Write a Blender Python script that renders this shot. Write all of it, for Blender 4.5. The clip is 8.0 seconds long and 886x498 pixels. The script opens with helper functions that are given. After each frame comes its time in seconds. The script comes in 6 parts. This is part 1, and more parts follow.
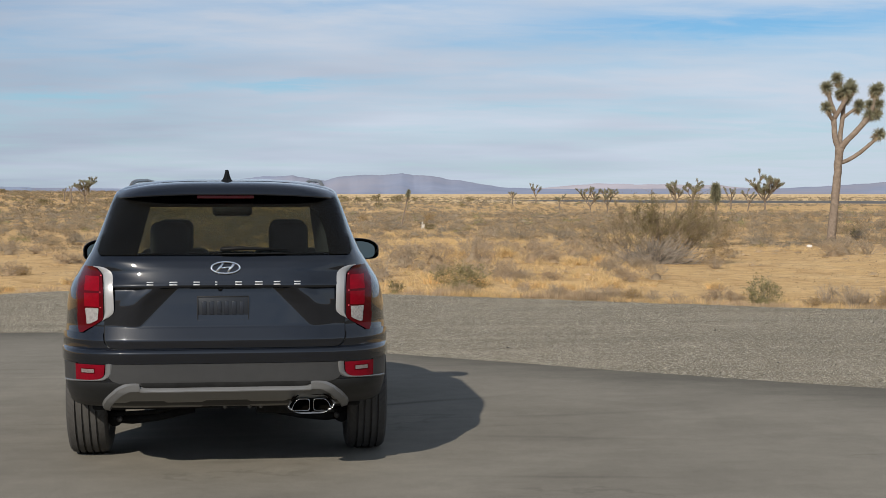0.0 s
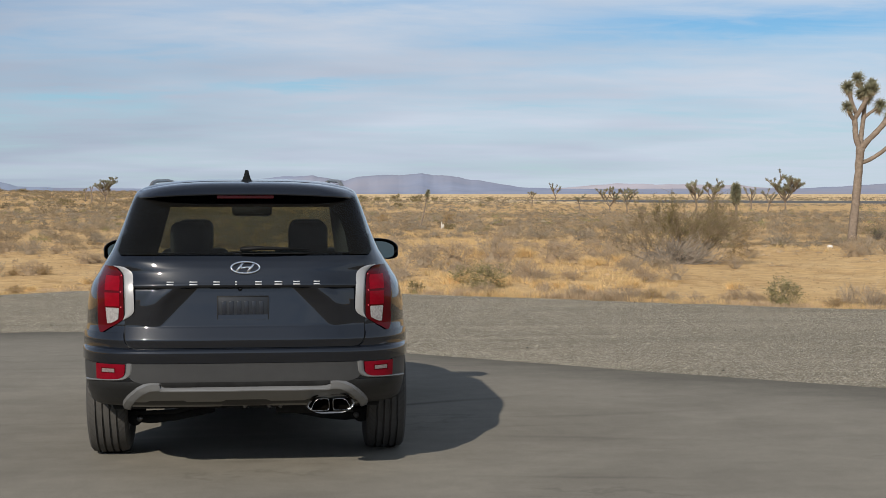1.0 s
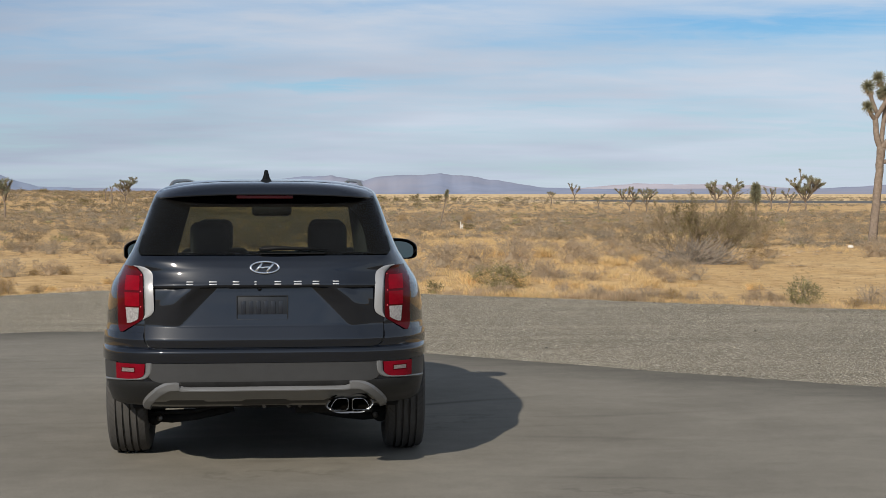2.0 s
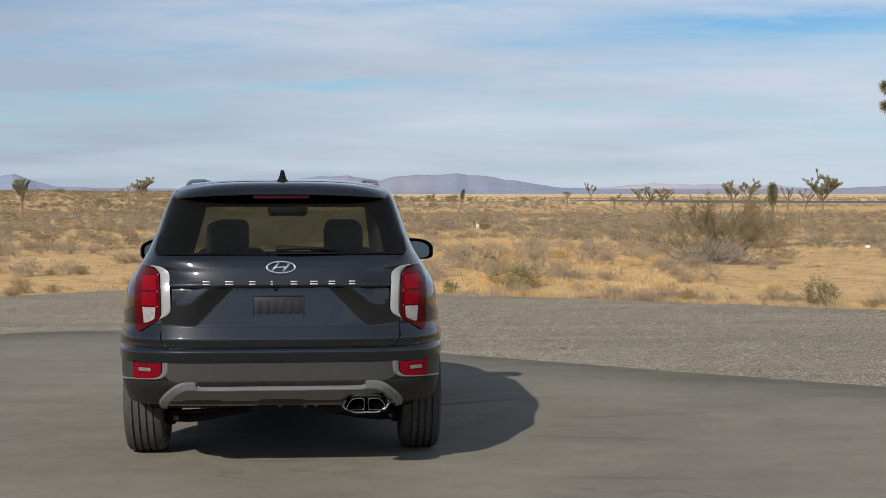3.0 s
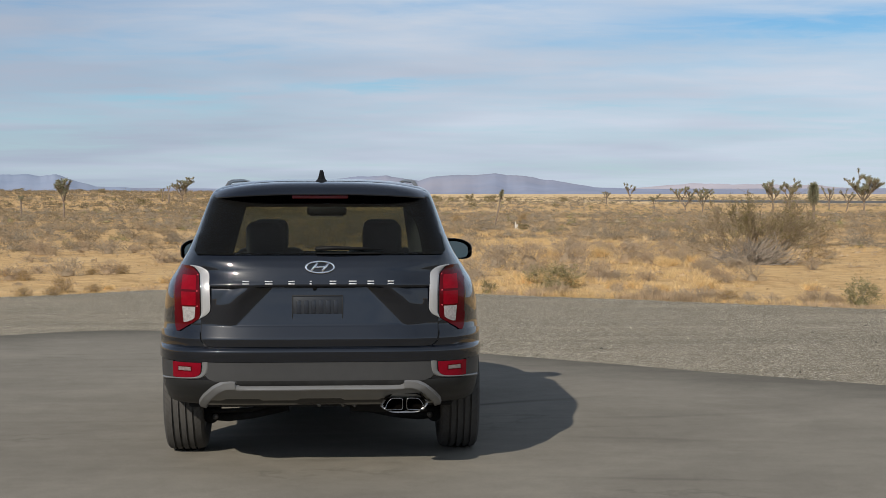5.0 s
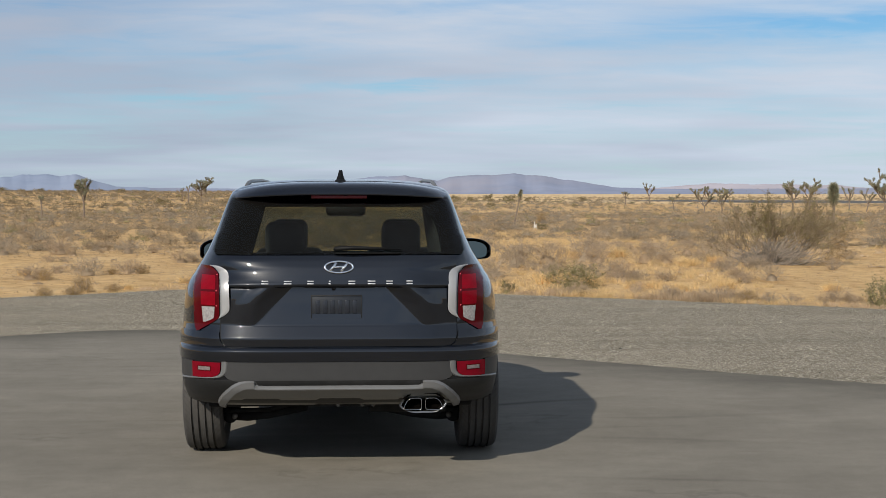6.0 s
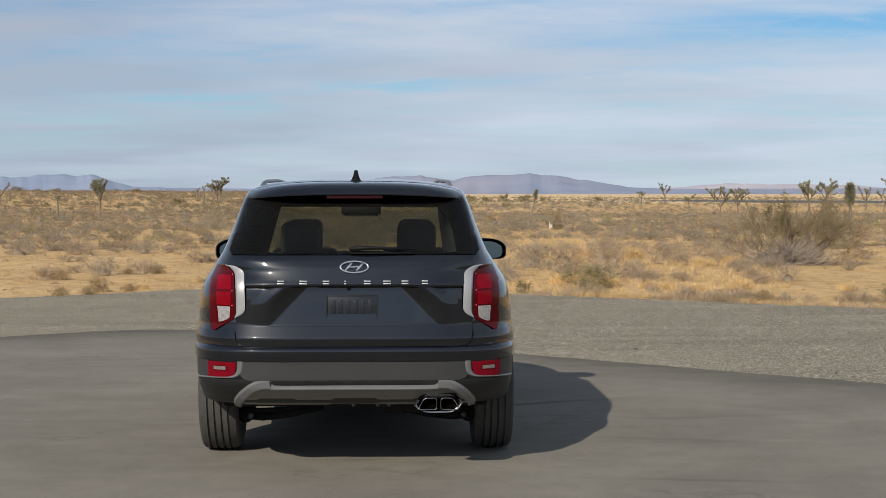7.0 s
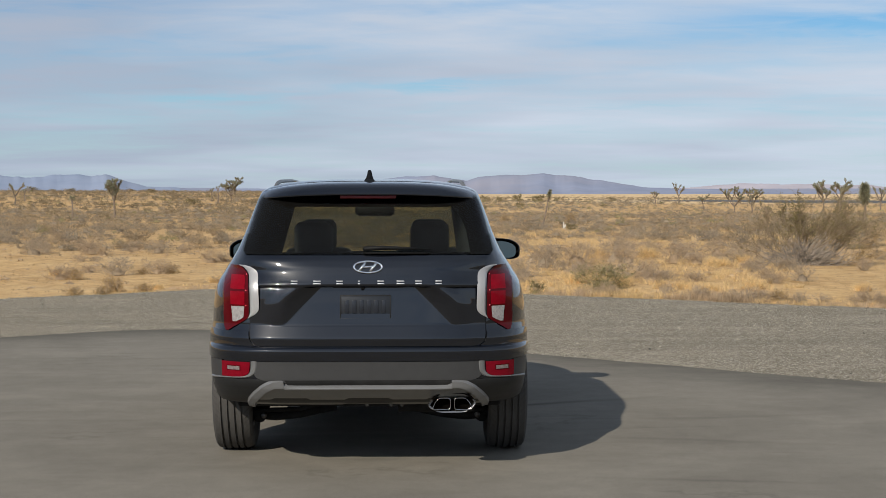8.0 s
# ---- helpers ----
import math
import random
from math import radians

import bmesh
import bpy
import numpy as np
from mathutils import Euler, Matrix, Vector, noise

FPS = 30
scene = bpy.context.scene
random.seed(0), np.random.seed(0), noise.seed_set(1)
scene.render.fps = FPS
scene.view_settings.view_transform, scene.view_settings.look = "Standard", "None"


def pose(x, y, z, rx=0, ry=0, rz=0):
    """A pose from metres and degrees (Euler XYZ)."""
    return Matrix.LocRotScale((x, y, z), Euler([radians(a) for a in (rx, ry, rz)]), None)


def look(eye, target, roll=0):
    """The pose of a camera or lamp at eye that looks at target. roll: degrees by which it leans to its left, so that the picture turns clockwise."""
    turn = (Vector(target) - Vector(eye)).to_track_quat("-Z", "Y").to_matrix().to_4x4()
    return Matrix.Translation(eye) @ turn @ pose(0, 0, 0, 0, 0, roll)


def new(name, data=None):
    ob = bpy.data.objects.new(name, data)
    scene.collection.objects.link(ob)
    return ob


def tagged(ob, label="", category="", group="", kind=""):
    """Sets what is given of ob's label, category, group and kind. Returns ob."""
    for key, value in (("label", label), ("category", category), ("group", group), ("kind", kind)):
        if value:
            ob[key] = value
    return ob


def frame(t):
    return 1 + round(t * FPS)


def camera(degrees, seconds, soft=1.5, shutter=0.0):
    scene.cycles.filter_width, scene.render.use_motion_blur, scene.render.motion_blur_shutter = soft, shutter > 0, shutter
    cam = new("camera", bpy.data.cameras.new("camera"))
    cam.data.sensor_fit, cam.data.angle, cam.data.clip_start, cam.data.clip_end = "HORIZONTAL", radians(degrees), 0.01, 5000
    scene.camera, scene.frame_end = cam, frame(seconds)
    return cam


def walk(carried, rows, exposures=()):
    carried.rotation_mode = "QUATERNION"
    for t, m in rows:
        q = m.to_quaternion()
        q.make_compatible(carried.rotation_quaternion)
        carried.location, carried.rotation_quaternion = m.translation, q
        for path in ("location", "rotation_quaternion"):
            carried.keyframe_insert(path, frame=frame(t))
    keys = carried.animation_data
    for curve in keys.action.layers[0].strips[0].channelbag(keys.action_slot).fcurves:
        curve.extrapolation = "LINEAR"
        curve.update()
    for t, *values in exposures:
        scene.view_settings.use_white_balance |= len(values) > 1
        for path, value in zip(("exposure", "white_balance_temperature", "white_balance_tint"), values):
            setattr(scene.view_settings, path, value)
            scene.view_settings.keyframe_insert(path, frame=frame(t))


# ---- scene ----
# A tripod pan: the camera turns on the spot, at eye height, beside nothing but the car's tail.
EYE = (0.0, 0.0, 1.62)
PITCH = -2.15
cam = camera(33.4, 8.0, soft=0.7)
YAWS = [
    (0.0, -7.323), (0.5, -6.970), (1.0, -6.569), (1.5, -6.194), (1.7, -6.041), (2.8, -5.330), (3.0, -5.207),
    (3.5, -4.856), (4.0, -4.496), (4.5, -4.101), (6.0, -2.973), (6.5, -2.656), (7.0, -2.378), (7.5, -2.094), (8.0, -1.850),
]
walk(cam, [(t, pose(*EYE, 90 + PITCH, 0, yaw)) for t, yaw in YAWS], exposures=[(0.0, 0.0), (8.0, 0.0)])

# ---- sky and sun ----
SUN_WAY = Vector((0.79, 1.47, -1.0)).normalized()      # the way the light travels
sun_data = bpy.data.lights.new("sun", "SUN")
sun_data.energy, sun_data.angle, sun_data.color = 4.75, radians(0.6), (1.0, 0.925, 0.815)
sun = new("sun", sun_data)
sun.matrix_basis = look((-30, -45, 40), Vector((-30, -45, 40)) + SUN_WAY)

world = bpy.data.worlds.new("desert_sky")
scene.world = world
world.use_nodes = True


def wire(tree, kind, ins=None, **attrs):
    """A node with its settings and its inputs: a value, or a socket to link from."""
    node = tree.nodes.new(kind)
    for key, value in attrs.items():
        setattr(node, key, value)
    for key, value in (ins or {}).items():
        socket = node.inputs[key]
        if isinstance(value, bpy.types.NodeSocket):
            tree.links.new(value, socket)
        else:
            socket.default_value = value
    return node


def ramp(tree, fac, stops):
    node = tree.nodes.new("ShaderNodeValToRGB")
    tree.links.new(fac, node.inputs[0])
    els = node.color_ramp.elements
    while len(els) < len(stops):
        els.new(0.5)
    for el, (at, col) in zip(els, stops):
        el.position = at
        el.color = (*col, 1) if len(col) == 3 else (col[0], col[0], col[0], 1)
    return node.outputs[0]


def build_world():
    t = world.node_tree
    t.nodes.clear()
    sky = wire(t, "ShaderNodeTexSky", sky_type="NISHITA", sun_disc=False, sun_elevation=math.asin(-SUN_WAY.z),
               sun_rotation=math.atan2(-SUN_WAY.x, -SUN_WAY.y), altitude=800, air_density=1.0, dust_density=0.15, ozone_density=2.0)
    geo = wire(t, "ShaderNodeTexCoord")
    sep = wire(t, "ShaderNodeSeparateXYZ", {0: geo.outputs["Generated"]})
    # directions laid on a high flat layer, so that the streaks draw together at the horizon
    up = wire(t, "ShaderNodeMath", {0: sep.outputs[2], 1: 0.0}, operation="MAXIMUM")
    up2 = wire(t, "ShaderNodeMath", {0: up.outputs[0], 1: 0.065}, operation="ADD")
    px = wire(t, "ShaderNodeMath", {0: sep.outputs[0], 1: up2.outputs[0]}, operation="DIVIDE")
    py = wire(t, "ShaderNodeMath", {0: sep.outputs[1], 1: up2.outputs[0]}, operation="DIVIDE")
    lay = wire(t, "ShaderNodeCombineXYZ", {0: px.outputs[0], 1: py.outputs[0], 2: 0.0})
    long_ = wire(t, "ShaderNodeMapping", {0: lay.outputs[0], "Rotation": (0, 0, radians(-20)), "Scale": (0.36, 0.62, 1)})
    n1 = wire(t, "ShaderNodeTexNoise", {"Vector": long_.outputs[0], "Scale": 1.25, "Detail": 9, "Roughness": 0.55, "Distortion": 0.5})
    fine = wire(t, "ShaderNodeMapping", {0: lay.outputs[0], "Rotation": (0, 0, radians(-26)), "Scale": (0.8, 1.15, 1)})
    n2 = wire(t, "ShaderNodeTexNoise", {"Vector": fine.outputs[0], "Scale": 2.0, "Detail": 8, "Roughness": 0.6, "Distortion": 0.9})
    mixn = wire(t, "ShaderNodeMath", {0: n2.outputs[0], 1: 0.40}, operation="MULTIPLY")
    add = wire(t, "ShaderNodeMath", {0: n1.outputs[0], 1: mixn.outputs[0]}, operation="ADD")
    cover = ramp(t, add.outputs[0], [(0.48, (0.30,)), (0.64, (0.70,)), (0.82, (1.0,))])
    # long rents in the veil: azimuth, height and half length, thickness, slope and depth of each
    az = wire(t, "ShaderNodeMath", {0: sep.outputs[0], 1: sep.outputs[1]}, operation="ARCTAN2").outputs[0]
    wisp = wire(t, "ShaderNodeTexNoise", {"Vector": wire(t, "ShaderNodeCombineXYZ", {0: wire(t, "ShaderNodeMath", {0: az, 1: 9.0}, operation="MULTIPLY").outputs[0], 1: wire(t, "ShaderNodeMath", {0: sep.outputs[2], 1: 60.0}, operation="MULTIPLY").outputs[0]}).outputs[0], "Scale": 2.0, "Detail": 6, "Roughness": 0.6, "Distortion": 0.6}).outputs[0]
    shift = wire(t, "ShaderNodeMapRange", {0: wisp, 3: -0.009, 4: 0.009}).outputs[0]
    ragged = wire(t, "ShaderNodeMath", {0: sep.outputs[2], 1: shift}, operation="ADD").outputs[0]
    for a0, e0, half, thick, slope, depth in ((1.8, 0.0735, 3.6, 0.0028, 0.05, 0.58), (-6.5, 0.0645, 4.2, 0.0030, 0.035, 0.55), (17.5, 0.107, 8.0, 0.0085, 0.06, 0.42), (20.5, 0.042, 6.0, 0.0030, 0.03, 0.35),
                                              (8.8, 0.058, 3.5, 0.0025, 0.05, 0.25), (4.0, 0.126, 5.0, 0.0050, 0.04, 0.35), (12.0, 0.083, 4.0, 0.0040, 0.05, 0.22), (-9.0, 0.100, 5.0, 0.0040, 0.05, 0.18)):
        off = wire(t, "ShaderNodeMath", {0: az, 1: radians(a0)}, operation="SUBTRACT").outputs[0]
        run = wire(t, "ShaderNodeMath", {0: wire(t, "ShaderNodeMath", {0: off, 1: 1 / radians(half)}, operation="MULTIPLY").outputs[0], 1: 2.0}, operation="POWER").outputs[0]
        line = wire(t, "ShaderNodeMath", {0: off, 1: -slope, 2: ragged}, operation="MULTIPLY_ADD").outputs[0]
        rise = wire(t, "ShaderNodeMath", {0: line, 1: e0}, operation="SUBTRACT").outputs[0]
        high = wire(t, "ShaderNodeMath", {0: wire(t, "ShaderNodeMath", {0: rise, 1: 1 / thick}, operation="MULTIPLY").outputs[0], 1: 2.0}, operation="POWER").outputs[0]
        fall = wire(t, "ShaderNodeMath", {0: wire(t, "ShaderNodeMath", {0: run, 1: high}, operation="ADD").outputs[0], 1: -1.0}, operation="MULTIPLY").outputs[0]
        rent = wire(t, "ShaderNodeMath", {0: wire(t, "ShaderNodeMath", {0: fall}, operation="EXPONENT").outputs[0], 1: -depth}, operation="MULTIPLY").outputs[0]
        cover = wire(t, "ShaderNodeMath", {0: cover, 1: rent}, operation="ADD", use_clamp=True).outputs[0]
    # the veil thins overhead
    cover = wire(t, "ShaderNodeMath", {0: cover, 1: ramp(t, sep.outputs[2], [(0.20, (1.0,)), (0.55, (0.55,))])}, operation="MULTIPLY").outputs[0]
    # thin haze gathers at the horizon
    low = ramp(t, sep.outputs[2], [(0.0, (0.85,)), (0.045, (0.45,)), (0.12, (0.0,))])
    tone = ramp(t, sep.outputs[2], [(0.0, (0.44, 0.70, 0.90)), (0.15, (0.44, 0.70, 0.90)), (0.4, (0.78, 0.80, 0.83)), (0.8, (0.74, 0.75, 0.77))])
    blue = wire(t, "ShaderNodeMixRGB", {0: 1.0, 1: sky.outputs[0], 2: tone}, blend_type="MULTIPLY").outputs[0]
    blue = wire(t, "ShaderNodeMixRGB", {0: low, 1: blue, 2: (5.05, 6.1, 6.75, 1)}).outputs[0]
    n3 = wire(t, "ShaderNodeTexNoise", {"Vector": lay.outputs[0], "Scale": 0.32, "Detail": 4, "Roughness": 0.5}).outputs[0]
    # the veil thickens towards the east
    east = wire(t, "ShaderNodeMath", {0: sep.outputs[0], 1: 0.6}, operation="MULTIPLY").outputs[0]
    thick = wire(t, "ShaderNodeMath", {0: n3, 1: east}, operation="ADD").outputs[0]
    veil = ramp(t, thick, [(0.34, (4.25, 4.92, 6.10)), (0.66, (6.15, 6.95, 8.10))])
    # thin cloud scatters light forwards: the veil brightens towards the sun
    facing = wire(t, "ShaderNodeVectorMath", {0: geo.outputs["Generated"], 1: tuple(-SUN_WAY)}, operation="DOT_PRODUCT").outputs["Value"]
    glow = ramp(t, facing, [(0.70, (1.0,)), (0.90, (1.5,)), (1.0, (2.6,))])
    veil = wire(t, "ShaderNodeMixRGB", {0: 1.0, 1: veil, 2: glow}, blend_type="MULTIPLY").outputs[0]
    out = wire(t, "ShaderNodeMixRGB", {0: cover, 1: blue, 2: veil}).outputs[0]
    bg = wire(t, "ShaderNodeBackground", {"Color": out, "Strength": 0.095})
    end = wire(t, "ShaderNodeOutputWorld", {"Surface": bg.outputs[0]})


build_world()


# ---- materials ----
def material(name, base, rough=0.6, metal=0.0, spread=0.15, scale=8.0, bump=0.0, bump_scale=60.0, coat=0.0, by_piece=0.0,
             second=None, second_scale=1.0, second_at=(0.45, 0.65), spec=0.5, coat_ior=1.5):
    """A principled material: a base colour that varies at two scales, an optional second colour in patches, and fine relief."""
    m = bpy.data.materials.new(name)
    m.use_nodes = True
    t = m.node_tree
    p = t.nodes["Principled BSDF"]
    p.inputs["Roughness"].default_value, p.inputs["Metallic"].default_value = rough, metal
    p.inputs["Coat Weight"].default_value, p.inputs["Coat Roughness"].default_value = coat, 0.03
    p.inputs["Specular IOR Level"].default_value, p.inputs["Coat IOR"].default_value = spec, coat_ior
    at = wire(t, "ShaderNodeTexCoord").outputs["Object"]
    big = wire(t, "ShaderNodeTexNoise", {"Vector": at, "Scale": scale, "Detail": 6, "Roughness": 0.6}).outputs[0]
    lo, hi = [tuple(c * k for c in base) for k in (1 - spread, 1 + spread)]
    col = ramp(t, big, [(0.3, lo), (0.7, hi)])
    if second:
        patch_ = wire(t, "ShaderNodeTexNoise", {"Vector": at, "Scale": second_scale, "Detail": 7, "Roughness": 0.65}).outputs[0]
        fac = ramp(t, patch_, [(second_at[0], (0,)), (second_at[1], (1,))])
        mx = wire(t, "ShaderNodeMixRGB", {0: fac, 1: col, 2: (*second, 1)})
        col = mx.outputs[0]
    if by_piece:
        info = wire(t, "ShaderNodeNewGeometry").outputs["Random Per Island"]
        hsv = wire(t, "ShaderNodeHueSaturation", {"Color": col, "Value": wire(t, "ShaderNodeMapRange", {0: info, 3: 1 - by_piece, 4: 1 + by_piece}).outputs[0]})
        col = hsv.outputs[0]
    t.links.new(col, p.inputs["Base Color"])
    if bump:
        fine = wire(t, "ShaderNodeTexNoise", {"Vector": at, "Scale": bump_scale, "Detail": 5, "Roughness": 0.6}).outputs[0]
        b = wire(t, "ShaderNodeBump", {"Height": fine, "Strength": bump, "Distance": 0.02})
        t.links.new(b.outputs[0], p.inputs["Normal"])
    return m


def glassy(name, tint, gloss=0.02, ior=1.45, dust=0.0):
    """Thin tinted glass: light passes through coloured, and the surface mirrors by its angle; a film of dust may lie on it."""
    m = bpy.data.materials.new(name)
    m.use_nodes = True
    t = m.node_tree
    t.nodes.clear()
    clear = wire(t, "ShaderNodeBsdfTransparent", {"Color": (*tint, 1)})
    shine = wire(t, "ShaderNodeBsdfGlossy", {"Roughness": gloss})
    fr = wire(t, "ShaderNodeFresnel", {"IOR": ior})
    mx = wire(t, "ShaderNodeMixShader", {0: fr.outputs[0], 1: clear.outputs[0], 2: shine.outputs[0]})
    if dust:
        at = wire(t, "ShaderNodeTexCoord").outputs["Object"]
        film = wire(t, "ShaderNodeTexNoise", {"Vector": at, "Scale": 3.0, "Detail": 5, "Roughness": 0.6}).outputs[0]
        amount = wire(t, "ShaderNodeMapRange", {0: film, 1: 0.3, 2: 0.7, 3: dust * 0.6, 4: dust * 1.4}).outputs[0]
        dull = wire(t, "ShaderNodeBsdfDiffuse", {"Color": (0.42, 0.41, 0.39, 1)})
        mx = wire(t, "ShaderNodeMixShader", {0: amount, 1: mx.outputs[0], 2: dull.outputs[0]})
    wire(t, "ShaderNodeOutputMaterial", {0: mx.outputs[0]})
    return m


def leafy(m, share=0.4):
    """Thin leaves and dry stalks let some light through."""
    t = m.node_tree
    p = t.nodes["Principled BSDF"]
    thin = wire(t, "ShaderNodeBsdfTranslucent", {"Color": p.inputs["Base Color"].links[0].from_socket})
    mx = wire(t, "ShaderNodeMixShader", {0: share, 1: p.outputs[0], 2: thin.outputs[0]})
    t.links.new(mx.outputs[0], t.nodes["Material Output"].inputs[0])
    return m


M_PAINT = material("dark_blue_car_paint", (0.0020, 0.0028, 0.0052), 0.31, 0.0, 0.08, 3.0, coat=1.0, spec=0.08, coat_ior=1.63)
M_BLACK = material("black_plastic", (0.0075, 0.0075, 0.0078), 0.55, 0, 0.15, 20, 0.05, 300, spec=0.3)
M_BUMPER = material("charcoal_bumper_plastic", (0.013, 0.0133, 0.0135), 0.5, 0, 0.12, 20, 0.05, 300, spec=0.3)
M_GLOSS_BLACK = material("gloss_black", (0.008, 0.008, 0.009), 0.12, 0, 0.1, 5)
M_GREY = material("dark_grey_trim", (0.034, 0.034, 0.034), 0.45, 0.2, 0.08, 12)
M_SKID_EDGE = material("satin_silver_edge", (0.165, 0.166, 0.166), 0.36, 0.4, 0.06, 10)
M_PLATE_GREY = material("satin_grey_skid_plate", (0.17, 0.165, 0.152), 0.42, 0.3, 0.06, 10)
M_CHROME = material("chrome", (0.78, 0.78, 0.78), 0.12, 1.0, 0.03, 10)
M_WHITE_TRIM = material("pale_satin_chrome", (0.35, 0.347, 0.345), 0.40, 0.4, 0.04, 10)
M_RED = material("red_lamp_lens", (0.062, 0.0010, 0.003), 0.10, 0, 0.15, 14, spec=0.18)
M_RED_BRIGHT = material("bright_red_reflector", (0.165, 0.0016, 0.007), 0.14, 0, 0.15, 25, spec=0.12)
M_RED_DOT = material("pale_red_dot", (0.75, 0.10, 0.13), 0.2, 0, 0.1, 40)
M_LETTER = material("bright_satin_letters", (0.55, 0.55, 0.55), 0.34, 0.5, 0.03, 10)
M_CLEAR_LAMP = material("clear_lamp_lens", (0.31, 0.295, 0.29), 0.18, 0.2, 0.35, 90, coat=0.6)
M_STEEL = material("dull_steel", (0.16, 0.155, 0.15), 0.5, 0.7, 0.25, 20)
M_UNDER = material("black_underbody", (0.018, 0.018, 0.018), 0.8, 0, 0.3, 10, spec=0.05)
M_SEAT = material("dark_seat_leather", (0.050, 0.050, 0.052), 0.6, 0, 0.15, 12, 0.1, 150)
M_LINER = material("charcoal_cabin_trim", (0.022, 0.021, 0.020), 0.8, 0, 0.1, 8)
M_GLASS = glassy("tinted_rear_glass", (0.50, 0.55, 0.505), 0.02, 1.27, 0.010)
M_SIDE_GLASS = glassy("side_glass", (0.36, 0.38, 0.34))
M_MIRROR = material("mirror_glass", (0.12, 0.135, 0.13), 0.02, 1.0, 0.0, 1)


# ---- mesh helpers ----
def link(name, bm, mat, parent=None, label="", smooth=True):
    me = bpy.data.meshes.new(name)
    bm.to_mesh(me)
    bm.free()
    for p in me.polygons:
        p.use_smooth = smooth
    for mm in (mat if isinstance(mat, (list, tuple)) else [mat]):
        me.materials.append(mm)
    ob = new(name, me)
    if parent:
        ob.parent = parent
    if label:
        ob["label"] = label
    return ob


def part(name, bm, mat, parent, label="", smooth=True):
    return link(name, bm, mat, parent, label, smooth)


def thing(name, label, category, m=None, group="", kind=""):
    ob = tagged(new(name), label, category, group, kind)
    ob.empty_display_size = 0.1
    if m is not None:
        ob.matrix_basis = m
    return ob


def mesh_np(name, verts, faces, mat, parent=None, smooth=False, label=""):
    me = bpy.data.meshes.new(name)
    me.from_pydata(verts, [], faces)
    me.materials.append(mat)
    if smooth:
        me.polygons.foreach_set("use_smooth", [True] * len(me.polygons))
    ob = new(name, me)
    if parent:
        ob.parent = parent
    if label:
        ob["label"] = label
    return ob


def box(bm, x0, x1, y0, y1, z0, z1, bevel=0.0):
    got = bmesh.ops.create_cube(bm, size=1, matrix=Matrix.LocRotScale(((x0 + x1) / 2, (y0 + y1) / 2, (z0 + z1) / 2), None, (x1 - x0, y1 - y0, z1 - z0)))
    if bevel:
        edges = {e for v in got["verts"] for e in v.link_edges}
        bmesh.ops.bevel(bm, geom=list(edges), offset=bevel, segments=3, affect="EDGES", profile=0.5)


def tube(bm, path, radii, sides=10, caps=True):
    """A tapered tube through the points of a path."""
    path = [Vector(p) for p in path]
    rings = []
    ref = Vector((0.31, 0.95, 0.1))
    for i, p in enumerate(path):
        d = (path[min(i + 1, len(path) - 1)] - path[max(i - 1, 0)]).normalized()
        a = d.cross(ref if abs(d.dot(ref.normalized())) < 0.9 else Vector((1, 0, 0))).normalized()
        b = d.cross(a)
        rings.append([bm.verts.new(p + radii[i] * (math.cos(k * math.tau / sides) * a + math.sin(k * math.tau / sides) * b)) for k in range(sides)])
    for r0, r1 in zip(rings, rings[1:]):
        for k in range(sides):
            bm.faces.new((r0[k], r0[(k + 1) % sides], r1[(k + 1) % sides], r1[k]))
    if caps:
        bm.faces.new(rings[0][::-1])
        bm.faces.new(rings[-1])


def faired(table):
    """A table drawn out into a smooth curve that keeps its rises and falls."""
    x, y = np.array([a for a, _ in table]), np.array([b for _, b in table])
    h, s = np.diff(x), np.diff(y) / np.diff(x)
    m = np.zeros(len(x))
    m[0], m[-1] = s[0], s[-1]
    for i in range(1, len(x) - 1):
        if s[i - 1] * s[i] > 0:
            a, b = 2 * h[i] + h[i - 1], h[i] + 2 * h[i - 1]
            m[i] = (a + b) / (a / s[i - 1] + b / s[i])
    at = np.unique(np.concatenate([x, np.arange(x[0], x[-1], 0.008)]))
    k = np.clip(np.searchsorted(x, at, side="right") - 1, 0, len(h) - 1)
    u = (at - x[k]) / h[k]
    out = y[k] * (1 + 2 * u) * (1 - u) ** 2 + h[k] * m[k] * u * (1 - u) ** 2 + y[k + 1] * u ** 2 * (3 - 2 * u) + h[k] * m[k + 1] * u ** 2 * (u - 1)
    return at, out


def lerp(z, table):
    """Reading of a table of (z, value), or of a faired table."""
    if isinstance(table, tuple):
        return float(np.interp(z, table[0], table[1]))
    return float(np.interp(z, [a for a, _ in table], [b for _, b in table]))


# ---- the ground ----
def smooth01(a, b, v):
    u = min(1.0, max(0.0, (v - a) / (b - a)))
    return u * u * (3 - 2 * u)


def asphalt_edge(x):
    """Where the asphalt ends, away from the eye: two nearly straight borders that meet in a rounded corner."""
    left, right = 19.95 + 0.72 * x, 15.72 - 0.80 * (x - 0.3) + 0.0185 * max(0, x - 1) ** 2 - 0.13 * min(3.5, max(0, x - 1.5))
    k = 0.55
    return -k * math.log(math.exp(-left / k) + math.exp(-right / k)) + 0.05 * noise.noise((x * 1.7, 3.1, 0)) + 0.02 * noise.noise((x * 7, 1, 0))


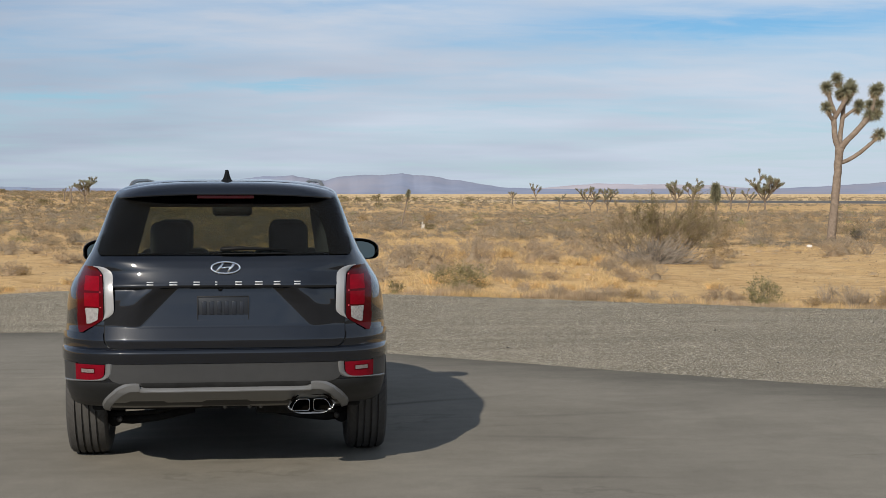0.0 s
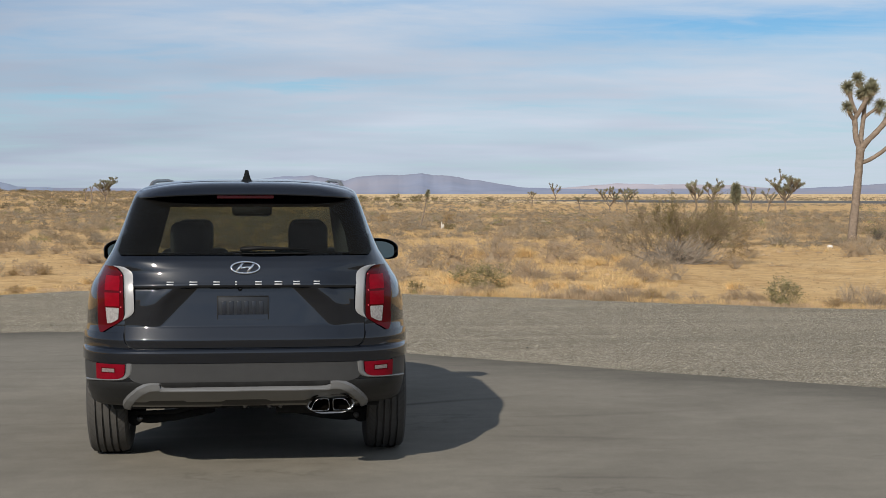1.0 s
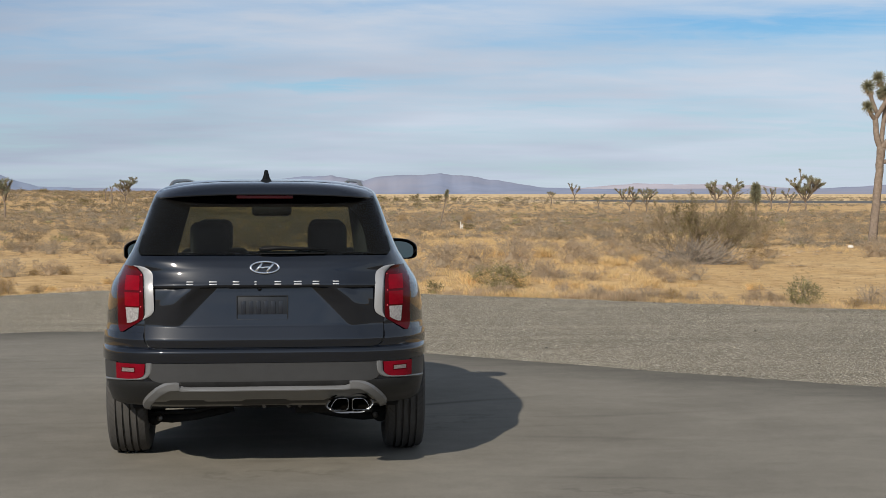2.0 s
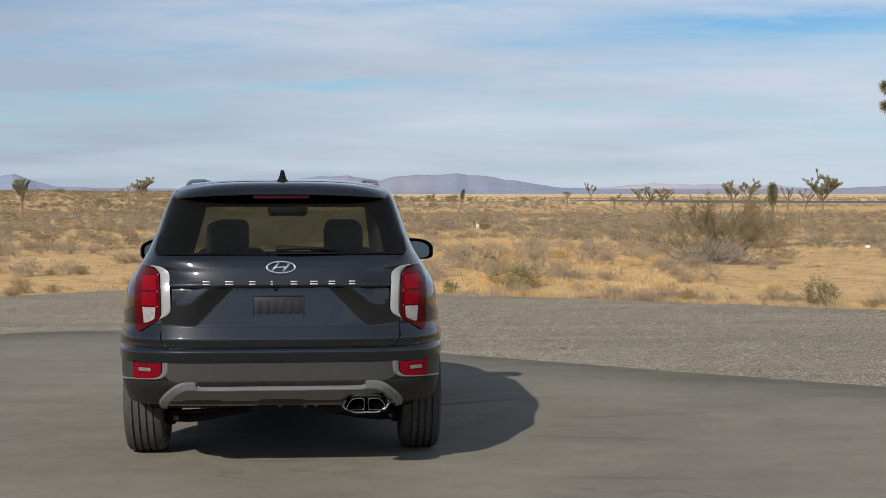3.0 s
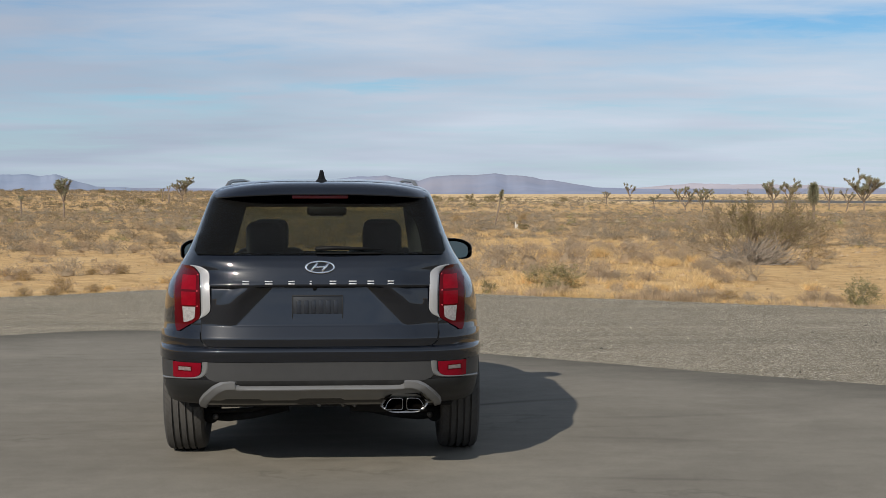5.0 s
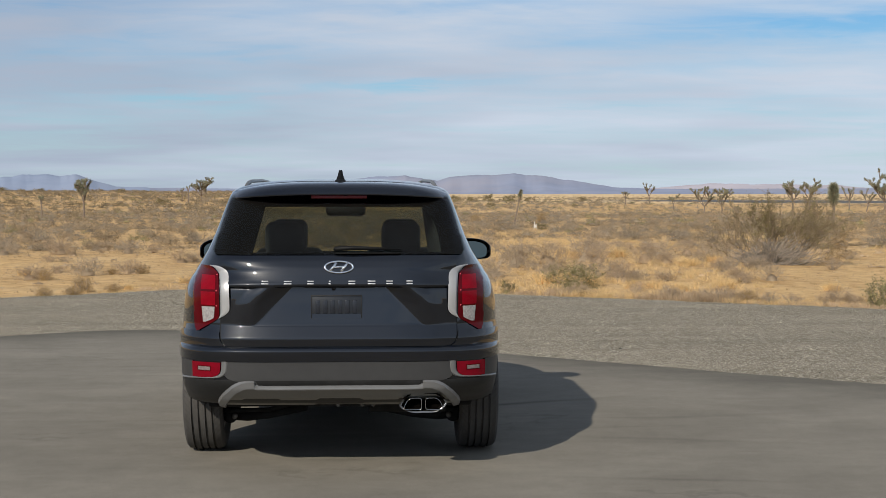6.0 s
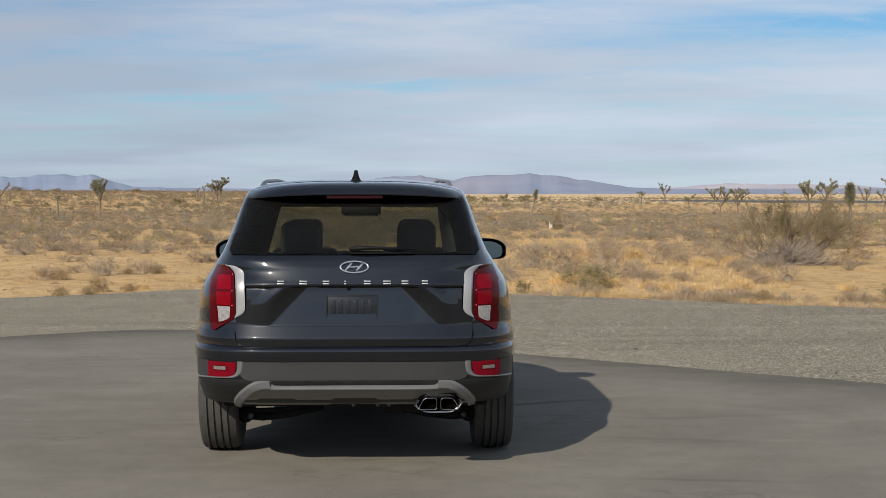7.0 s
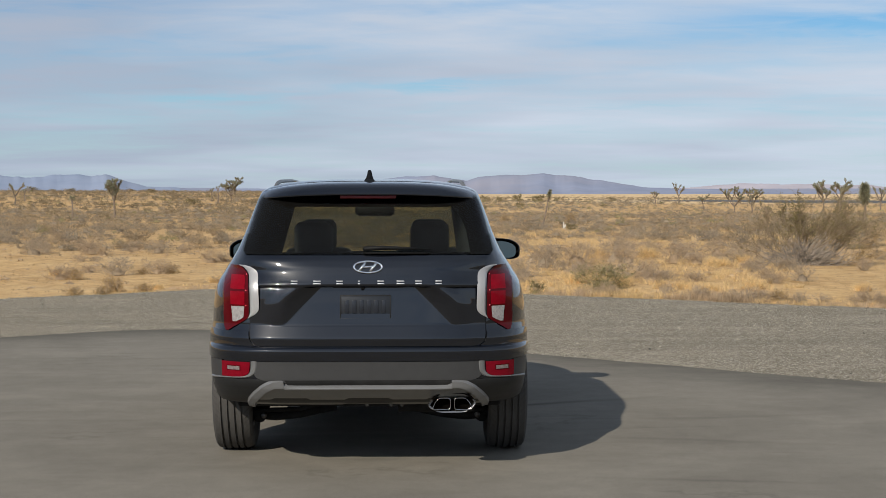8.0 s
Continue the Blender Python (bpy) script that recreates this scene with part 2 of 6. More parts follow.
def gravel_edge(x):
    """Where the gravel ends and the desert begins."""
    left, right = 28.0 + 0.80 * x, 25.25 - 0.62 * x
    k = 0.9
    return -k * math.log(math.exp(-left / k) + math.exp(-right / k)) + 0.25 * noise.noise((x * 0.6, 9.1, 0)) + 0.10 * noise.noise((x * 2.9, 5, 0))


def ground_height(x, y):
    r = math.hypot(x, y)
    z = -0.035
    past = y - gravel_edge(max(-60, min(60, x)))
    wild = smooth01(0.0, 4.0, past)
    z += wild * (0.10 * noise.noise((x * 0.16, y * 0.16, 2)) + 0.05 * noise.noise((x * 0.6, y * 0.6, 5)))
    z += wild * smooth01(60, 160, r) * 0.22 * noise.noise((x * 0.022, y * 0.018, 8))
    # a low sandy rise far off beyond the car's near side
    az = math.degrees(math.atan2(-x, y))
    rise = smooth01(-1.5, 6.0, az) * (1 - smooth01(60, 90, az))
    z += rise * 1.85 * smooth01(90, 250, r) * (1 + 0.12 * noise.noise((az * 0.35, 4, 1)))
    z += (1 - rise) * smooth01(110, 400, r) * 0.25
    z -= 1.6 * smooth01(270, 600, r) * rise
    return z


def desert_material():
    m = bpy.data.materials.new("desert_sand")
    m.use_nodes = True
    t = m.node_tree
    p = t.nodes["Principled BSDF"]
    p.inputs["Roughness"].default_value = 0.95
    p.inputs["Specular IOR Level"].default_value = 0.1
    at = wire(t, "ShaderNodeTexCoord").outputs["Object"]
    n1 = wire(t, "ShaderNodeTexNoise", {"Vector": at, "Scale": 0.22, "Detail": 8, "Roughness": 0.65}).outputs[0]
    n2 = wire(t, "ShaderNodeTexNoise", {"Vector": at, "Scale": 3.5, "Detail": 8, "Roughness": 0.7}).outputs[0]
    n3 = wire(t, "ShaderNodeTexNoise", {"Vector": at, "Scale": 45, "Detail": 5, "Roughness": 0.7}).outputs[0]
    sand = ramp(t, n1, [(0.3, (0.53, 0.325, 0.135)), (0.5, (0.70, 0.455, 0.205)), (0.72, (0.78, 0.55, 0.29))])
    straw = ramp(t, n2, [(0.40, (0.36, 0.24, 0.115)), (0.62, (0.62, 0.44, 0.24))])
    n4 = wire(t, "ShaderNodeTexNoise", {"Vector": at, "Scale": 0.9, "Detail": 9, "Roughness": 0.75, "Distortion": 0.6}).outputs[0]
    litter = ramp(t, n4, [(0.34, (0.72, 0.68, 0.64)), (0.48, (1.0, 1.0, 1.0)), (0.70, (1.12, 1.10, 1.06))])
    mx = wire(t, "ShaderNodeMixRGB", {0: 0.5, 1: sand, 2: straw}).outputs[0]
    mx = wire(t, "ShaderNodeMixRGB", {0: 1.0, 1: mx, 2: litter}, blend_type="MULTIPLY").outputs[0]
    # beyond the brush the plain is paler, bare sand
    flat = ramp(t, wire(t, "ShaderNodeMath", {0: wire(t, "ShaderNodeSeparateXYZ", {0: at}).outputs[1], 1: 0.001}, operation="MULTIPLY").outputs[0], [(0.20, (0,)), (0.26, (0.5,))])
    open_side = ramp(t, wire(t, "ShaderNodeMath", {0: wire(t, "ShaderNodeSeparateXYZ", {0: at}).outputs[0], 1: 0.01}, operation="MULTIPLY").outputs[0], [(0.0, (0,)), (0.3, (1,))])
    flat = wire(t, "ShaderNodeMath", {0: flat, 1: open_side}, operation="MULTIPLY").outputs[0]
    mx = wire(t, "ShaderNodeMixRGB", {0: flat, 1: mx, 2: (0.84, 0.66, 0.40, 1)}).outputs[0]
    grit = ramp(t, n3, [(0.35, (0.74,)), (0.6, (1.0,)), (0.75, (1.12,))])
    mul = wire(t, "ShaderNodeMixRGB", {0: 1.0, 1: mx, 2: grit}, blend_type="MULTIPLY").outputs[0]
    t.links.new(mul, p.inputs["Base Color"])
    hsum = wire(t, "ShaderNodeMath", {0: n2, 1: n3}, operation="ADD").outputs[0]
    b = wire(t, "ShaderNodeBump", {"Height": hsum, "Strength": 0.4, "Distance": 0.07})
    t.links.new(b.outputs[0], p.inputs["Normal"])
    return m


M_SAND = desert_material()


def build_ground():
    radii = [0.0] + list(np.geomspace(2.0, 4900, 190))
    az = list(np.arange(-30, 24, 0.35)) + list(np.arange(24, 330, 4.0))
    verts, faces = [], []
    for r in radii:
        for a in az:
            x, y = -r * math.sin(radians(a)), r * math.cos(radians(a))
            verts.append((x, y, ground_height(x, y)))
    n = len(az)
    for i in range(len(radii) - 1):
        for j in range(n):
            a, b = i * n + j, i * n + (j + 1) % n
            faces.append((a, b, b + n, a + n))
    ob = mesh_np("ground", verts, faces, M_SAND, smooth=True)
    tagged(ob, "sandy tan desert ground reaching to the horizon", "ground", kind="structure")


build_ground()


def asphalt_material():
    m = bpy.data.materials.new("worn_asphalt")
    m.use_nodes = True
    t = m.node_tree
    p = t.nodes["Principled BSDF"]
    p.inputs["Roughness"].default_value = 0.95
    p.inputs["Specular IOR Level"].default_value = 0.12
    at = wire(t, "ShaderNodeTexCoord").outputs["Object"]
    long_ = wire(t, "ShaderNodeMapping", {0: at, "Rotation": (0, 0, radians(14)), "Scale": (0.35, 1.5, 1)}).outputs[0]
    n1 = wire(t, "ShaderNodeTexNoise", {"Vector": long_, "Scale": 0.9, "Detail": 7, "Roughness": 0.62, "Distortion": 0.6}).outputs[0]
    n2 = wire(t, "ShaderNodeTexNoise", {"Vector": at, "Scale": 5, "Detail": 8, "Roughness": 0.7}).outputs[0]
    n3 = wire(t, "ShaderNodeTexVoronoi", {"Vector": at, "Scale": 130}).outputs["Distance"]
    col = ramp(t, n1, [(0.28, (0.156, 0.142, 0.117)), (0.5, (0.175, 0.160, 0.132)), (0.75, (0.192, 0.176, 0.145))])
    mid = ramp(t, n2, [(0.3, (0.89,)), (0.7, (1.07,))])
    blot = wire(t, "ShaderNodeTexNoise", {"Vector": at, "Scale": 0.75, "Detail": 4, "Roughness": 0.5, "Distortion": 1.0}).outputs[0]
    mid = wire(t, "ShaderNodeMixRGB", {0: 1.0, 1: mid, 2: ramp(t, blot, [(0.35, (0.90,)), (0.65, (1.07,))])}, blend_type="MULTIPLY").outputs[0]
    # long thin cracks, and old smears of tar
    bent = wire(t, "ShaderNodeTexNoise", {"Vector": at, "Scale": 0.7, "Detail": 5, "Roughness": 0.7}).outputs[1]
    warp = wire(t, "ShaderNodeVectorMath", {0: bent, 1: (1.6, 1.6, 0)}, operation="MULTIPLY").outputs[0]
    put = wire(t, "ShaderNodeVectorMath", {0: long_, 1: warp}, operation="ADD").outputs[0]
    web = wire(t, "ShaderNodeTexVoronoi", {"Vector": put, "Scale": 0.42}, feature="DISTANCE_TO_EDGE").outputs["Distance"]
    where = wire(t, "ShaderNodeTexNoise", {"Vector": at, "Scale": 0.55, "Detail": 2}).outputs[0]
    gone = ramp(t, where, [(0.50, (0.03,)), (0.58, (0.0,))])
    wide = wire(t, "ShaderNodeMath", {0: web, 1: gone}, operation="ADD").outputs[0]
    crack = ramp(t, wide, [(0.003, (0.84,)), (0.010, (1.0,))])
    smear = wire(t, "ShaderNodeTexNoise", {"Vector": wire(t, "ShaderNodeMapping", {0: at, "Rotation": (0, 0, radians(9)), "Scale": (0.25, 2.2, 1)}).outputs[0], "Scale": 1.1, "Detail": 6, "Roughness": 0.6, "Distortion": 1.2}).outputs[0]
    tar = ramp(t, smear, [(0.30, (0.88,)), (0.42, (1.0,)), (0.60, (1.0,)), (0.74, (1.07,))])
    mid = wire(t, "ShaderNodeMixRGB", {0: 1.0, 1: mid, 2: crack}, blend_type="MULTIPLY").outputs[0]
    mid = wire(t, "ShaderNodeMixRGB", {0: 1.0, 1: mid, 2: tar}, blend_type="MULTIPLY").outputs[0]
    # single dark smears, each along its own line: start, end, half width and depth
    here = wire(t, "ShaderNodeVectorMath", {0: at, 1: wire(t, "ShaderNodeVectorMath", {0: bent, 1: (0.16, 0.22, 0)}, operation="MULTIPLY").outputs[0]}, operation="ADD").outputs[0]
    place = wire(t, "ShaderNodeSeparateXYZ", {0: here})
    for (xa, ya), (xb, yb), half, deep in (((0.25, 10.95), (1.75, 11.55), 0.055, 0.42), ((1.35, 9.75), (2.6, 9.45), 0.05, 0.16), ((1.9, 10.5), (3.2, 10.7), 0.06, 0.12), ((1.3, 8.3), (2.3, 8.15), 0.03, 0.18), ((0.05, 8.95), (-0.35, 8.98), 0.06, 0.18)):
        ln = math.hypot(xb - xa, yb - ya)
        ux, uy = (xb - xa) / ln, (yb - ya) / ln
        mx_, my_ = (xa + xb) / 2 + 0.08, (ya + yb) / 2 + 0.11
        rx = wire(t, "ShaderNodeMath", {0: place.outputs[0], 1: mx_}, operation="SUBTRACT").outputs[0]
        ry = wire(t, "ShaderNodeMath", {0: place.outputs[1], 1: my_}, operation="SUBTRACT").outputs[0]
        near_ = []
        for ca, cb, size in ((ux, uy, ln / 2), (-uy, ux, half)):
            c0 = wire(t, "ShaderNodeMath", {0: rx, 1: ca / size}, operation="MULTIPLY").outputs[0]
            c1 = wire(t, "ShaderNodeMath", {0: ry, 1: cb / size, 2: c0}, operation="MULTIPLY_ADD").outputs[0]
            near_.append(wire(t, "ShaderNodeMath", {0: c1, 1: 2.0}, operation="POWER").outputs[0])
        neg = wire(t, "ShaderNodeMath", {0: wire(t, "ShaderNodeMath", {0: near_[0], 1: near_[1]}, operation="ADD").outputs[0], 1: -1.0}, operation="MULTIPLY").outputs[0]
        stain = wire(t, "ShaderNodeMath", {0: wire(t, "ShaderNodeMath", {0: neg}, operation="EXPONENT").outputs[0], 1: -deep, 2: 1.0}, operation="MULTIPLY_ADD").outputs[0]
        mid = wire(t, "ShaderNodeMixRGB", {0: 1.0, 1: mid, 2: stain}, blend_type="MULTIPLY").outputs[0]
    fine = ramp(t, n3, [(0.1, (0.82,)), (0.5, (1.12,))])
    c = wire(t, "ShaderNodeMixRGB", {0: 1.0, 1: col, 2: mid}, blend_type="MULTIPLY").outputs[0]
    c = wire(t, "ShaderNodeMixRGB", {0: 1.0, 1: c, 2: fine}, blend_type="MULTIPLY").outputs[0]
    # a darker, younger band of paving along the border
    young = wire(t, "ShaderNodeAttribute", attribute_name="border").outputs["Fac"]
    ragged = wire(t, "ShaderNodeMath", {0: young, 1: n1}, operation="MULTIPLY").outputs[0]
    dark = ramp(t, ragged, [(0.10, (1.04,)), (0.45, (0.64,))])
    c = wire(t, "ShaderNodeMixRGB", {0: 1.0, 1: c, 2: dark}, blend_type="MULTIPLY").outputs[0]
    t.links.new(c, p.inputs["Base Color"])
    b = wire(t, "ShaderNodeBump", {"Height": n3, "Strength": 0.12, "Distance": 0.005})
    t.links.new(b.outputs[0], p.inputs["Normal"])
    return m


M_ASPHALT = asphalt_material()
def gravel_material():
    """Packed small stones: cells of many greys with dark gaps, and broad graded bands."""
    m = bpy.data.materials.new("grey_gravel")
    m.use_nodes = True
    t = m.node_tree
    p = t.nodes["Principled BSDF"]
    p.inputs["Roughness"].default_value, p.inputs["Specular IOR Level"].default_value = 0.95, 0.1
    at = wire(t, "ShaderNodeTexCoord").outputs["Object"]
    cell = wire(t, "ShaderNodeTexVoronoi", {"Vector": at, "Scale": 88})
    pick = wire(t, "ShaderNodeSeparateColor", {0: cell.outputs["Color"]}).outputs[0]
    stone = ramp(t, pick, [(0.0, (0.085, 0.070, 0.053)), (0.42, (0.255, 0.221, 0.162)), (0.85, (0.390, 0.345, 0.260)), (1.0, (0.78, 0.72, 0.62))])
    gap = ramp(t, cell.outputs["Distance"], [(0.30, (1.05,)), (0.70, (0.52,))])
    band = wire(t, "ShaderNodeTexNoise", {"Vector": wire(t, "ShaderNodeMapping", {0: at, "Rotation": (0, 0, radians(33)), "Scale": (0.12, 1.3, 1)}).outputs[0], "Scale": 1.6, "Detail": 5, "Roughness": 0.6}).outputs[0]
    wash = ramp(t, band, [(0.35, (0.86,)), (0.65, (1.14,))])
    c = wire(t, "ShaderNodeMixRGB", {0: 1.0, 1: stone, 2: gap}, blend_type="MULTIPLY").outputs[0]
    c = wire(t, "ShaderNodeMixRGB", {0: 1.0, 1: c, 2: wash}, blend_type="MULTIPLY").outputs[0]
    t.links.new(c, p.inputs["Base Color"])
    b = wire(t, "ShaderNodeBump", {"Height": cell.outputs["Distance"], "Strength": 0.5, "Distance": 0.008})
    b.invert = True
    t.links.new(b.outputs[0], p.inputs["Normal"])
    return m


M_GRAVEL = gravel_material()


def sheet(name, edge, near, z, mat, xs, rows, rim=0.05, wave=0.0):
    """A paved sheet from the line y = near out to an edge line, with a real border that drops to the ground."""
    bm = bmesh.new()
    grid = []
    for x in xs:
        far = edge(x)
        col = []
        for k in range(rows + 1):
            y = near + (far - near) * (1 - (1 - k / rows) ** 3)
            col.append(bm.verts.new((x, y, z + wave * noise.noise((x * 1.3, y * 1.3, 7)))))
        col.append(bm.verts.new((x, far + 0.02, z - rim)))
        grid.append(col)
    for c0, c1 in zip(grid, grid[1:]):
        for k in range(len(c0) - 1):
            bm.faces.new((c0[k], c1[k], c1[k + 1], c0[k + 1]))
    ob = link(name, bm, mat, smooth=False)
    wear = ob.data.attributes.new("border", "FLOAT", "POINT")
    wear.data.foreach_set("value", [math.exp(-max(0.0, edge(v.co.x) - v.co.y) / 1.3) for v in ob.data.vertices])
    return ob


def edges_x():
    return list(np.arange(-60, -12, 2.0)) + list(np.arange(-12, 14, 0.12)) + list(np.arange(14, 42, 2.0))


tagged(sheet("pavement", lambda x: max(asphalt_edge(max(-50, min(40, x))), -60), -160, 0.0, M_ASPHALT, [-160, -120, -90] + [x for x in edges_x() if -60 < x < 42] + [60, 90, 120, 160], 40), "worn grey asphalt lot with faint streaks and cracks", "asphalt", kind="structure")
tagged(sheet("gravel_strip", lambda x: max(gravel_edge(x), -50), -55, -0.018, M_GRAVEL, [x for x in edges_x() if -48 < x < 36], 60, 0.03, 0.004), "strip of loose grey gravel along the asphalt", "gravel", kind="structure")


# ---- the car ----
CAR_X, CAR_Y = -0.155, 8.28         # middle of the tail, on the ground
# side profile of the tail: bumper, ledge, flared foot of the tailgate, overhanging flank, crease, raked window, roof
TAIL = [(0.30, 1.05), (0.395, 0.62), (0.408, 0.24), (0.42, 0.185), (0.47, 0.095), (0.53, 0.030), (0.56, 0.013), (0.672, 0.006), (0.734, 0.0), (0.742, 0.006), (0.750, 0.030), (0.756, 0.034),
        (0.800, 0.0305), (0.806, 0.0315), (0.812, 0.034), (0.866, 0.0570), (0.872, 0.0590), (0.880, 0.0595), (1.00, 0.054), (1.098, 0.0485), (1.106, 0.049), (1.130, 0.054), (1.165, 0.063), (1.20, 0.0755), (1.235, 0.095),
        (1.27, 0.128), (1.60, 0.40), (1.632, 0.45), (1.66, 0.52), (1.68, 0.60), (1.698, 0.74), (1.71, 1.02)]
WIDE = [(0.30, 0.90), (0.45, 0.925), (0.60, 0.940), (0.80, 0.950), (0.87, 0.946), (0.95, 0.940), (1.10, 0.908), (1.20, 0.850), (1.27, 0.796), (1.60, 0.669),
        (1.632, 0.655), (1.66, 0.61), (1.68, 0.54), (1.698, 0.42), (1.71, 0.26)]
NOSE = [(0.30, 4.80), (0.50, 4.95), (0.80, 4.97), (0.95, 4.88), (1.05, 4.60), (1.10, 4.15), (1.15, 3.75), (1.27, 3.52), (1.60, 2.72), (1.632, 2.62),
        (1.66, 2.48), (1.68, 2.35), (1.698, 2.2), (1.71, 2.0)]
POWER = [(0.30, 5.0), (0.70, 4.8), (0.80, 4.5), (0.87, 4.5), (1.06, 4.8), (1.165, 4.1), (1.27, 5.8), (1.60, 6.0), (1.71, 4.0)]
TURN_IN = [(0.30, 0.95), (0.80, 1.05), (1.20, 1.05), (1.35, 0.80), (1.632, 0.62), (1.68, 0.45), (1.71, 0.2)]
WIDE, POWER, TURN_IN = faired(WIDE), faired(POWER), faired(TURN_IN)


def tail(x, z):
    """How far forward of the tail's end the rear of the body lies."""
    w = lerp(z, WIDE)
    u = min(abs(x) / w, 0.9995)
    p = lerp(z, POWER)
    turn = lerp(z, TURN_IN) * (1 - (1 - u ** p) ** (1 / p))
    return lerp(z, TAIL) + min(turn + curl(x, z), lerp(z, TURN_IN))


def curl(x, z):
    """The bumper's lower border rises towards the wheels."""
    return 6.0 * max(0.0, lerp(abs(x), [(0.70, 0.400), (0.80, 0.403), (0.92, 0.408)]) - z)


def rear_point(x, z, out=0.0, shape=None):
    """A point of the rear surface, pushed out along its normal."""
    f = (lambda a, b: tail(a, b) + (shape(a, b) if shape else 0.0))
    e = 0.004
    y = f(x, z)
    n = Vector(((f(x + e, z) - f(x - e, z)) / (2 * e), -1.0, (f(x, z + e) - f(x, z - e)) / (2 * e))).normalized()
    return Vector((x, y, z)) + out * n


def patch(name, zs, left, right, mat, parent, out=0.006, depth=0.02, cols=24, shape=None, label="", edge_fall=0.0, smooth=True):
    """A panel on the rear surface between two border lines, with a rim that turns in by its depth."""
    bm = bmesh.new()
    grid = []
    for z in zs:
        a, b = left(z), right(z)
        grid.append([bm.verts.new(rear_point(a + (b - a) * k / cols, z, out, shape)) for k in range(cols + 1)])
    for r0, r1 in zip(grid, grid[1:]):
        for k in range(cols):
            bm.faces.new((r0[k], r0[k + 1], r1[k + 1], r1[k]))
    ring = grid[0] + [r[-1] for r in grid[1:-1]] + grid[-1][::-1] + [r[0] for r in grid[-2:0:-1]]
    inner = [bm.verts.new(v.co + Vector((0, depth, 0))) for v in ring]
    for i in range(len(ring)):
        j = (i + 1) % len(ring)
        bm.faces.new((ring[i], inner[i], inner[j], ring[j]))
    bmesh.ops.recalc_face_normals(bm, faces=bm.faces)
    return auto_edges(link(name, bm, mat, parent, label, smooth))


def auto_edges(ob, angle=38):
    """Keep edges sharper than the angle crisp under smooth shading."""
    me = ob.data
    bm = bmesh.new()
    bm.from_mesh(me)
    for e in bm.edges:
        if len(e.link_faces) == 2 and e.calc_face_angle(0) > radians(angle):
            e.smooth = False
    bm.to_mesh(me)
    bm.free()
    return ob


def mirror_x(fn):
    return lambda z: -fn(z)


def zrange(a, b, n):
    return [a + (b - a) * i / n for i in range(n + 1)]


